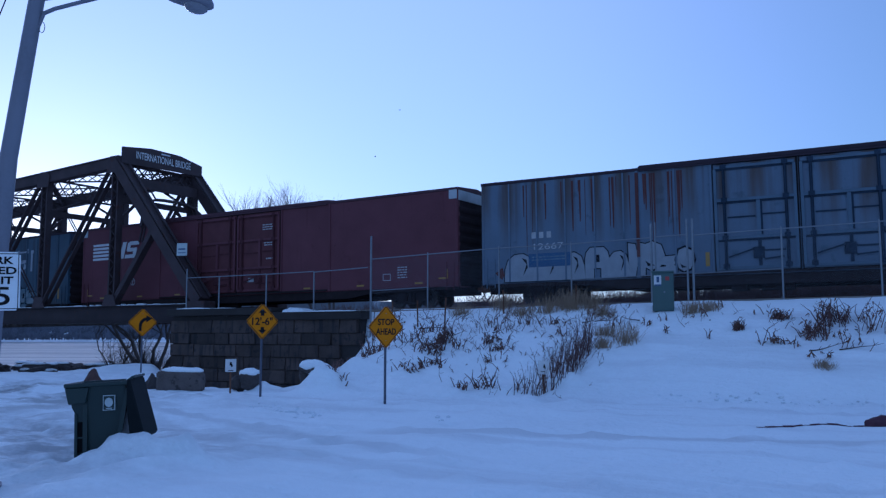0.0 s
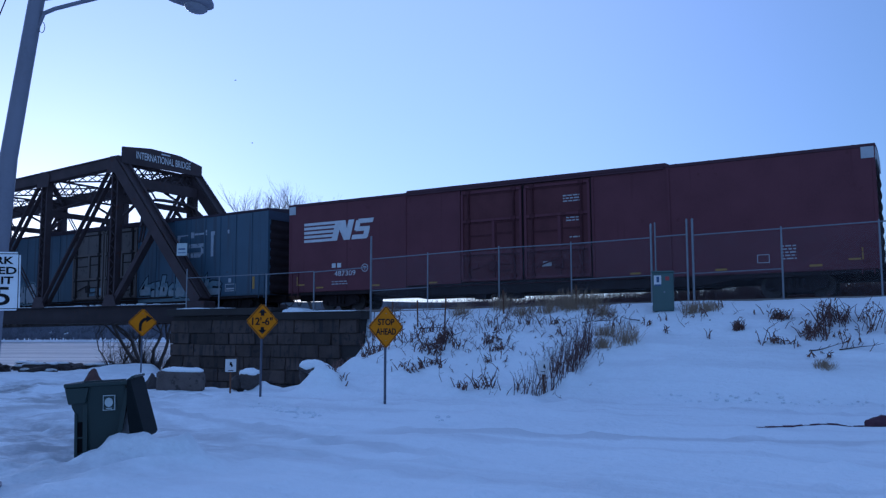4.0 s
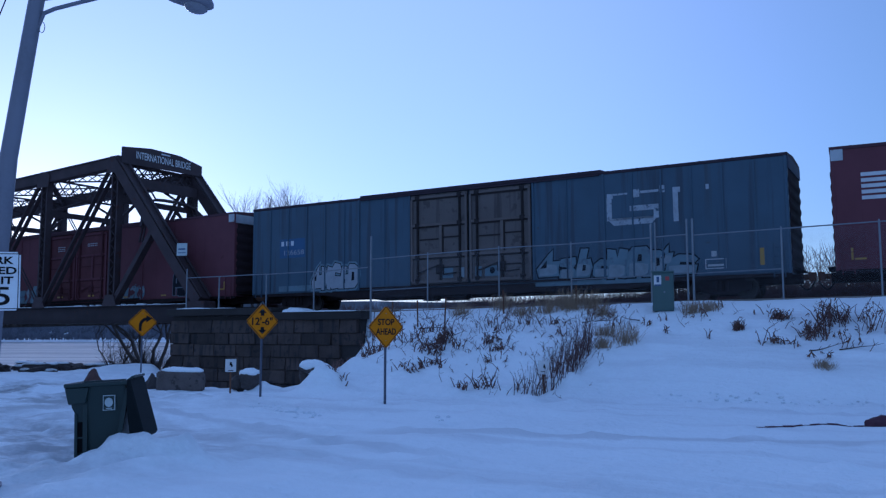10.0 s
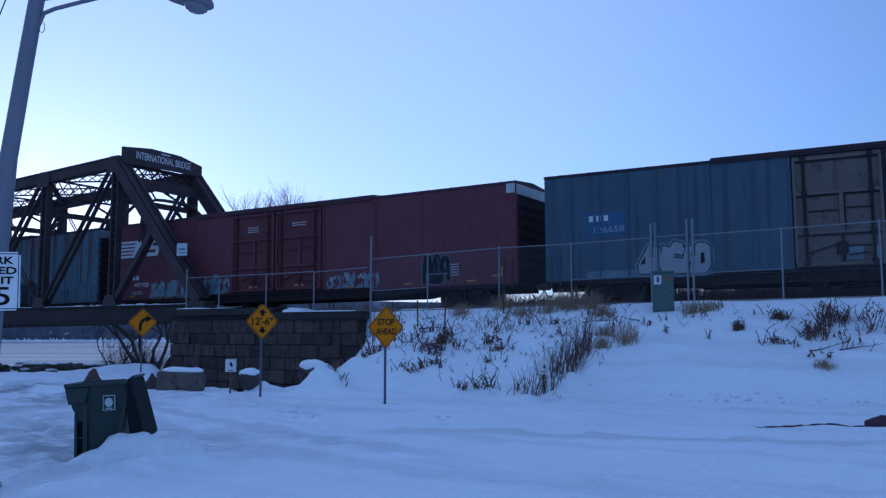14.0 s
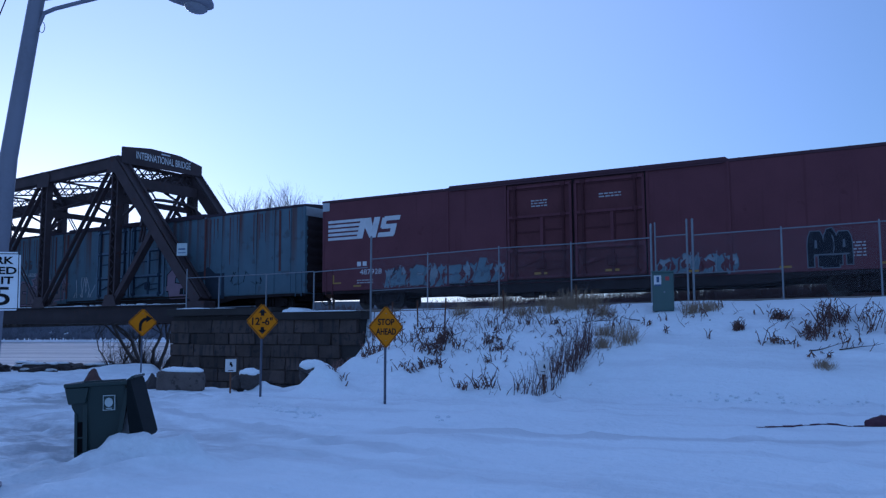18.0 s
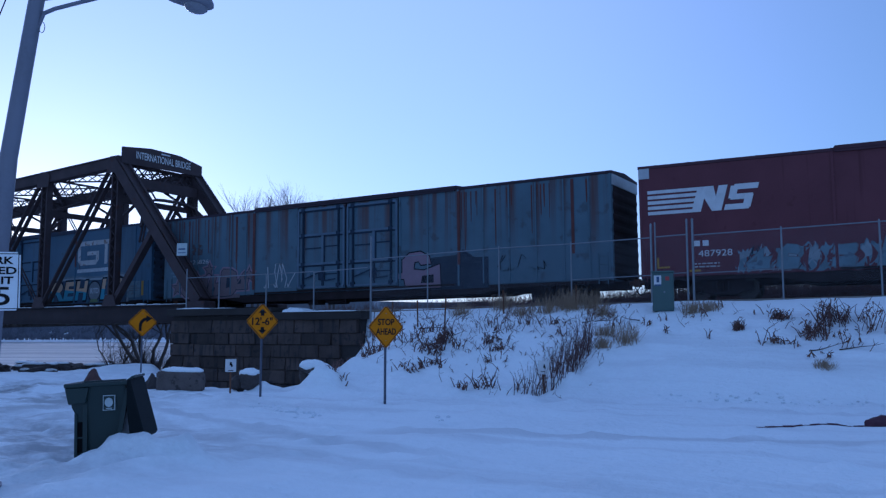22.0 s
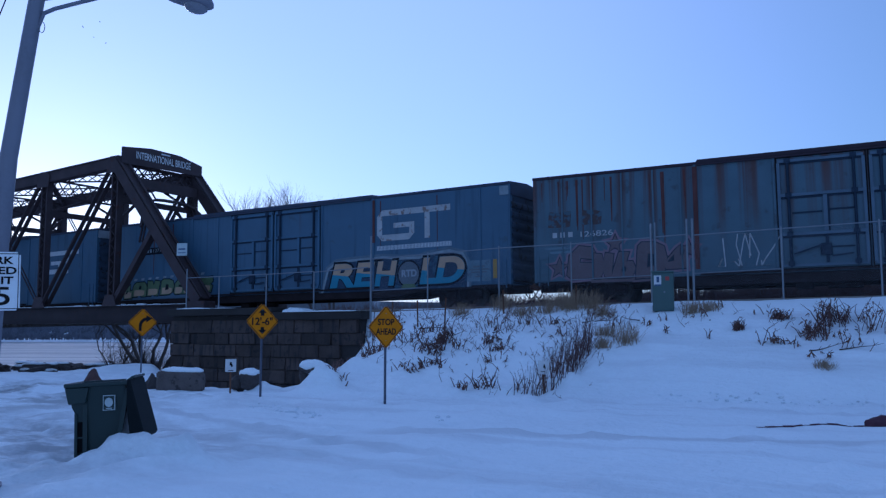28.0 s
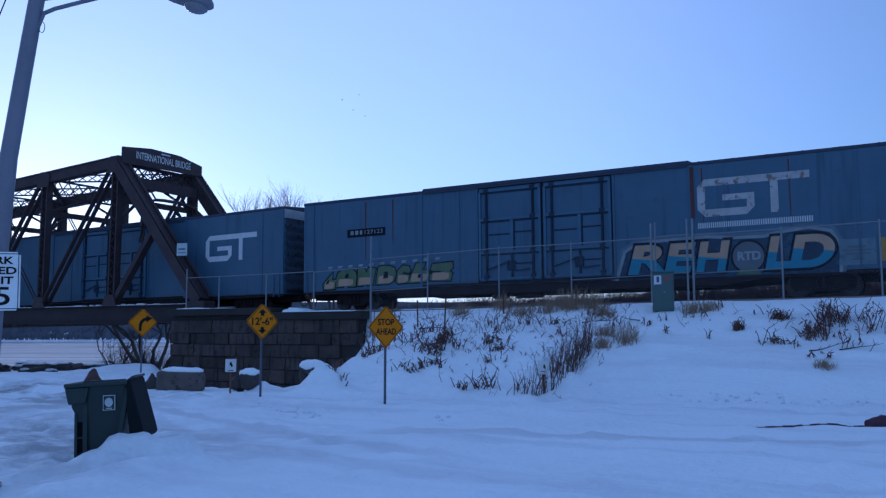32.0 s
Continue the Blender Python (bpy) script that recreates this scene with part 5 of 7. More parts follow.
def red_car(label, number, seed, u=-12.62, lo=-13.45, hi=13.40):
    """The red kind; u is where its logo begins."""
    car = boxcar(label, NS_RED, NS_ROOF, DOOR_RED, NS_RED, SILVER_END, lo, hi, rod_shade=ROD_SHADE_RED)
    striped_logo(car, u, 3.16, 4.15)
    m = u + 1.77
    shapes(car, "mark_bar", [bar(m, m + 0.23, 1.80, 2.02), bar(m + 0.33, m + 0.56, 1.80, 2.02)], CAR_WHITE)
    letters("number", number, 0.25, CAR_WHITE, car, (m + 0.16, LAYER - 0.004, 1.38), 1.28, "white stencilled car number")
    small_print(car, m, 1.08, 2, 0.95, seed, CAR_WHITE_WORN)
    patch(car, "corner_plate", bar(lo + 0.01, lo + 0.43, 4.66, 5.08), SILVER_END, 0.022, "pale corner plate")
    patch(car, "corner_plate", bar(hi - 0.45, hi - 0.02, 4.66, 5.08), SILVER_END, 0.022, "pale corner plate")
    small_print(car, 10.2, 1.6, 5, 0.55, seed + 2, CAR_WHITE_WORN)
    shapes(car, "stencil_bar", [bar(9.35, 9.8, 1.02, 1.05), bar(9.35, 9.8, 1.32, 1.35), bar(9.35, 9.38, 1.05, 1.32), bar(9.77, 9.8, 1.05, 1.32)], CAR_WHITE_WORN)
    for e, f in ((-13.08, 1), (13.0, -1)):
        shapes(car, "corner_mark", [bar(*sorted((e, e + 0.5 * f)), 0.98, 1.05), bar(*sorted((e, e + 0.08 * f)), 1.05, 1.42)], YELLOW_MARK, 0.002)
    reflectors(car, YELLOW_MARK)
    return car


def build_train():
    cars = []
    # first: grey-blue, rust beside the ribs, silver tags
    c = boxcar("weathered grey-blue boxcar with rust runs and silver graffiti", GT_GREY, ROOF_RUST, GT_GREY, FRAME_BLUE, SILVER_END, -13.58, 13.40)
    ribs_for(c, GT_GREY, [-12.25, -10.95, -9.65, -8.35, -7.1, -5.0, 4.4, 7.35, 8.65, 9.95, 11.25, 12.4])
    rust_runs(c, ((-13.1, -6.6), (-6.3, -4.6), (6.4, 13.1)), 3, 14, RUST_STREAK)
    patch(c, "rust_band", bar(-6.58, -6.44, 1.5, 5.0), RUST_STREAK, 0.03)
    shapes(c, "mark_bar", [bar(-11.2, -11.0, 2.55, 2.82), bar(-10.85, -10.65, 2.55, 2.82), bar(-10.5, -10.3, 2.55, 2.82)], CAR_WHITE_WORN)
    letters("number", "12667", 0.27, CAR_WHITE_WORN, c, (-11.1, LAYER - 0.004, 2.05), 1.35, "worn white car number")
    piece(c, (("dome", -12.5, -11.05, 0.70, 1.90), ("dome", -11.15, -9.9, 0.70, 1.75), ("dome", -10.0, -8.8, 0.70, 1.85), ("arch", -8.8, -7.75, 0.72, 2.0), ("dome", -7.85, -6.9, 0.72, 1.8), ("block", -6.95, -6.2, 0.72, 2.1), ("gem", -6.45, -5.45, 0.95, 2.12), ("step", -5.9, -4.95, 0.70, 1.5)), TAG_SILVER, TAG_DARK, 0.045)
    piece(c, (("gem", -5.0, -4.3, 0.85, 1.8),), TAG_SILVER, TAG_DARK, 0.08, base=0.008)
    patch(c, "graffiti_stroke", [(-12.95, 1.1), (-12.6, 1.35), (-12.5, 1.0), (-12.62, 0.8)], RUST_STREAK, 0.010)
    patch(c, "clean_patch", bar(-11.35, -9.4, 1.30, 1.88), CLEAN_BLUE, 0.014, "clean blue repainted patch")
    small_print(c, -11.2, 1.70, 2, 1.6, 4, TAG_PALE, 0.017)
    patch(c, "sticker", bar(-3.86, -3.70, 1.0, 1.55), YELLOW_MARK, 0.03, "yellow sticker")
    cars.append(c)
    # second: red
    c = red_car("dark red boxcar with a striped white logo", "487309", 11, -12.62, -13.6, 13.55)
    small_print(c, 1.53, 4.30, 3, 0.85, 12, CAR_WHITE_WORN, 0.038)
    small_print(c, 1.66, 3.34, 2, 0.56, 13, CAR_WHITE_WORN, 0.038)
    small_print(c, 1.8, 2.5, 1, 0.45, 14, CAR_WHITE_WORN, 0.038)
    patch(c, "placard", bar(0.5, 0.95, 1.32, 1.54), CAR_WHITE_WORN, 0.05)
    for r, m, k in ((0.20, CAR_WHITE_WORN, 0.0), (0.16, NS_RED, 0.003)):
        patch(c, "round_stencil", [(-8.85 + r * math.cos(a), 1.72 + r * math.sin(a)) for a in (2 * math.pi * i / 20 for i in range(20))], m, k)
    shapes(c, "round_stencil", [bar(-8.95, -8.75, 1.76, 1.80), bar(-8.87, -8.83, 1.60, 1.76)], CAR_WHITE_WORN, 0.006)
    cars.append(c)
    # third: blue with tan doors
    c = boxcar("faded blue boxcar with tan doors and pale graffiti", GT_BLUE, ROOF_RUST, DOOR_TAN, FRAME_TAN, BLUE_ROOF, -13.4, 13.3, rod_shade=ROD_SHADE_BROWN)
    ribs_for(c, GT_BLUE, [-12.2, -11.0, -9.8, -8.6, -7.4, -5.0, 4.4, 7.3, 8.5, 9.7, 10.9, 12.1])
    hooked_logo(c, 6.2, 2.86, 4.25, 4.2, WORN_LOGO, True)
    patch(c, "clean_patch", bar(-11.55, -9.9, 2.45, 3.44), CLEAN_BLUE, 0.0, "clean blue repainted patch")
    shapes(c, "mark_bar", [bar(-11.45, -11.27, 3.08, 3.32), bar(-11.13, -10.95, 3.08, 3.32), bar(-10.81, -10.63, 3.08, 3.32)], CAR_WHITE, 0.006)
    letters("number", "126658", 0.25, TAG_SILVER, c, (-11.25, LAYER - 0.01, 2.60), 1.3, "white stencilled car number")
    piece(c, (("wedge", -9.45, -8.75, 0.8, 2.0), ("block", -8.85, -8.2, 0.72, 1.9), ("hook", -8.3, -7.6, 0.75, 2.05), ("slant", -7.75, -7.1, 0.75, 1.85), ("bowl", -7.2, -6.55, 0.75, 1.95)), TAG_SILVER, TAG_DARK, 0.04, 0.05, halo=TAG_PALE)
    patch(c, "drip_shade", bar(-11.6, -9.2, 0.72, 1.0), TAG_PALE, 0.0)
    piece(c, (("wedge", 2.95, 4.05, 0.85, 2.02), ("step", 4.0, 4.75, 0.72, 1.65), ("slant", 4.7, 5.5, 0.76, 2.0), ("hook", 5.5, 6.3, 0.74, 1.5), ("block", 6.1, 7.0, 0.66, 1.9), ("arch", 6.95, 8.0, 0.68, 1.92), ("bowl", 7.9, 8.6, 0.8, 1.75), ("wedge", 8.3, 8.9, 1.15, 1.95), ("hook", 8.55, 9.85, 0.70, 1.52)), TAG_PALE, TAG_DARK, 0.055, 0.06, fade=TAG_HALO)
    patch(c, "drip_shade", bar(2.9, 8.6, 0.46, 0.70), TAG_PALE, 0.0)
    shapes(c, "stencil_bar", [bar(10.15, 10.95, 0.88, 0.92), bar(10.15, 10.95, 1.24, 1.28), bar(10.15, 10.19, 0.92, 1.24), bar(10.91, 10.95, 0.92, 1.24), bar(10.25, 10.85, 0.98, 1.06), bar(10.4, 10.6, 1.36, 1.58)], CAR_WHITE_WORN)
    patch(c, "sticker", bar(12.2, 12.36, 0.95, 1.6), YELLOW_MARK, 0.0, "faded yellow sticker")
    for u, w, m in ((-1.45, 0.28, TAG_PALE), (-0.72, 0.14, TAG_HALO), (0.15, 0.16, TAG_PALE), (0.85, 0.38, TAG_PALE)):
        patch(c, "poster_patch", bar(u - w, u + w, 1.02, 1.48), m, 0.05 if u < -0.5 else 0.06)
    patch(c, "poster_mark", [(0.72 + 0.26 * x, 1.12 + 0.3 * z) for x, z in FORMS["gem"][0]], TAG_DARK, 0.07)
    cars.append(c)
    # fourth: red with graffiti
    c = red_car("dark red boxcar with a striped logo and pale blue graffiti", "487928", 31, -13.38, -13.72, 13.7)
    spray(c, -10.0, -3.75, 0.70, 1.60, 15, TAG_PALE, NS_RED, 14, TAG_HALO, jag=0.3)
    piece(c, (("wedge", -9.7, -8.8, 0.8, 1.6), ("hook", -8.6, -7.8, 0.75, 1.7), ("step", -6.7, -5.9, 0.75, 1.6), ("slant", -5.2, -4.4, 0.75, 1.85)), TAG_PALE, TAG_GREY, 0.03, 0.1, base=0.022)
    scrawl(c, -9.8, -3.9, 0.7, 1.75, 12, TAG_SILVER, 7, 0.025)
    spray(c, 3.2, 6.3, 0.72, 1.45, 7, TAG_PALE, NS_RED, 15, TAG_HALO, jag=0.3)
    scrawl(c, 3.3, 6.2, 0.7, 1.6, 7, TAG_HALO, 19, 0.025)
    scrawl(c, -9.9, -3.9, 0.72, 1.7, 9, TAG_SMOKE, 27, 0.04)
    piece(c, (("arch", 8.8, 9.35, 0.8, 2.1), ("dome", 9.3, 9.85, 0.75, 2.2), ("arch", 9.75, 10.3, 0.85, 2.05)), TAG_DARK, TAG_GREY, 0.04)
    patch(c, "graffiti_line", bar(9.0, 10.2, 1.2, 1.26), TAG_GREY, 0.012)
    small_print(c, -2.3, 4.2, 3, 0.75, 9, CAR_WHITE_WORN, 0.038)
    small_print(c, 0.8, 4.24, 2, 0.95, 10, CAR_WHITE_WORN, 0.038)
    for u in (-1.9, 1.3):
        patch(c, "reflector", bar(u - 0.3, u + 0.3, 0.98, 1.08), YELLOW_MARK, 0.05)
    cars.append(c)
    # fifth: blue with heavy rust
    c = boxcar("rust-streaked blue boxcar with pink graffiti and white scribbles", GT_RUST, ROOF_RUST, GT_RUST, FRAME_BLUE, SILVER_END, -13.4, 13.4)
    ribs_for(c, GT_RUST, [-12.1, -10.8, -9.5, -8.2, -7.1, 4.4, 7.35, 8.65, 9.95, 11.25, 12.4])
    rust_runs(c, ((-13.1, -6.6), (6.2, 13.1)), 13, 16, RUST_STREAK)
    patch(c, "rust_band", bar(-6.6, -6.42, 0.9, 5.0), RUST_STREAK, 0.03)
    patch(c, "rust_band", bar(6.02, 6.16, 1.6, 5.0), RUST_STREAK, 0.03)
    patch(c, "rust_band", bar(11.6, 11.74, 1.8, 5.0), RUST_STREAK, 0.012)
    piece(c, (("star", -12.75, -11.85, 0.75, 1.65), ("hook", -11.95, -10.7, 0.68, 2.1), ("star", -10.25, -9.45, 1.72, 2.5), ("block", -10.8, -9.95, 0.68, 1.75), ("slant", -10.05, -9.0, 0.68, 1.75), ("bowl", -9.0, -7.75, 0.62, 2.1), ("wedge", -7.85, -6.9, 0.95, 1.9), ("star", -7.25, -6.5, 1.35, 2.1)), TAG_BROWN, TAG_SMOKE, 0.04, 0.05, halo=TAG_PINK)
    patch(c, "drip_shade", bar(-10.9, -7.5, 0.52, 0.74), TAG_BROWN, 0.0)
    patch(c, "dark_patch", [(4.55, 0.5), (7.6, 0.5), (7.6, 1.9), (6.9, 1.9), (6.3, 2.3), (5.9, 2.05), (4.6, 2.0)], TAG_SMOKE, 0.0)
    piece(c, (("crook", 2.7, 5.1, 0.60, 2.32),), TAG_PINK, TAG_DARK, 0.06, base=0.004)
    scrawl(c, -5.95, -3.85, 0.95, 2.2, 5, CAR_WHITE_WORN, 3, 0.045)
    scrawl(c, 7.9, 10.4, 1.2, 1.9, 5, TAG_DARK, 23, 0.04)
    shapes(c, "mark_bar", [bar(-12.55, -12.35, 2.5, 2.72), bar(-12.2, -12.0, 2.5, 2.72), bar(-11.85, -11.65, 2.5, 2.72)], CAR_WHITE_WORN)
    letters("number", "126826", 0.23, CAR_WHITE_WORN, c, (-11.3, LAYER - 0.004, 2.48), 1.4, "worn white car number")
    patch(c, "dark_patch", [(-12.75, 2.95), (-11.75, 2.92), (-11.7, 3.62), (-12.3, 3.58), (-12.7, 3.64)], RUST_FADED, 0.0)
    patch(c, "dark_patch", [(-11.25, 2.98), (-10.4, 2.96), (-10.35, 3.5), (-10.7, 3.6), (-11.2, 3.62)], RUST_FADED, 0.0)
    shapes(c, "dark_patch", [bar(-12.9, -11.7, 2.0, 2.1), bar(-12.7, -11.6, 1.82, 1.92)], TAG_PALE, 0.0)
    cars.append(c)
    # sixth: bright blue with the large bubble graffiti
    c = boxcar("bright blue boxcar with a white logo and cyan bubble graffiti", GT_BRIGHT, BLUE_ROOF, GT_BRIGHT, FRAME_BRIGHT, BLUE_ROOF, -13.5, 13.5, end_shade=END_SHADE_BLUE)
    ribs_for(c, GT_BRIGHT, [-12.9, -4.5, 12.0])
    rust_runs(c, ((-13.1, -6.6), (6.3, 13.1)), 17, 2, RUST_STREAK)
    patch(c, "rust_band", bar(6.02, 6.16, 2.9, 5.0), RUST_STREAK, 0.03)
    hooked_logo(c, 6.28, 2.95, 4.45, 4.15, LOGO_RUSTED)
    ticks(c, 6.3, 10.45, 2.50, 2.72, 52, CAR_WHITE)
    patch(c, "number_board", bar(-10.8, -8.55, 3.24, 3.64), TAG_DARK, 0.0, "black number panel")
    letters("number", "127123", 0.2, TAG_HALO, c, (-9.75, LAYER - 0.01, 3.36), 1.05, "worn white car number")
    shapes(c, "mark_bar", [bar(-10.6, -10.42, 3.36, 3.56), bar(-10.32, -10.14, 3.36, 3.56), bar(-10.04, -9.9, 3.36, 3.56)], TAG_HALO, 0.006)
    piece(c, (("wedge", -12.3, -11.5, 0.72, 1.55), ("arch", -11.5, -10.3, 0.82, 1.65), ("block", -10.25, -9.2, 0.84, 1.7), ("bowl", -9.1, -8.0, 0.86, 1.75), ("hook", -7.95, -7.2, 0.86, 1.72), ("slant", -7.25, -6.1, 0.88, 1.78), ("step", -6.1, -4.9, 0.9, 1.75)), TAG_GREEN, TAG_DARK, 0.06, 0.12, fade=TAG_TAN)
    shapes(c, "graffiti_line", [bar(-12.0 + 0.62 * i, -11.75 + 0.62 * i, 1.74 + 0.015 * i, 1.86 + 0.015 * i, 0.06) for i in range(11)], TAG_HALO, 0.0)
    # the large piece: a pale mist, a dark blue ground, then the capitals
    K = 0.22
    for grow_by, m, k in ((0.24, TAG_MIST, -0.004), (0.12, TAG_HALO, -0.002)):
        patch(c, "graffiti_halo", [(u, max(0.57, z)) for u, z in grown([(u + K, z) for u, z in [(2.75, 0.66), (11.05, 0.66), (11.1, 1.5), (10.8, 2.05), (10.1, 2.22), (9.0, 2.10), (8.5, 1.98), (7.4, 2.0), (6.4, 2.1), (4.4, 2.05), (3.6, 2.0), (3.1, 1.7)]], grow_by)], m, k, "pale sprayed halo")
    patch(c, "graffiti_outline", [(u + K, z) for u, z in [(2.75, 0.56), (11.05, 0.56), (11.1, 1.5), (10.8, 2.05), (10.1, 2.22), (9.0, 2.10), (8.5, 1.98), (7.4, 2.0), (6.4, 2.1), (4.4, 2.05), (3.6, 2.0), (3.1, 1.7)]], TAG_NAVY, 0.0, "dark blue sprayed ground")
    word(c, "REH", ((3.37, 4.97), (4.87, 6.17), (6.12, 7.47)), 0.78, 1.98, TAG_CYAN, TAG_TAN, TAG_DARK)
    patch(c, "graffiti_outline", [(7.9 + K + 0.66 * math.cos(a), 1.30 + 0.66 * math.sin(a)) for a in (2 * math.pi * i / 24 for i in range(24))], TAG_DARK, 0.010)
    patch(c, "graffiti", [(7.9 + K + 0.58 * math.cos(a), 1.30 + 0.58 * math.sin(a)) for a in (2 * math.pi * i / 24 for i in range(24))], TAG_GREY, 0.012)
    patch(c, "graffiti", [(7.67, 0.62), (8.57, 0.62), (8.42, 0.82), (7.82, 0.84)], TAG_GREEN, 0.014)
    letters("graffiti_line", "RTD", 0.34, TAG_SILVER, c, (7.5 + K, LAYER - 0.020, 1.16), 0.86, "", 0.02)
    word(c, "LD", ((8.72, 9.67), (9.57, 11.17)), 0.78, 2.02, TAG_CYAN, TAG_TAN, TAG_DARK)
    patch(c, "dull_patch", bar(11.3, 12.5, 0.8, 1.75), TAG_PALE, 0.0)
    shapes(c, "graffiti_line", [bar(11.4, 12.4, 1.3, 1.36), bar(11.6, 12.2, 1.42, 1.5), bar(11.5, 12.3, 1.18, 1.24), bar(11.7, 12.1, 0.98, 1.04)], TAG_GREY, 0.004)
    patch(c, "sticker", bar(12.62, 12.82, 0.9, 1.75), YELLOW_MARK, 0.0, "faded orange sticker")
    patch(c, "corner_plate", bar(13.0, 13.45, 4.6, 5.0), TAG_HALO, 0.022, "rusty pale corner plate")
    cars.append(c)
    # seventh: bright blue, clean
    c = boxcar("deep blue boxcar with a clean white logo", GT_BRIGHT, BLUE_ROOF, GT_BRIGHT, FRAME_BRIGHT, SILVER_END, -13.5, 13.5, end_shade=END_SHADE_BLUE)
    ribs_for(c, GT_BRIGHT, [-12.9, -4.5, 12.0])
    hooked_logo(c, 7.7, 2.55, 4.0, 3.9, CAR_WHITE)
    cars.append(c)
    cars.append(red_car("dark red boxcar at the train's rear", "487410", 51))
    return cars


CARS = build_train()


# ---- fence along the bank's crest ----
def fence_spot(s, off):
    k = BEND_L if s < LINE_X else CREST_BEND
    a = k * (s - LINE_X)
    return LINE_X + math.sin(a) / k + math.sin(a) * off, LINE_Y + (1 - math.cos(a)) / k - math.cos(a) * off


def chain_link(fe, a, b, z0, z1):
    """Woven wire between two posts, as two crossing sets of fine wires."""
    a, b = Vector(a), Vector(b)
    along = Vector((b.x - a.x, b.y - a.y, 0))
    length = along.length
    along.normalize()
    bm = bmesh.new()
    h = z1 - z0
    step = 0.065
    for sgn in (1, -1):
        t = -h
        while t < length:
            u0, u1 = max(0.0, t), min(length, t + h)
            if u1 > u0:
                za, zb = (z0 + (u0 - t), z0 + (u1 - t)) if sgn > 0 else (z1 - (u0 - t), z1 - (u1 - t))
                p, q = a + along * u0, a + along * u1
                p.z, q.z = za, zb
                rod(bm, p, q, 0.0011, n=3)
            t += step
    part("chain_link", bm, GALV, fe)


def build_fence():
    fe = thing("chain_link_fence", pose(0, 0, 0), "galvanised chain-link fence with gate posts along the snowy crest", "fence")
    off = 2.6
    posts = [(-21.95, 6.02, 0.045), (-19.0, 5.14, 0.03), (-15.66, 5.24, 0.03), (-12.6, 5.26, 0.03), (-9.5, 5.80, 0.045), (-9.35, 5.84, 0.03), (-8.2, 5.9, 0.04), (-8.0, 5.9, 0.045), (-5.0, 5.44, 0.035), (-1.95, 5.53, 0.035), (1.1, 5.6, 0.03), (4.1, 5.62, 0.03), (7.2, 5.64, 0.03)]
    tops = {}
    for s, z1, r in posts:
        x, y = fence_spot(s, off)
        z0 = ground_z(x, y)
        bm = bmesh.new()
        rod(bm, (x, y, z0 - 0.4), (x, y, z1), r, n=8)
        rod(bm, (x, y, z1), (x, y, z1 + 0.05), r * 1.15, r * 0.4, 8)
        part("post", bm, GALV, fe)
        tops[s] = (x, y, z0)
    spans = [(-21.95, -19.0, 5.02, 5.10, 1), (-19.0, -15.66, 5.10, 5.2, 0), (-15.66, -12.6, 5.2, 5.22, 0), (-12.6, -9.5, 5.22, 5.30, 1), (-9.35, -8.2, 5.32, 5.36, 1), (-8.0, -5.0, 5.32, 5.40, 1), (-5.0, -1.95, 5.40, 5.49, 0), (-1.95, 1.1, 5.49, 5.56, 0), (1.1, 4.1, 5.56, 5.6, 0), (4.1, 7.2, 5.6, 5.62, 0)]
    for a, b, za, zb, mid in spans:
        p, q = tops[a], tops[b]
        bm = bmesh.new()
        rod(bm, (p[0], p[1], za), (q[0], q[1], zb), 0.024, n=6)
        part("top_rail", bm, GALV, fe)
        if mid:
            bm = bmesh.new()
            drop = 1.42
            rod(bm, (p[0], p[1], za - drop), (q[0], q[1], zb - drop), 0.020, n=6)
            part("mid_rail", bm, GALV, fe)
        chain_link(fe, p, q, max(p[2], q[2]) + 0.05, min(za, zb))
    # pipe railing on the abutment
    ra = thing("pipe_railing", pose(0, 0, 0), "galvanised pipe railing on top of the stone abutment", "railing")
    line = [(-34.3, 5.1), (-31.95, 4.62), (-28.75, 4.63), (-25.75, 4.65), (-22.6, 4.75)]
    for i, (x, z) in enumerate(line[:-1]):
        bm = bmesh.new()
        rod(bm, (x, 31.7, 2.7 if x > -28.25 else 2.98), (x, 31.7, z), 0.035, n=8)
        part("post", bm, GALV, ra)
    for (x0, z0), (x1, z1) in zip(line, line[1:]):
        bm = bmesh.new()
        rod(bm, (x0, 31.7, min(z0, 4.62)), (x1, 31.68, min(z1, 4.72)), 0.024, n=6)
        part("top_rail", bm, GALV, ra)


build_fence()


def stake(x, y, h, lean):
    st = thing("fence_stake", pose(x, y, ground_z(x, y) - 0.2, lean, 0, 0), "thin rusty stake in the snowy bank", "stake", "stakes on the bank")
    bm = bmesh.new()
    box(bm, -0.03, 0.03, -0.006, 0.006, 0, h + 0.2)
    box(bm, -0.006, 0.006, 0.006, 0.035, 0, h + 0.2)
    part("angle_iron", bm, RUST, st)


for sx, sy, sh, sl in ((-16.82, 26.8, 1.0, 2), (-15.74, 26.9, 1.1, -5), (-14.3, 28.9, 0.9, 3), (-11.5, 29.2, 1.0, 0), (-19.0, 28.3, 1.0, -3)):
    stake(sx, sy, sh, sl)
bm = bmesh.new()
rod(bm, (-20.6, 29.4, 2.62), (-13.4, 29.6, 2.74), 0.016, n=5)
rod(bm, (-13.4, 29.6, 2.74), (-12.8, 29.6, 2.2), 0.016, n=5)
rod(bm, (-20.6, 29.4, 2.62), (-20.7, 29.4, 1.6), 0.016, n=5)
tagged(part("wire_line", bm, RUST), "low slack wire strung along the bank", "wire")


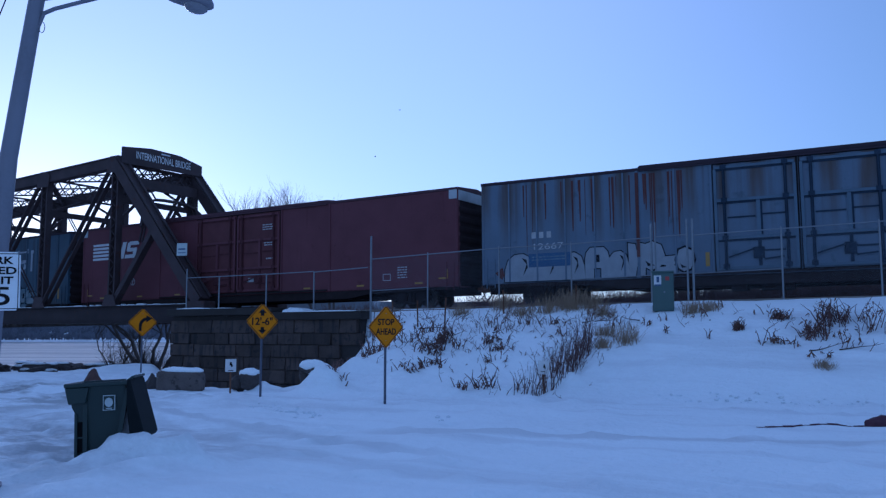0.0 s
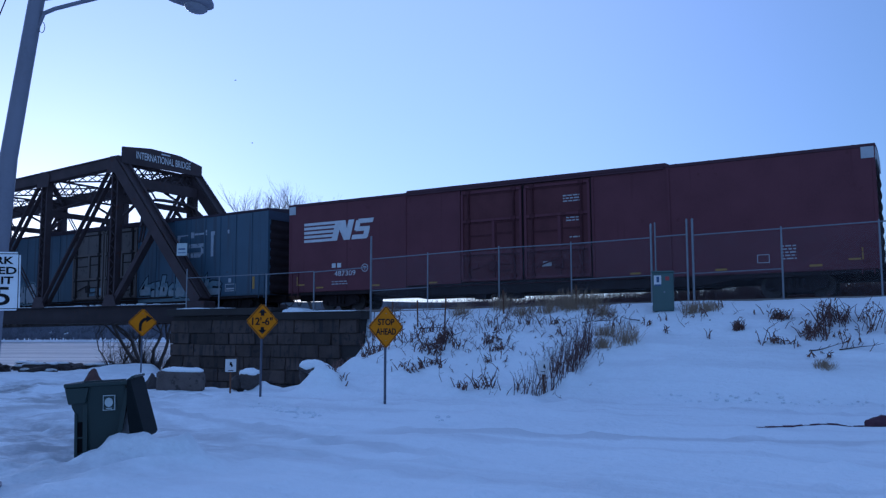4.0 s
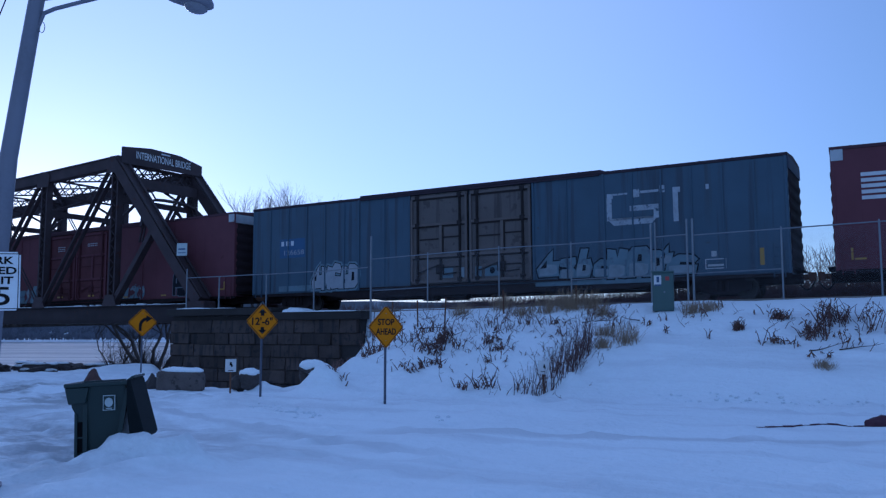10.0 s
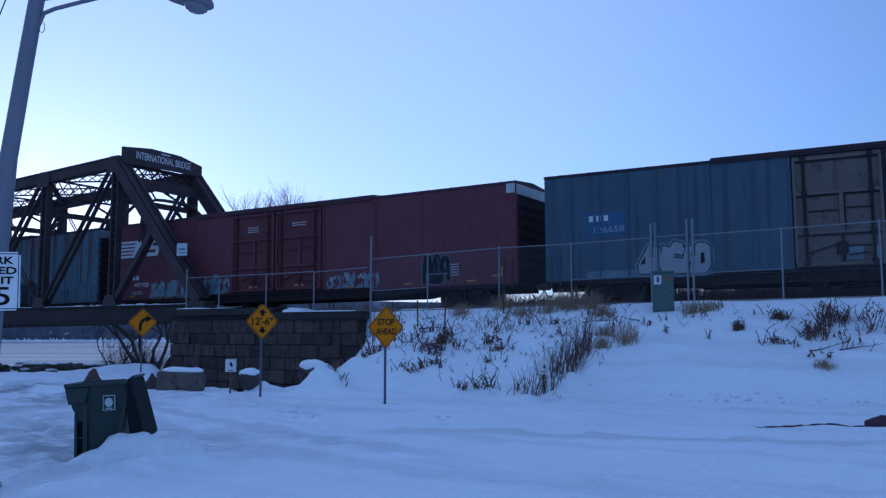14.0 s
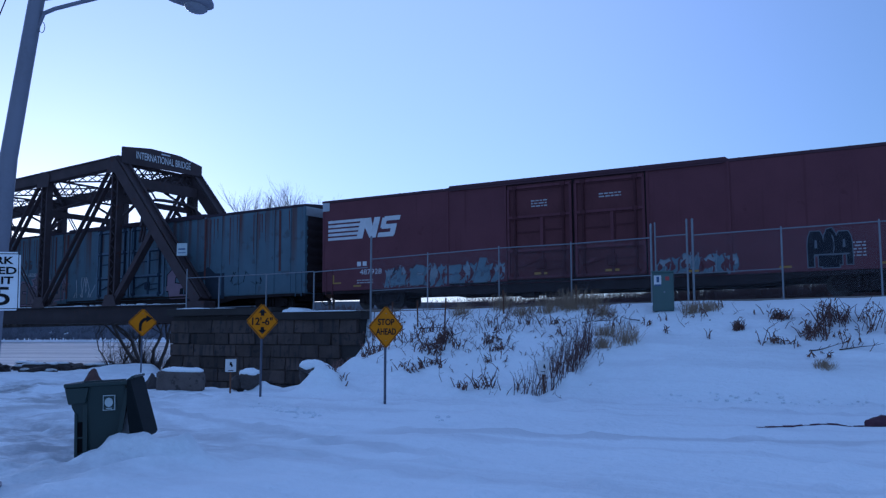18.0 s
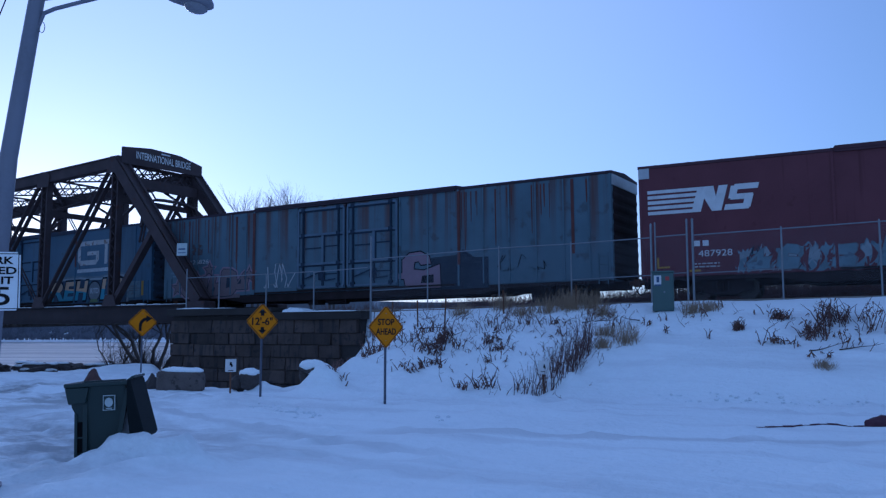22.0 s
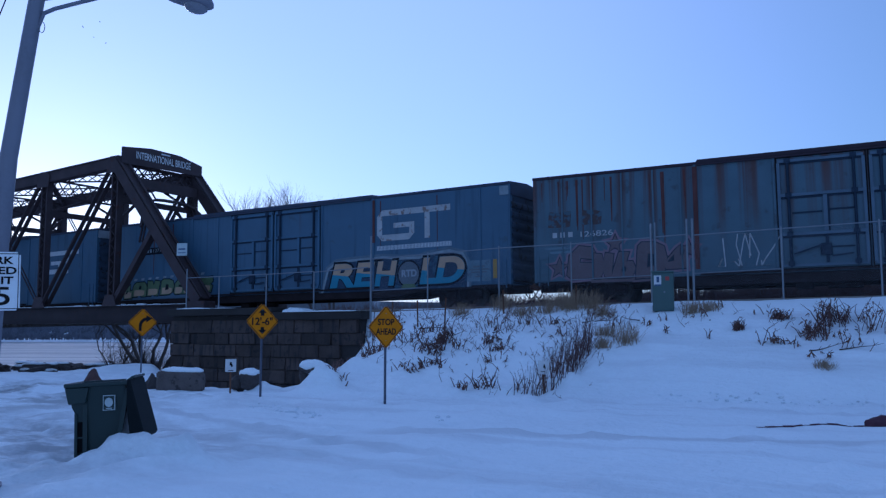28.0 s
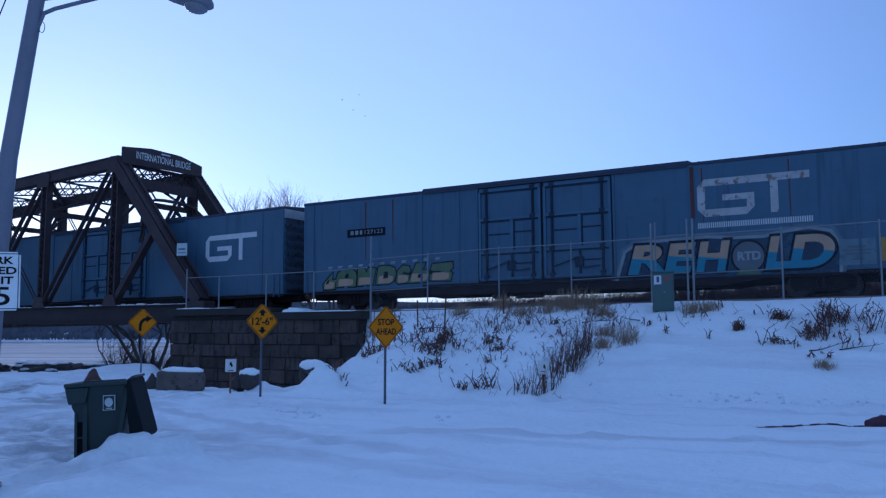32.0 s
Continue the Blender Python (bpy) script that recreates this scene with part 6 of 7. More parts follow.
# ---- road signs ----
def diamond_sign(x, y, top, side, turn, label, faces, base_z=None):
    """A yellow diamond with a black border on a square post; faces are (kind, data)."""
    z0 = snow_z(x, y)
    sg = thing("road_sign", pose(x, y, z0, 0, 0, turn), label, "road sign", "yellow warning signs")
    zc = top - z0 - side / math.sqrt(2)
    d = side / math.sqrt(2)

    def ring(k, y0, y1):
        return slab(bmesh.new(), [(0, zc - d * k), (d * k, zc), (0, zc + d * k), (-d * k, zc)], y0, y1)

    bm = bmesh.new()
    box(bm, -0.024, 0.024, 0.004, 0.044, -0.5, zc + d * 0.75)
    post_ob = part("post", bm, GALV_DULL, sg)
    bm = ring(1.0, -0.004, 0.002)
    bmesh.ops.bevel(bm, geom=[e for e in bm.edges if abs(e.verts[0].co.y - e.verts[1].co.y) > 0.003], offset=0.04, segments=3, affect="EDGES")
    panel = part("panel", bm, YELLOW, sg)
    part("border", ring(0.955, -0.0056, -0.0042), BLACK_PAINT, panel)
    part("face", ring(0.90, -0.0072, -0.0058), YELLOW, panel)
    for z in (zc - d * 0.62, zc + d * 0.62):
        bm = bmesh.new()
        rod(bm, (0, -0.012, z), (0, -0.006, z), 0.012, n=6)
        part("bolt", bm, GALV, panel)
    for kind, data in faces:
        if kind == "text":
            text, h, w, dz = data
            letters("legend", text, h, BLACK_PAINT, panel, (-w / 2, -0.0085, zc + dz), w, "", 0.006)
        else:
            part("symbol", slab(bmesh.new(), [(px, zc + pz) for px, pz in data], -0.0105, -0.0074), BLACK_PAINT, panel)
    return sg


def arrow_up(s, z):
    return [(-0.06 * s, z), (0.06 * s, z), (0.06 * s, z + 0.09 * s), (0.15 * s, z + 0.09 * s), (0, z + 0.22 * s), (-0.15 * s, z + 0.09 * s), (-0.06 * s, z + 0.09 * s)]


def flip(o):
    return [(x, -z) for x, z in o][::-1]


CURVE = [(-0.13, -0.30), (-0.03, -0.30), (-0.03, -0.12), (0.00, -0.02), (0.07, 0.05), (0.12, 0.075), (0.12, 0.0), (0.32, 0.14), (0.12, 0.26), (0.12, 0.185), (0.02, 0.15), (-0.08, 0.06), (-0.125, -0.06)]
diamond_sign(-11.92, 17.5, 2.40, 0.762, 69, "yellow stop ahead warning diamond on a steel post", [("text", ("STOP", 0.16, 0.50, 0.045)), ("text", ("AHEAD", 0.16, 0.60, -0.19))])
diamond_sign(-15.68, 17.16, 2.52, 0.70, 72, "yellow low clearance warning diamond on a steel post", [("text", ("12'-6\"", 0.21, 0.62, -0.10)), ("shape", arrow_up(0.85, 0.15)), ("shape", flip(arrow_up(0.85, 0.15)))])
diamond_sign(-24.38, 20.55, 2.60, 0.72, 60, "yellow curve warning diamond with a black arrow", [("shape", CURVE)])


SIGN_WORN = shade("weathered_sign_white", (0.60, 0.60, 0.60), 0.6, 0, 0.12, 6, 40, 0.03)


def small_sign(x, y, top, w, h, turn, label, stake_mat, bars):
    z0 = snow_z(x, y)
    sg = thing("small_sign", pose(x, y, z0, 0, 0, turn), label, "sign")
    bm = bmesh.new()
    box(bm, -0.025, 0.025, 0.002, 0.045, -0.4, top - z0 - 0.05)
    part("stake", bm, stake_mat, sg)
    p = part("panel", box(bmesh.new(), -w / 2, w / 2, -0.006, 0.0, top - z0 - h, top - z0, 0.002), SIGN_WORN, sg)
    for u, v, bw, bh in bars:
        part("print_shape", slab(bmesh.new(), [(u - bw, top - z0 - h * v - bh), (u + bw, top - z0 - h * v - bh), (u + bw * 0.6, top - z0 - h * v + bh), (u - bw * 0.5, top - z0 - h * v + bh)], -0.010, -0.0064), BLACK_PAINT, p)


small_sign(-17.47, 17.86, 0.98, 0.30, 0.36, 45, "small white prohibition sign on a thin stake", RUST, [(0, 0.36, 0.035, 0.05), (0.03, 0.5, 0.03, 0.035), (0, 0.9, 0.09, 0.010)])
small_sign(-10.06, 22.9, 0.92, 0.32, 0.40, 24, "small white sign on a stake among dry stalks", RUST, [(0.02, 0.40, 0.03, 0.05), (0.045, 0.5, 0.02, 0.03), (-0.02, 0.8, 0.08, 0.010)])


# ---- utility cabinet ----
def build_cabinet():
    x, y = -8.42, 29.65
    cb = thing("utility_cabinet", pose(x, y, ground_z(x, y) - 0.05, 0, 0, 14), "green metal utility cabinet with warning stickers by the gate", "cabinet")
    part("body", box(bmesh.new(), -0.36, 0.36, -0.25, 0.25, 0, 1.34, 0.02), CABINET_GREEN, cb)
    part("lid", box(bmesh.new(), -0.385, 0.385, -0.28, 0.28, 1.34, 1.40, 0.015), CABINET_GREEN, cb)
    dr = part("door", box(bmesh.new(), -0.32, 0.32, -0.268, -0.25, 0.10, 1.28, 0.006), CABINET_GREEN, cb)
    bm = bmesh.new()
    rod(bm, (0.05, -0.30, 0.66), (0.05, -0.268, 0.66), 0.03, n=8)
    part("lock", bm, GALV, dr)
    st = part("sticker", box(bmesh.new(), -0.30, -0.05, -0.274, -0.269, 0.90, 1.24), SIGN_WORN, dr, "white warning sticker")
    part("print_shape", box(bmesh.new(), -0.21, -0.12, -0.279, -0.275, 1.0, 1.2), BLUE_INK, st)
    part("print_shape", box(bmesh.new(), -0.28, -0.05, -0.279, -0.275, 0.87, 0.93), BLUE_INK, st)
    part("sticker", box(bmesh.new(), 0.09, 0.22, -0.274, -0.269, 1.06, 1.20), RED_INK, dr, "red warning sticker")


build_cabinet()


# ---- street lamp with the speed sign ----
def build_lamp():
    base, top = Vector(LAMP_BASE), Vector(LAMP_TOP)
    d = (top - Vector(LAMP_BOW[-1])).normalized()
    lp = thing("street_lamp", pose(0, 0, 0), "leaning grey street lamp with a curved arm", "street lamp")
    bm = bmesh.new()
    way = [base - Vector((0, 0, 0.3)), base] + [Vector(q) for q in LAMP_BOW] + [top, top + d * 1.2]
    n, rings = 18, []
    for i, q in enumerate(way):
        r = 0.108 - 0.033 * i / (len(way) - 1)
        rings.append([bm.verts.new(q + Vector((math.cos(a) * r, math.sin(a) * r, 0))) for a in (2 * math.pi * j / n for j in range(n))])
    for a, b in zip(rings, rings[1:]):
        for j in range(n):
            bm.faces.new((a[j], a[(j + 1) % n], b[(j + 1) % n], b[j]))
    bm.faces.new(rings[-1])
    part("pole", bm, POLE_METAL, lp, smooth=True)
    bm = bmesh.new()
    rod(bm, base - d * 0.3, base + d * 0.12, 0.21, 0.19, 12)
    part("base_cover", bm, POLE_METAL, lp)
    right = Vector((math.cos(YAW), -math.sin(YAW), 0))
    bm = bmesh.new()
    a = top - d * 0.28 + right * 0.07
    pts = [a, a + right * 0.03 + d * 0.13, a + right * 0.14 + d * 0.18, a + right * 0.45 + Vector((0, 0, 0.26)), a + right * 1.0 + Vector((0, 0, 0.40)), a + right * 1.5 + Vector((0, 0, 0.47)), a + right * 1.70 + Vector((0, 0, 0.42))]
    for p, q in zip(pts, pts[1:]):
        rod(bm, p, q, 0.022, n=8)
    part("arm", bm, POLE_METAL, lp)
    bm = bmesh.new()
    rod(bm, top - d * 0.01 + right * 0.06, top + right * 0.75 + Vector((0, 0, 0.10)), 0.010, n=6)
    part("brace", bm, POLE_METAL, lp)
    bm = bmesh.new()
    prev = None
    for i in range(13):
        t = i / 12 * 2 * math.pi
        q = a + right * (0.035 + 0.03 * math.sin(t)) - Vector((0, 0, 0.02 - 0.06 * math.cos(t)))
        if prev:
            rod(bm, prev, q, 0.004, n=4)
        prev = q
    part("wire_loop", bm, GALV, lp)
    # luminaire
    c = Vector(LAMP_HEAD)
    bm = bmesh.new()
    bmesh.ops.create_uvsphere(bm, u_segments=20, v_segments=12, radius=1)
    for v in bm.verts:
        v.co.x *= 0.34 if v.co.x < 0 else 0.2
        v.co.y *= 0.15
        v.co.z *= 0.12 if v.co.z > 0 else 0.045
    hd = part("lamp_head", bm, POLE_METAL, lp, "grey cobra-head luminaire", smooth=True)
    hd.matrix_basis = Matrix.Translation(c) @ Matrix.Rotation(-YAW, 4, "Z") @ Matrix.Rotation(radians(12), 4, "Y")
    bm = bmesh.new()
    bmesh.ops.create_uvsphere(bm, u_segments=16, v_segments=8, radius=1)
    for v in bm.verts:
        v.co.x, v.co.y, v.co.z = v.co.x * 0.13 + 0.02, v.co.y * 0.115, v.co.z * 0.075 - 0.035
    part("lens", bm, LENS, hd, "frosted lamp lens", smooth=True)
    sp = thing("speed_sign", SIGN_POSE, "white park speed limit sign strapped to the lamp pole", "road sign")
    bm = bmesh.new()
    box(bm, -0.229, 0.229, -0.004, 0.0, -0.305, 0.305)
    bmesh.ops.bevel(bm, geom=[e for e in bm.edges if abs(e.verts[0].co.y - e.verts[1].co.y) > 0.003], offset=0.03, segments=3, affect="EDGES")
    pn = part("panel", bm, WHITE_PAINT, sp)
    bm = bmesh.new()
    for x0, x1, z0, z1 in ((-0.214, 0.214, 0.282, 0.290), (-0.214, 0.214, -0.290, -0.282), (-0.214, -0.206, -0.282, 0.282), (0.206, 0.214, -0.282, 0.282)):
        box(bm, x0, x1, -0.0055, -0.0042, z0, z1)
    part("border", bm, BLACK_PAINT, pn)
    for text, h, w, z in (("PARK", 0.078, 0.33, 0.178), ("SPEED", 0.078, 0.385, 0.072), ("LIMIT", 0.078, 0.33, -0.03), ("15", 0.19, 0.27, -0.25)):
        letters("legend", text, h, BLACK_PAINT, pn, (-w / 2, -0.0065, z), w, "", 0.003)
    for z in (-0.2, 0.2):
        bm = bmesh.new()
        rod(bm, (0, 0.0, z), (0, 0.06, z), 0.02, n=8)
        part("bracket", bm, GALV, sp)


POLE_METAL = shade("lamp_pole_metal", (0.19, 0.19, 0.23), 0.5, 0.3, 0.12, 1.5, 30, 0.05)
LENS = shade("frosted_lens", (0.20, 0.20, 0.23), 0.25, 0, 0.05, 4, 40, 0.02)
LAMP_BASE, LAMP_TOP, LAMP_HEAD = (-8.92, 5.47, 0.0), (-8.12, 5.31, 5.23), (-6.53, 6.03, 5.12)
LAMP_BOW = ((-8.76, 5.39, 1.4), (-8.61, 5.34, 2.6), (-8.475, 5.31, 3.56), (-8.30, 5.31, 4.4))
SIGN_POSE = pose(-8.43, 5.21, 2.24, 0, -1.2, 54)
build_lamp()


# ---- refuse bin ----
def build_bin():
    bn = thing("wheeled_bin", BIN_POSE, "dark green wheeled refuse bin, lid hanging open, sunk in snow", "refuse bin")
    # shell: at each height the front's x, the back's x and half the width
    shell = ((0.0, -0.335, 0.27, 0.24), (0.60, -0.318, 0.35, 0.29), (0.69, -0.362, 0.37, 0.30), (1.0, -0.40, 0.43, 0.34))
    bm = bmesh.new()
    rings = [[bm.verts.new(q) for q in ((f, -w, z), (k, -w, z), (k, w, z), (f, w, z))] for z, f, k, w in shell]
    rings += [[bm.verts.new(q) for q in ((f, -w, z), (k, -w, z), (k, w, z), (f, w, z))] for z, f, k, w in ((1.0, -0.37, 0.40, 0.31), (0.12, -0.25, 0.24, 0.21))]
    for low, top in zip(rings, rings[1:]):
        for i in range(4):
            j = (i + 1) % 4
            bm.faces.new((low[i], low[j], top[j], top[i]))
    bm.faces.new(rings[0][::-1])
    bm.faces.new(rings[-1])
    bmesh.ops.bevel(bm, geom=[bm.edges.get((low[i], top[i])) for low, top in zip(rings[:3], rings[1:4]) for i in range(4)], offset=0.022, segments=2, affect="EDGES")
    part("body", bm, BIN_GREEN, bn)
    bm = bmesh.new()
    for x0, x1, y0, y1 in ((-0.435, 0.47, -0.385, -0.335), (-0.435, 0.47, 0.335, 0.385), (-0.435, -0.39, -0.335, 0.335), (0.42, 0.47, -0.335, 0.335)):
        box(bm, x0, x1, y0, y1, 0.965, 1.02, 0.012)
    part("rim", bm, BIN_GREEN, bn)
    bm = bmesh.new()
    slab(bm, [(-0.43, 0.965), (-0.115, 0.965), (-0.13, 0.90), (-0.16, 0.75), (-0.385, 0.74)], -0.368, 0.368)
    bmesh.ops.bevel(bm, geom=list(bm.edges), offset=0.012, segments=1, affect="EDGES")
    part("front_lip", bm, BIN_GREEN, bn)
    # flat black panel between the ribs; its colour is the recess's shade
    part("lift_slot", slab(bmesh.new(), [(-0.295, 0.10), (-0.225, 0.10), (-0.215, 0.50), (-0.285, 0.50)], -0.294, -0.20), SLOT_SHADE, bn, "near-black panel standing in for the lifting recess")
    part("lift_bar", box(bmesh.new(), -0.29, -0.215, -0.300, -0.27, 0.285, 0.305), BIN_GREEN, bn)
    bm = bmesh.new()
    slab(bm, [(-0.335, 0.04), (-0.297, 0.04), (-0.287, 0.60), (-0.322, 0.62)], -0.306, -0.22)
    slab(bm, [(-0.222, 0.06), (-0.165, 0.10), (-0.150, 0.74), (-0.212, 0.74)], -0.312, -0.22)
    part("side_rib", bm, BIN_GREEN, bn)
    bm = bmesh.new()
    slab(bm, [(0.42, 0.92), (0.30, 0.42), (0.22, 0.05), (0.30, 0.05), (0.47, 0.92)], -0.36, -0.30)
    part("side_rib", bm, BIN_GREEN, bn)
    bm = bmesh.new()
    # lid filled in towards the body, near-black for the shaded gap between them
    slab(bm, [(0.45, 1.03), (0.50, 1.04), (0.71, 0.27), (0.65, 0.22), (0.48, 0.27), (0.44, 0.7)], -0.40, 0.36)
    bmesh.ops.bevel(bm, geom=list(bm.edges), offset=0.015, segments=1, affect="EDGES")
    part("lid", bm, BIN_LID, bn, "dark lid hanging open")
    bm = bmesh.new()
    rod(bm, (0.52, -0.28, 1.07), (0.52, 0.28, 1.07), 0.018, n=8)
    for y in (-0.28, -0.1, 0.1, 0.28):
        beam(bm, (0.40, y, 1.0), (0.52, y, 1.07), 0.03, 0.03)
    part("handle", bm, BIN_GREEN, bn)
    for y in (-0.28, -0.1, 0.1, 0.28):
        bm = bmesh.new()
        beam(bm, (0.41, y, 1.024), (0.53, y, 1.094), 0.026, 0.016)
        part("snow_ridge", bm, SNOW, bn, "thin snow on the handle")
    for y in (-0.30, 0.30):
        bm = bmesh.new()
        rod(bm, (0.30, y - 0.03, 0.11), (0.30, y + 0.03, 0.11), 0.125, n=16)
        w = part("wheel", bm, RUBBER, bn)
        bm = bmesh.new()
        rod(bm, (0.30, y - 0.036, 0.11), (0.30, y + 0.036, 0.11), 0.05, n=10)
        part("hub", bm, BIN_GREEN, w)
    lab = part("label", slab(bmesh.new(), [(0.07, 0.64), (0.25, 0.64), (0.255, 0.84), (0.075, 0.84)], -0.352, -0.30), BIN_LIGHT, bn, "square pale city label")
    part("label_field", slab(bmesh.new(), [(0.08, 0.65), (0.24, 0.65), (0.245, 0.83), (0.085, 0.83)], -0.3535, -0.3523), BIN_GREEN, lab)
    part("label_disc", slab(bmesh.new(), [(0.162 + 0.062 * math.cos(a), 0.745 + 0.062 * math.sin(a)) for a in (2 * math.pi * i / 20 for i in range(20))], -0.356, -0.3538), BIN_LIGHT, lab)
    part("label_foot", box(bmesh.new(), 0.12, 0.21, -0.356, -0.3538, 0.66, 0.672), BIN_LIGHT, lab)
    for ob in bn.children_recursive:
        for v in ob.data.vertices:
            if v.co.x > 0:
                v.co.x *= 0.86


SLOT_SHADE = shade("deep_shadowed_plastic", (0.004, 0.005, 0.006), 0.9, 0, 0.2, 2, 60, 0.05, spec=0.1)
BIN_LID = shade("bin_lid_plastic", (0.006, 0.009, 0.011), 0.75, 0, 0.15, 2, 60, 0.08, 0.004, spec=0.2)
BIN_POSE = pose(-9.99, 7.89, 0.03, 0, -3, 36)
build_bin()


# ---- rocks ----
def rock(x, y, z, sx, sy, sz, seed, label, cap=0.0, group="boulders", power=0.7, taper=0.0, material=None):
    rng = random.Random(seed)
    rk = thing("boulder", pose(x, y, z, 0, 0, rng.uniform(0, 90)), label, "boulder", group)
    bm = bmesh.new()
    bmesh.ops.create_icosphere(bm, subdivisions=3, radius=1)
    o = Vector((rng.uniform(0, 50), 0, 0))
    for v in bm.verts:
        n = noise.noise(v.co * 1.3 + o) * 0.5 + noise.noise(v.co * 2.7 + o) * 0.25 + noise.noise(v.co * 5.1 + o) * 0.12
        v.co = Vector((math.copysign(abs(v.co.x) ** power, v.co.x) * sx, math.copysign(abs(v.co.y) ** power, v.co.y) * sy, math.copysign(abs(v.co.z) ** power, v.co.z) * sz)) * (1 + n * power)
        k = 1 - taper * max(0.0, v.co.z / sz)
        v.co.x, v.co.y = v.co.x * k, v.co.y * k
    keep = [v.co.copy() for v in bm.verts]
    part("stone", bm, material or ROCK, rk)
    if cap:
        top = max(c.z for c in keep)
        bm = bmesh.new()
        bmesh.ops.create_icosphere(bm, subdivisions=3, radius=1)
        for v in bm.verts:
            v.co = Vector((v.co.x * sx * 0.95, v.co.y * sy * 0.95, top * 0.80 + v.co.z * cap * (1 + 0.4 * noise.noise(v.co * 2 + o))))
        part("snow_cap", bm, SNOW, rk, "cap of white snow", smooth=True)


def hewn_block(x, y, z, turn, sx, sy, sz):
    """A squared quarry stone under a slab of snow."""
    bk = thing("stone_block", pose(x, y, z, 0, 0, turn), "squared brown stone block capped with snow", "stone block")
    bm = bmesh.new()
    bmesh.ops.create_cube(bm, size=1)
    bmesh.ops.subdivide_edges(bm, edges=list(bm.edges), cuts=7, use_grid_fill=True)
    for v in bm.verts:
        q = v.co * 2
        r = max(0.0, (sum(abs(c) ** 8 for c in q)) ** (1 / 8))
        q = q / r * max(abs(c) for c in q)
        n = 0.05 * noise.noise(v.co * 3 + Vector((4, 0, 0))) + 0.03 * noise.noise(v.co * 8)
        v.co = Vector((q.x * sx * (1 + n), q.y * sy * (1 + n), q.z * sz * (1 + 0.6 * n) - 0.05 * sz * q.x))
    part("stone", bm, HEWN, bk)
    bm = bmesh.new()
    bmesh.ops.create_icosphere(bm, subdivisions=3, radius=1)
    for v in bm.verts:
        p = v.co
        e = Vector((math.copysign(abs(p.x) ** 0.5, p.x), math.copysign(abs(p.y) ** 0.5, p.y), p.z))
        v.co = Vector((e.x * sx * 0.90 + 0.04, e.y * sy * 0.92, sz - 0.05 * sz * e.x + e.z * 0.10 * (1 + 0.5 * noise.noise(p * 2.2)) + 0.01))
    part("snow_cap", bm, SNOW, bk, "cap of white snow", smooth=True)


HEWN = shade("hewn_brown_stone", (0.105, 0.085, 0.078), 0.9, 0, 0.3, 2.5, 16, 0.7, 0.03, second=(0.05, 0.042, 0.04), cover=0.15)
ROCK_RED = shade("reddish_boulder", (0.085, 0.045, 0.040), 0.9, 0, 0.35, 2.5, 16, 0.7, 0.03)
hewn_block(-21.0, 19.3, 0.16, 33, 0.70, 0.40, 0.36)
rock(-19.80, 20.62, 0.08, 0.22, 0.24, 0.26, 61, "dark broken boulder in the snow")
rock(-19.42, 20.72, 0.20, 0.36, 0.32, 0.26, 64, "large dark boulder capped with snow", 0.17)
rock(-22.42, 19.37, 0.0, 0.27, 0.22, 0.36, 62, "dark pointed boulder in the snow", taper=0.65)
rock(-26.5, 20.2, 0.0, 0.32, 0.25, 0.44, 63, "reddish pointed boulder in the snow", taper=0.65, material=ROCK_RED)
rock(-17.55, 21.25, 0.36, 0.20, 0.22, 0.26, 65, "dark boulder under an overhang of snow")
rock(-17.28, 21.25, 0.58, 0.46, 0.38, 0.10, 66, "boulder buried in a thick snow cap", 0.22)
rng = random.Random(77)
for i in range(46):
    dep, px = rng.uniform(62, 76), rng.uniform(-0.56, -0.34)
    x = 0.862 * px * dep - 0.506 * dep
    y = 0.506 * px * dep + 0.862 * dep
    s = rng.uniform(0.3, 0.85)
    rock(x, y, ground_z(x, y) + 0.1, s * 1.3, s, s * 0.7, 200 + i, "dark shore boulder with a little snow", 0.0 if i % 3 else 0.12, "shore boulders")


def snow_crumbs():
    """Crumbs that the plough threw to the street's edge, past counting."""
    rng = random.Random(31)
    bm = bmesh.new()
    for (x0, y0), (x1, y1), n, wide in (((-14.9, 16.2), (-11.6, 14.4), 46, 0.35), ((-9.3, 15.6), (-8.6, 14.7), 10, 0.25), ((-6.7, 23.3), (-1.4, 23.7), 60, 0.5)):
        for _ in range(n):
            f = rng.random()
            x, y = x0 + (x1 - x0) * f + rng.gauss(0, wide * 0.4), y0 + (y1 - y0) * f + rng.gauss(0, wide * 0.6)
            r = rng.uniform(0.02, 0.06)
            m = Matrix.Translation((x, y, snow_z(x, y) + r * 0.3)) @ Matrix.Rotation(rng.uniform(0, 6), 4, "Z") @ Matrix.Diagonal((r * rng.uniform(0.8, 1.7), r, r * rng.uniform(0.5, 0.9), 1))
            bmesh.ops.create_icosphere(bm, subdivisions=1, radius=1, matrix=m)
    tagged(part("snow_crumbs", bm, CRUMB), "grey crumbs of ploughed snow at the street's edge", "snow", kind="stuff")


CRUMB = shade("dirty_packed_snow", (0.66, 0.69, 0.72), 0.8, 0, 0.35, 6.0, 30, 0.4, 0.01)
snow_crumbs()


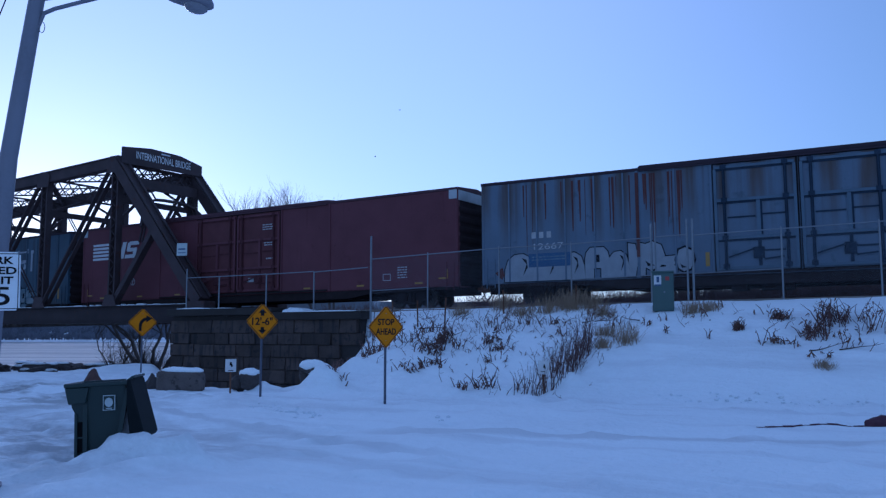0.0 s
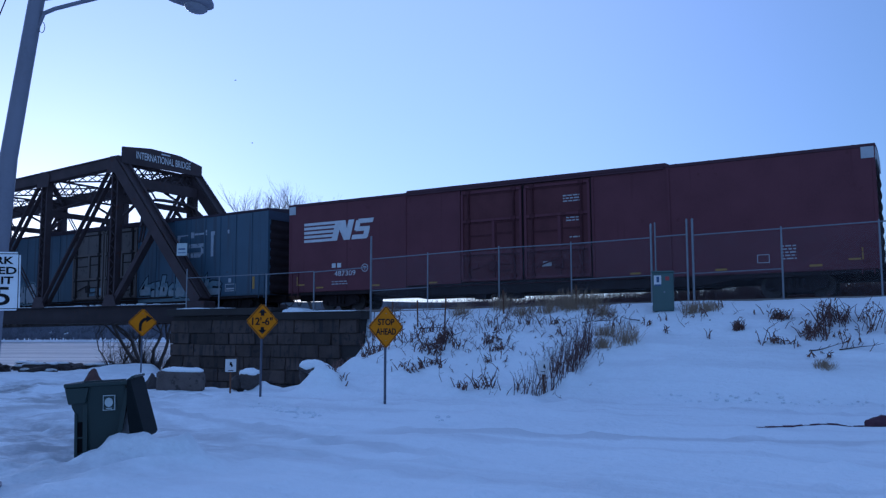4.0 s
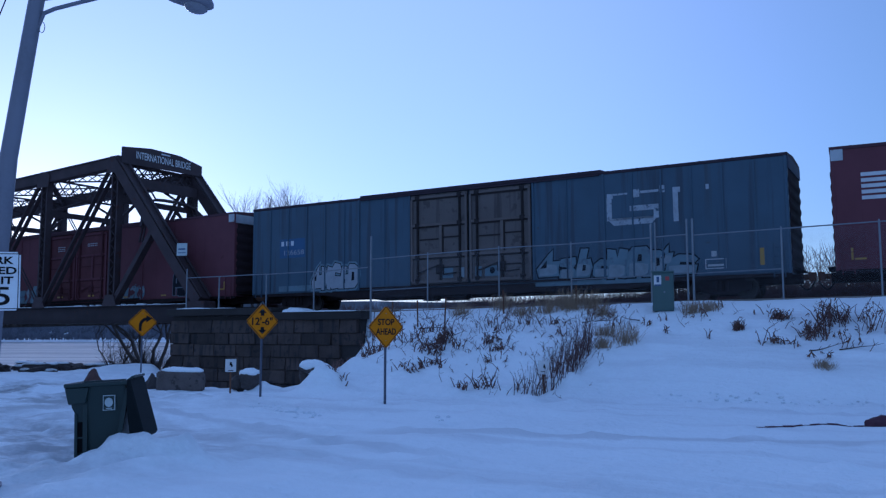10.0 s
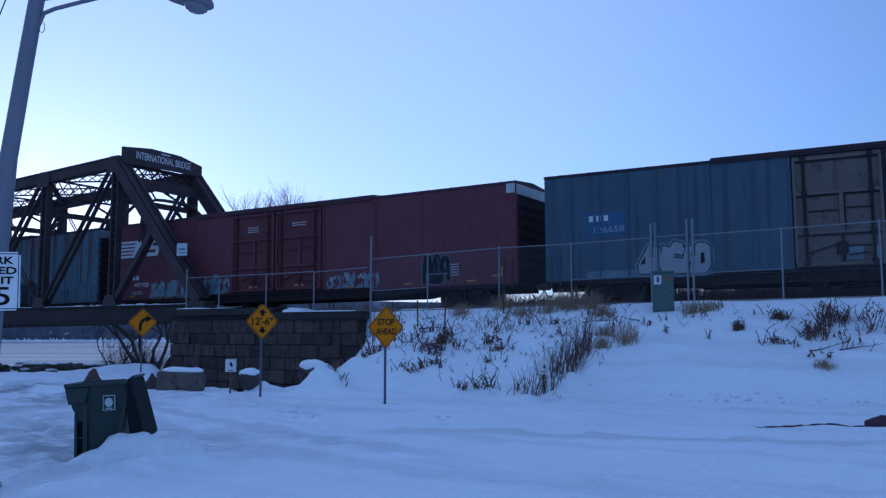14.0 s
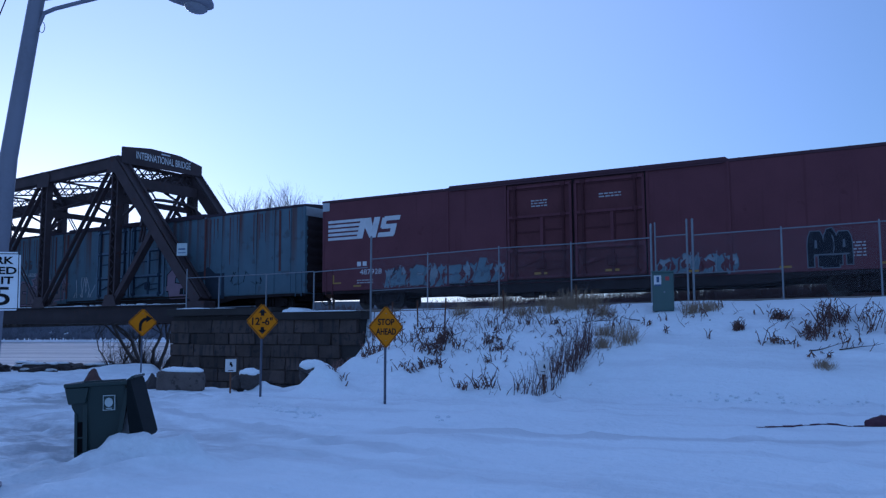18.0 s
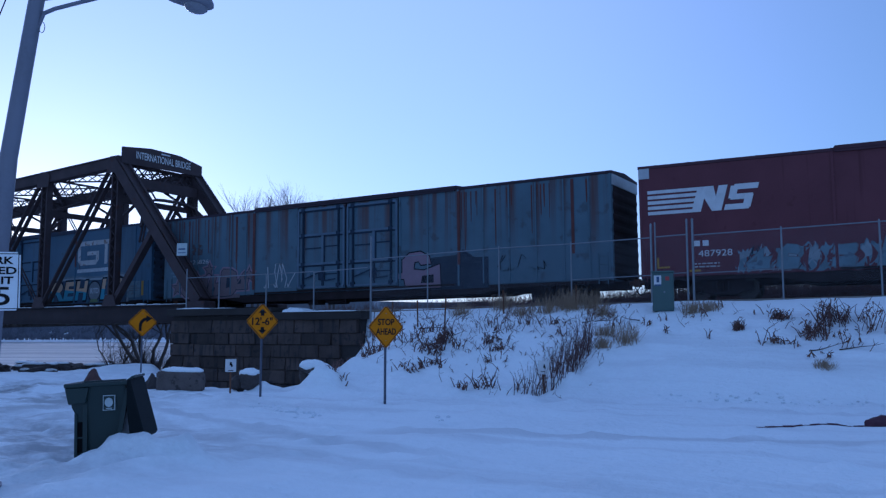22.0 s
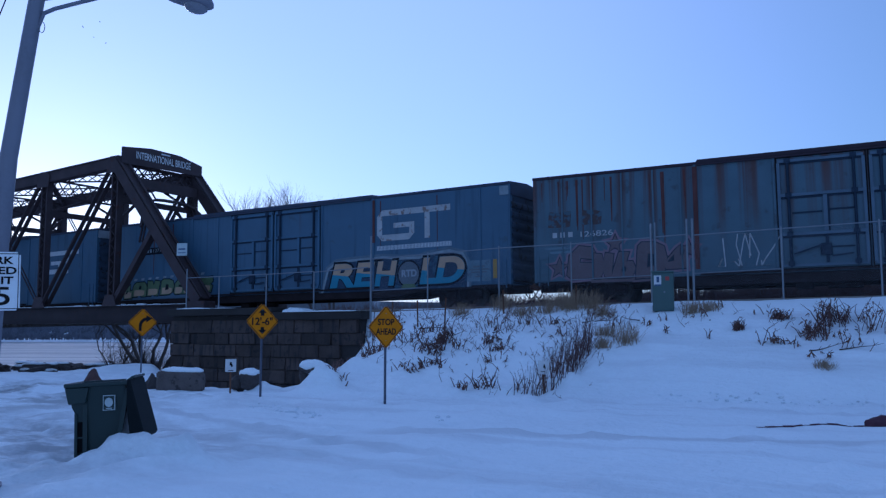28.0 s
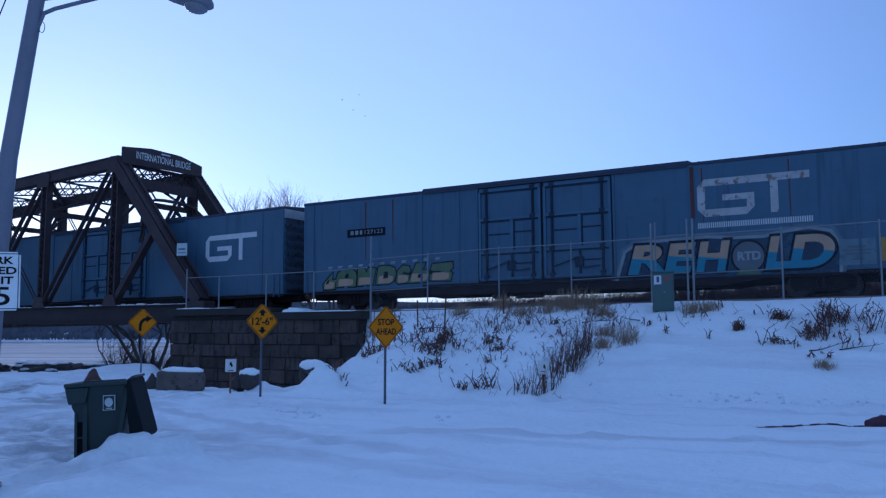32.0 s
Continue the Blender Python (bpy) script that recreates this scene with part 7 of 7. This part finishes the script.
# ---- dry plants on the bank ----
def shrub(x, y, n, h, wide, seed, label, lean=0.35, material=None, name="dry_shrub", hang=True, bend=0.5):
    rng = random.Random(seed)
    sh = thing(name, pose(x, y, 0), label, "shrub", "dry plants on the bank")
    bm = bmesh.new()
    tips = bmesh.new()
    for _ in range(n):
        a, r = rng.uniform(0, 6.28), wide * math.sqrt(rng.random())
        px, py = math.cos(a) * r, math.sin(a) * r * 0.6
        p = Vector((px, py, snow_z(x + px, y + py) - 0.05))
        d = Vector((rng.uniform(-1, 1) * lean, rng.uniform(-1, 1) * lean, 1)).normalized()
        l = h * rng.uniform(0.45, 1.0)
        q = p + d * l * 0.6
        d2 = (d + Vector((rng.uniform(-1, 1), rng.uniform(-1, 1), rng.uniform(-0.6, 0.3))) * bend).normalized()
        e = q + d2 * l * 0.4
        r0 = 0.013 + 0.008 * rng.random()
        rod(bm, p, q, r0, r0 * 0.8, 4)
        rod(bm, q, e, r0 * 0.8, r0 * 0.4, 4)
        if hang and rng.random() < 0.6:
            for _ in range(3):
                t = p.lerp(e, rng.uniform(0.3, 1))
                s = Vector((rng.uniform(-1, 1), rng.uniform(-1, 1), rng.uniform(-1.2, 0.4))) * 0.12
                u = s.cross(Vector((0.3, 0.4, 0.8))).normalized() * 0.03
                tips.faces.new([tips.verts.new(c) for c in (t - u, t + u, t + s + u * 0.5, t + s - u * 0.3)])
    tagged(part("stalk", bm, material or TWIG, sh), kind="stuff")
    if len(tips.faces):
        tagged(part("dead_leaf", tips, material or LEAF_DEAD, sh), kind="stuff")
    else:
        tips.free()


LEAF_DEAD = shade("dead_leaf", (0.17, 0.095, 0.072), 0.9, 0, 0.3, 6, 40)


def grass_tuft(x, y, h, wide, seed):
    rng = random.Random(seed)
    g = thing("grass_tuft", pose(x, y, 0), "tuft of pale dead grass in the snow", "grass", "dead grass tufts")
    bm = bmesh.new()
    for _ in range(150):
        a, r = rng.uniform(0, 6.28), wide * rng.random()
        px, py = math.cos(a) * r, math.sin(a) * r * 0.6
        p = Vector((px, py, snow_z(x + px, y + py) - 0.03))
        d = Vector((rng.gauss(0.15, 0.5), rng.gauss(0, 0.45), 1)).normalized()
        q = p + d * h * rng.uniform(0.5, 1)
        e = q + (d + Vector((0.8, 0, -0.4))).normalized() * h * 0.25
        s = Vector((0.0045, 0.003, 0))
        v = [bm.verts.new(c) for c in (p - s, p + s, q + s * 0.8, q - s * 0.8, e)]
        bm.faces.new(v[:4])
        bm.faces.new((v[3], v[2], v[4]))
    tagged(part("dead_grass", bm, STRAW, g), kind="stuff")


def stalk_stand(edge, n, deep, label):
    """A dense stand of tall bare stalks behind a curved front edge."""
    rng = random.Random(31)
    st = thing("stalk_stand", pose(0, 0, 0), label, "shrub", "dry plants on the bank")
    bm, twigs = bmesh.new(), bmesh.new()
    for _ in range(n):
        f = rng.betavariate(2.1, 1.5) * (len(edge) - 1.001)
        i = int(f)
        x = edge[i][0] + (edge[i + 1][0] - edge[i][0]) * (f - i)
        y = edge[i][1] + (edge[i + 1][1] - edge[i][1]) * (f - i)
        g = f / (len(edge) - 1)
        o = rng.random() ** 1.3 * deep * (0.35 + math.sin(math.pi * min(1, g * 0.8 + 0.1)))
        x, y = x - 0.82 * o, y + 0.45 * o
        p = Vector((x, y, snow_z(x, y) - 0.06))
        l = (0.30 + 0.85 * math.sin(math.pi * min(1, g * 0.70))) * rng.uniform(0.55, 1.12)
        d = Vector((rng.gauss(0.10, 0.22), rng.gauss(0, 0.22), 1)).normalized()
        r = rng.uniform(0.009, 0.015)
        for k in range(4):
            q = p + d * l / 4
            rod(bm, p, q, r * (1 - 0.17 * k), r * (0.83 - 0.17 * k), 4)
            if k and rng.random() < 0.3:
                e = q + Vector((rng.uniform(-1, 1), rng.uniform(-1, 1), rng.uniform(-0.2, 1))).normalized() * rng.uniform(0.06, 0.2)
                rod(twigs, q, e, r * 0.5, r * 0.3, 3)
            p = q
            d = (d + Vector((rng.gauss(0.02, 0.13), rng.gauss(0, 0.13), rng.uniform(-0.1, 0.1)))).normalized()
    tagged(part("stalk", bm, TWIG, st), kind="stuff")
    tagged(part("twig", twigs, TWIG, st), kind="stuff")


stalk_stand(((-11.35, 21.95), (-10.6, 22.3), (-10.1, 22.79), (-9.85, 23.45), (-9.75, 24.38), (-9.7, 25.2), (-9.75, 26.0), (-9.95, 26.6)), 210, 0.62, "dense stand of tall bare brown stalks in snow")
for i, (x, y, n, h, w) in enumerate(((-12.3, 21.9, 9, 0.5, 0.22), (-11.75, 22.4, 16, 0.75, 0.28), (-12.4, 24.5, 7, 0.45, 0.35), (-13.1, 25.7, 11, 0.55, 0.5), (-14.4, 25.0, 19, 0.6, 0.6), (-14.9, 24.3, 14, 0.5, 0.55), (-14.2, 23.4, 14, 0.5, 0.5), (-14.8, 22.7, 9, 0.35, 0.5),
                                    (-17.0, 24.3, 19, 0.9, 0.6), (-16.4, 25.4, 14, 0.7, 0.6), (-16.1, 21.1, 9, 0.4, 0.45), (-15.6, 26.4, 12, 0.7, 0.7), (-13.9, 27.2, 11, 0.6, 0.6), (-12.5, 27.6, 9, 0.6, 0.5), (-18.9, 25.4, 15, 0.9, 0.5), (-19.4, 26.6, 16, 0.9, 0.6), (-18.2, 26.0, 14, 0.8, 0.6), (-17.6, 23.0, 10, 0.5, 0.5), (-19.0, 28.0, 14, 0.8, 0.6))):
    shrub(x, y, n, h, w, 430 + i, "clump of bent brown weed stalks in snow", 0.6, bend=0.8)
for i, (x, y, n, h, w) in enumerate(((-10.6, 28.7, 9, 0.5, 0.7), (-9.6, 28.0, 6, 0.5, 0.4), (-7.8, 27.7, 4, 0.4, 0.2), (-6.45, 27.4, 3, 0.5, 0.12), (-5.55, 28.0, 16, 0.45, 0.18), (-4.55, 27.3, 3, 0.9, 0.2), (-4.4, 28.8, 16, 0.5, 0.3), (-3.9, 27.2, 6, 0.45, 0.25), (-3.3, 27.7, 21, 0.7, 0.45),
                                    (-2.85, 28.6, 27, 1.0, 0.5), (-2.4, 28.9, 15, 0.8, 0.4), (-3.1, 26.6, 6, 0.35, 0.35), (-2.2, 27.2, 6, 0.6, 0.5), (-1.7, 28.2, 9, 0.8, 0.6), (-7.0, 28.9, 5, 0.5, 0.5), (-5.0, 29.4, 4, 0.5, 0.5))):
    shrub(x, y, n, h, w, 460 + i, "scattered broken brown stalks poking from snow", 0.6, bend=1.0)
for i, (x, y, n, h, w) in enumerate(((-15.04, 25.96, 34, 0.5, 0.28), (-14.95, 25.5, 40, 0.45, 0.26), (-14.9, 25.1, 40, 0.42, 0.26), (-14.8, 24.7, 36, 0.38, 0.28), (-14.7, 24.3, 30, 0.4, 0.3), (-14.5, 23.5, 22, 0.4, 0.4), (-14.55, 23.0, 18, 0.3, 0.4), (-13.4, 25.7, 18, 0.55, 0.25), (-12.8, 25.2, 34, 0.35, 0.35), (-20.1, 28.7, 30, 0.9, 0.5), (-18.6, 27.5, 26, 0.8, 0.5), (-17.3, 24.6, 18, 0.45, 0.5), (-12.1, 27.9, 20, 0.5, 0.4), (-11.2, 26.8, 12, 0.5, 0.3))):
    shrub(x, y, round(n * 0.55), h, w, 480 + i, "matted heap of brown weeds and dead leaves in snow", 0.9, bend=1.2)
for i, (x, y, n, h, w) in enumerate(((-3.3, 28.2, 34, 0.55, 0.4), (-3.1, 29.0, 30, 0.9, 0.3), (-3.55, 27.7, 22, 0.4, 0.3), (-4.4, 28.9, 34, 0.42, 0.2), (-5.62, 28.05, 40, 0.5, 0.13), (-4.33, 27.25, 14, 0.3, 0.14), (-4.75, 27.1, 3, 1.0, 0.1), (-2.74, 27.7, 8, 0.45, 0.4), (-1.75, 28.4, 9, 1.5, 0.25), (-6.5, 29.9, 6, 0.6, 0.15), (-8.0, 28.5, 5, 0.4, 0.2), (-8.9, 28.0, 8, 0.5, 0.4))):
    shrub(x, y, round(n * 0.6), h, w, 560 + i, "broken reddish-brown weed clump standing in snow", 0.45, bend=0.9)
for i, (x, y, h, w) in enumerate(((-14.6, 29.4, 0.65, 0.5), (-12.6, 29.2, 0.75, 0.6), (-11.6, 29.2, 0.8, 0.5), (-10.4, 28.9, 0.45, 0.5), (-8.9, 26.9, 0.7, 0.45), (-7.35, 29.3, 0.5, 0.4), (-16.0, 28.6, 0.5, 0.5), (-2.9, 25.9, 0.25, 0.3), (-13.4, 28.6, 0.5, 0.6), (-6.9, 29.6, 0.4, 0.4), (-9.5, 26.3, 0.4, 0.3), (-9.7, 27.2, 0.4, 0.4), (-12.0, 29.5, 0.8, 0.5), (-11.0, 29.5, 0.75, 0.5))):
    grass_tuft(x, y, h, w, 500 + i)


def weed_scatter():
    """Single weed stems over the bank, past counting."""
    rng = random.Random(88)
    bm = bmesh.new()
    n = 0
    while n < 620:
        x, y = rng.uniform(-18.5, -0.5), rng.uniform(21.5, 31.0)
        d = front(x, y)
        if not 2.8 < d < 11.5 or rng.random() > (0.25 + 0.75 * ease(-x, 8.5, 11.0)) * (1.0 if d < 9 else 0.4) or (x > -9 and d > 6.2) or noise.noise((x * 0.6, y * 0.6, 30)) < -0.12:
            continue
        n += 1
        p = Vector((x, y, snow_z(x, y) - 0.04))
        l = rng.uniform(0.12, 0.55)
        dr = Vector((rng.uniform(-1, 1), rng.uniform(-1, 1), rng.uniform(0.3, 1.6))).normalized()
        q = p + dr * l * 0.6
        e = q + (dr + Vector((rng.uniform(-1, 1), rng.uniform(-1, 1), rng.uniform(-1, 0.3))) * 0.6).normalized() * l * 0.5
        r = rng.uniform(0.006, 0.014)
        rod(bm, p, q, r, r * 0.8, 3)
        rod(bm, q, e, r * 0.8, r * 0.4, 3)
        for _ in range(2):
            t = p.lerp(e, rng.uniform(0.3, 0.9))
            rod(bm, t, t + Vector((rng.uniform(-1, 1), rng.uniform(-1, 1), rng.uniform(-0.5, 1))) * 0.14, r * 0.6, r * 0.3, 3)
    tagged(part("weed_stems", bm, TWIG), "sparse brown weed stems poking from the bank", "weeds", kind="stuff")


weed_scatter()


def fallen_branch(x, y, length, turn, seed):
    rng = random.Random(seed)
    fb = thing("fallen_branch", pose(x, y, snow_z(x, y) + 0.03, 0, 0, turn), "dark fallen branch lying on the snow", "branch", "fallen branches")
    bm = bmesh.new()
    p = Vector((0, 0, 0))
    d = Vector((1, 0, 0.12))
    for i in range(4):
        q = p + d.normalized() * length / 4
        rod(bm, p, q, 0.022 * (1 - i * 0.2), 0.022 * (0.8 - i * 0.2), 5)
        if i:
            rod(bm, p, p + Vector((0.3, rng.uniform(-0.4, 0.4), rng.uniform(0.1, 0.5))) * length * 0.3, 0.011, 0.004, 4)
        p = q
        d += Vector((0, rng.uniform(-0.4, 0.4), rng.uniform(-0.12, 0.2)))
    part("wood", bm, BARK, fb)


for i, (x, y, l, t) in enumerate(((-10.9, 28.2, 1.5, 12), (-12.9, 25.9, 1.0, 150), (-15.2, 25.6, 1.1, 30), (-16.6, 26.5, 1.3, 25), (-13.6, 26.6, 0.9, 60), (-4.7, 27.2, 0.9, 70), (-3.4, 26.9, 1.0, 10), (-2.6, 27.0, 1.2, 25), (-2.2, 28.2, 1.6, 130), (-8.9, 28.4, 0.7, 170), (-15.9, 23.6, 0.8, 40), (-6.6, 28.6, 0.6, 100))):
    fallen_branch(x, y, l, t, 700 + i)


# ---- exposed kerb and bundle by the street ----
MAROON = shade("dark_maroon_cloth", (0.055, 0.018, 0.032), 0.8, 0, 0.3, 3, 30)
bm = bmesh.new()
for i in range(12):
    x = -3.0 + i * 0.135
    y = 16.33 + i * 0.128
    k = (0.4, 1.0, 0.7, 1.2, 0.9)[i % 5]
    beam(bm, (x, y, snow_z(x, y) + 0.004), (x + 0.14, y + 0.13, snow_z(x + 0.14, y + 0.13) + 0.004), 0.05 * k, 0.035 * k)
tagged(part("kerb_edge", bm, MAROON), "dark strip of bare kerb showing through snow", "kerb", kind="structure")
bd = thing("cloth_bundle", pose(-1.02, 18.0, snow_z(-1.02, 18.0) + 0.02, 0, 0, 35), "dark maroon bundle half buried by the kerb", "bundle")
bm = bmesh.new()
bmesh.ops.create_icosphere(bm, subdivisions=3, radius=1)
for v in bm.verts:
    v.co = Vector((v.co.x * 0.36, v.co.y * 0.2, max(-0.3, v.co.z) * 0.17)) * (1 + 0.35 * noise.noise(v.co * 2.2))
part("cloth", bm, MAROON, bd, smooth=True)
w = thing("overhead_wire", pose(0, 0, 0), "thin dark overhead wire beside the lamp pole", "wire")
part("strand", rod(bmesh.new(), (-7.41, 4.59, 4.99), (-7.64, 4.52, 4.41), 0.006, n=5), RUBBER, w)


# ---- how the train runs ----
RUN = (-4.03, 4.6, 13.09, 21.7, 30.17, 38.76, 47.19, 55.66, 63.99, 72.33, 80.51, 88.62, 96.55, 104.31, 111.92, 119.67, 127.25)


def run(t):
    """How far along the line the train's first car stands at t seconds: a smooth curve through a place every two seconds."""
    q = t / 2
    i = min(15, max(0, math.floor(q)))
    w = q - i

    def g(j):
        return RUN[j] if 0 <= j <= 16 else (2 * RUN[0] - RUN[1] if j < 0 else 2 * RUN[16] - RUN[15])

    a, b, c, d = g(i - 1), g(i), g(i + 1), g(i + 2)
    return b + 0.5 * w * (c - a + w * (2 * a - 5 * b + 4 * c - d + w * (3 * (b - c) + d - a)))


def car_pose(t, k):
    s = run(t) - CAR_AT[k]
    p, q = line_at(s - 9.8, 1.5)[0], line_at(s + 9.8, 1.5)[0]
    c = (p + q) / 2
    return Matrix.Translation((c.x, c.y, BODY_Z + GRADE * (s - LINE_X))) @ Matrix.Rotation(math.atan2(q.y - p.y, q.x - p.x), 4, "Z") @ Matrix.Rotation(-GRADE, 4, "Y")


def gull(label):
    g = thing("gull", pose(0, 0, 0), label, "bird", "gulls in the sky")
    bm = bmesh.new()
    bmesh.ops.create_icosphere(bm, subdivisions=2, radius=1)
    for v in bm.verts:
        v.co = Vector((v.co.x * 0.30, v.co.y * 0.09 * (1 - 0.3 * abs(v.co.x)), v.co.z * 0.085))
    part("body", bm, GULL_GREY, g, smooth=True)
    for s in (-1, 1):
        bm = bmesh.new()
        slab(bm, [(-0.12, 0), (0.12, 0), (0.16, 0.35 * s), (-0.06, 0.68 * s), (-0.02, 0.3 * s)], -0.012, 0.012)
        for v in bm.verts:
            v.co = Vector((v.co.x, v.co.z, v.co.y + 0.32 * abs(v.co.z) * (1.1 - abs(v.co.z))))
        part("wing", bm, GULL_GREY, g)
    return g


GULL_GREY = shade("gull_feathers", (0.16, 0.16, 0.17), 0.8, 0, 0.2, 5, 40, 0.05)
# each gull: a time, its bearing and rise as slopes across the view then, its distance, and its wing's bank
GULLS = [(gull("small grey gull gliding across the winter sky"), *g) for g in ((0.0, -0.051, 0.164, 230, 20), (0.0, -0.080, 0.109, 270, -15), (2.0, -0.398, 0.242, 230, 25), (2.0, -0.378, 0.168, 250, -20), (28.0, -0.412, 0.250, 300, 20), (28.0, -0.425, 0.262, 310, -20), (28.0, -0.398, 0.243, 295, 30), (28.0, -0.405, 0.268, 305, 10))]


def gull_pose(t, t0, across, up, dist, bank):
    f = Vector((math.sin(YAW) * math.cos(PITCH), math.cos(YAW) * math.cos(PITCH), math.sin(PITCH)))
    r = Vector((math.cos(YAW), -math.sin(YAW), 0))
    u = r.cross(f)
    a, b = across + 0.0765 * (t - t0), max(0.03, up - 0.0215 * (t - t0))
    p = Vector((0, 0, EYE)) + (f + r * a + u * b) * dist
    return Matrix.Translation(p) @ Matrix.Rotation(-YAW, 4, "Z") @ Matrix.Rotation(radians(bank), 4, "X")


def motions():
    turns = [(i / 10, pose(0, 0, 0, 0, math.degrees((run(i / 10) - run(0)) / 0.42), 0)) for i in range(321)]
    for k, car in enumerate(CARS):
        walk(car, [(t, car_pose(t, k)) for t in range(33)])
        for ob in car.children_recursive:
            if ob.name.startswith("wheelset"):
                at = Matrix.Translation(ob.location)
                walk(ob, [(t, at @ m) for t, m in turns])

    for g, t0, across, up, dist, bank in GULLS:
        walk(g, [(t, gull_pose(t, t0, across, up, dist, bank + 12 * math.sin(t * 2.3 + dist))) for t in range(33)])


motions()
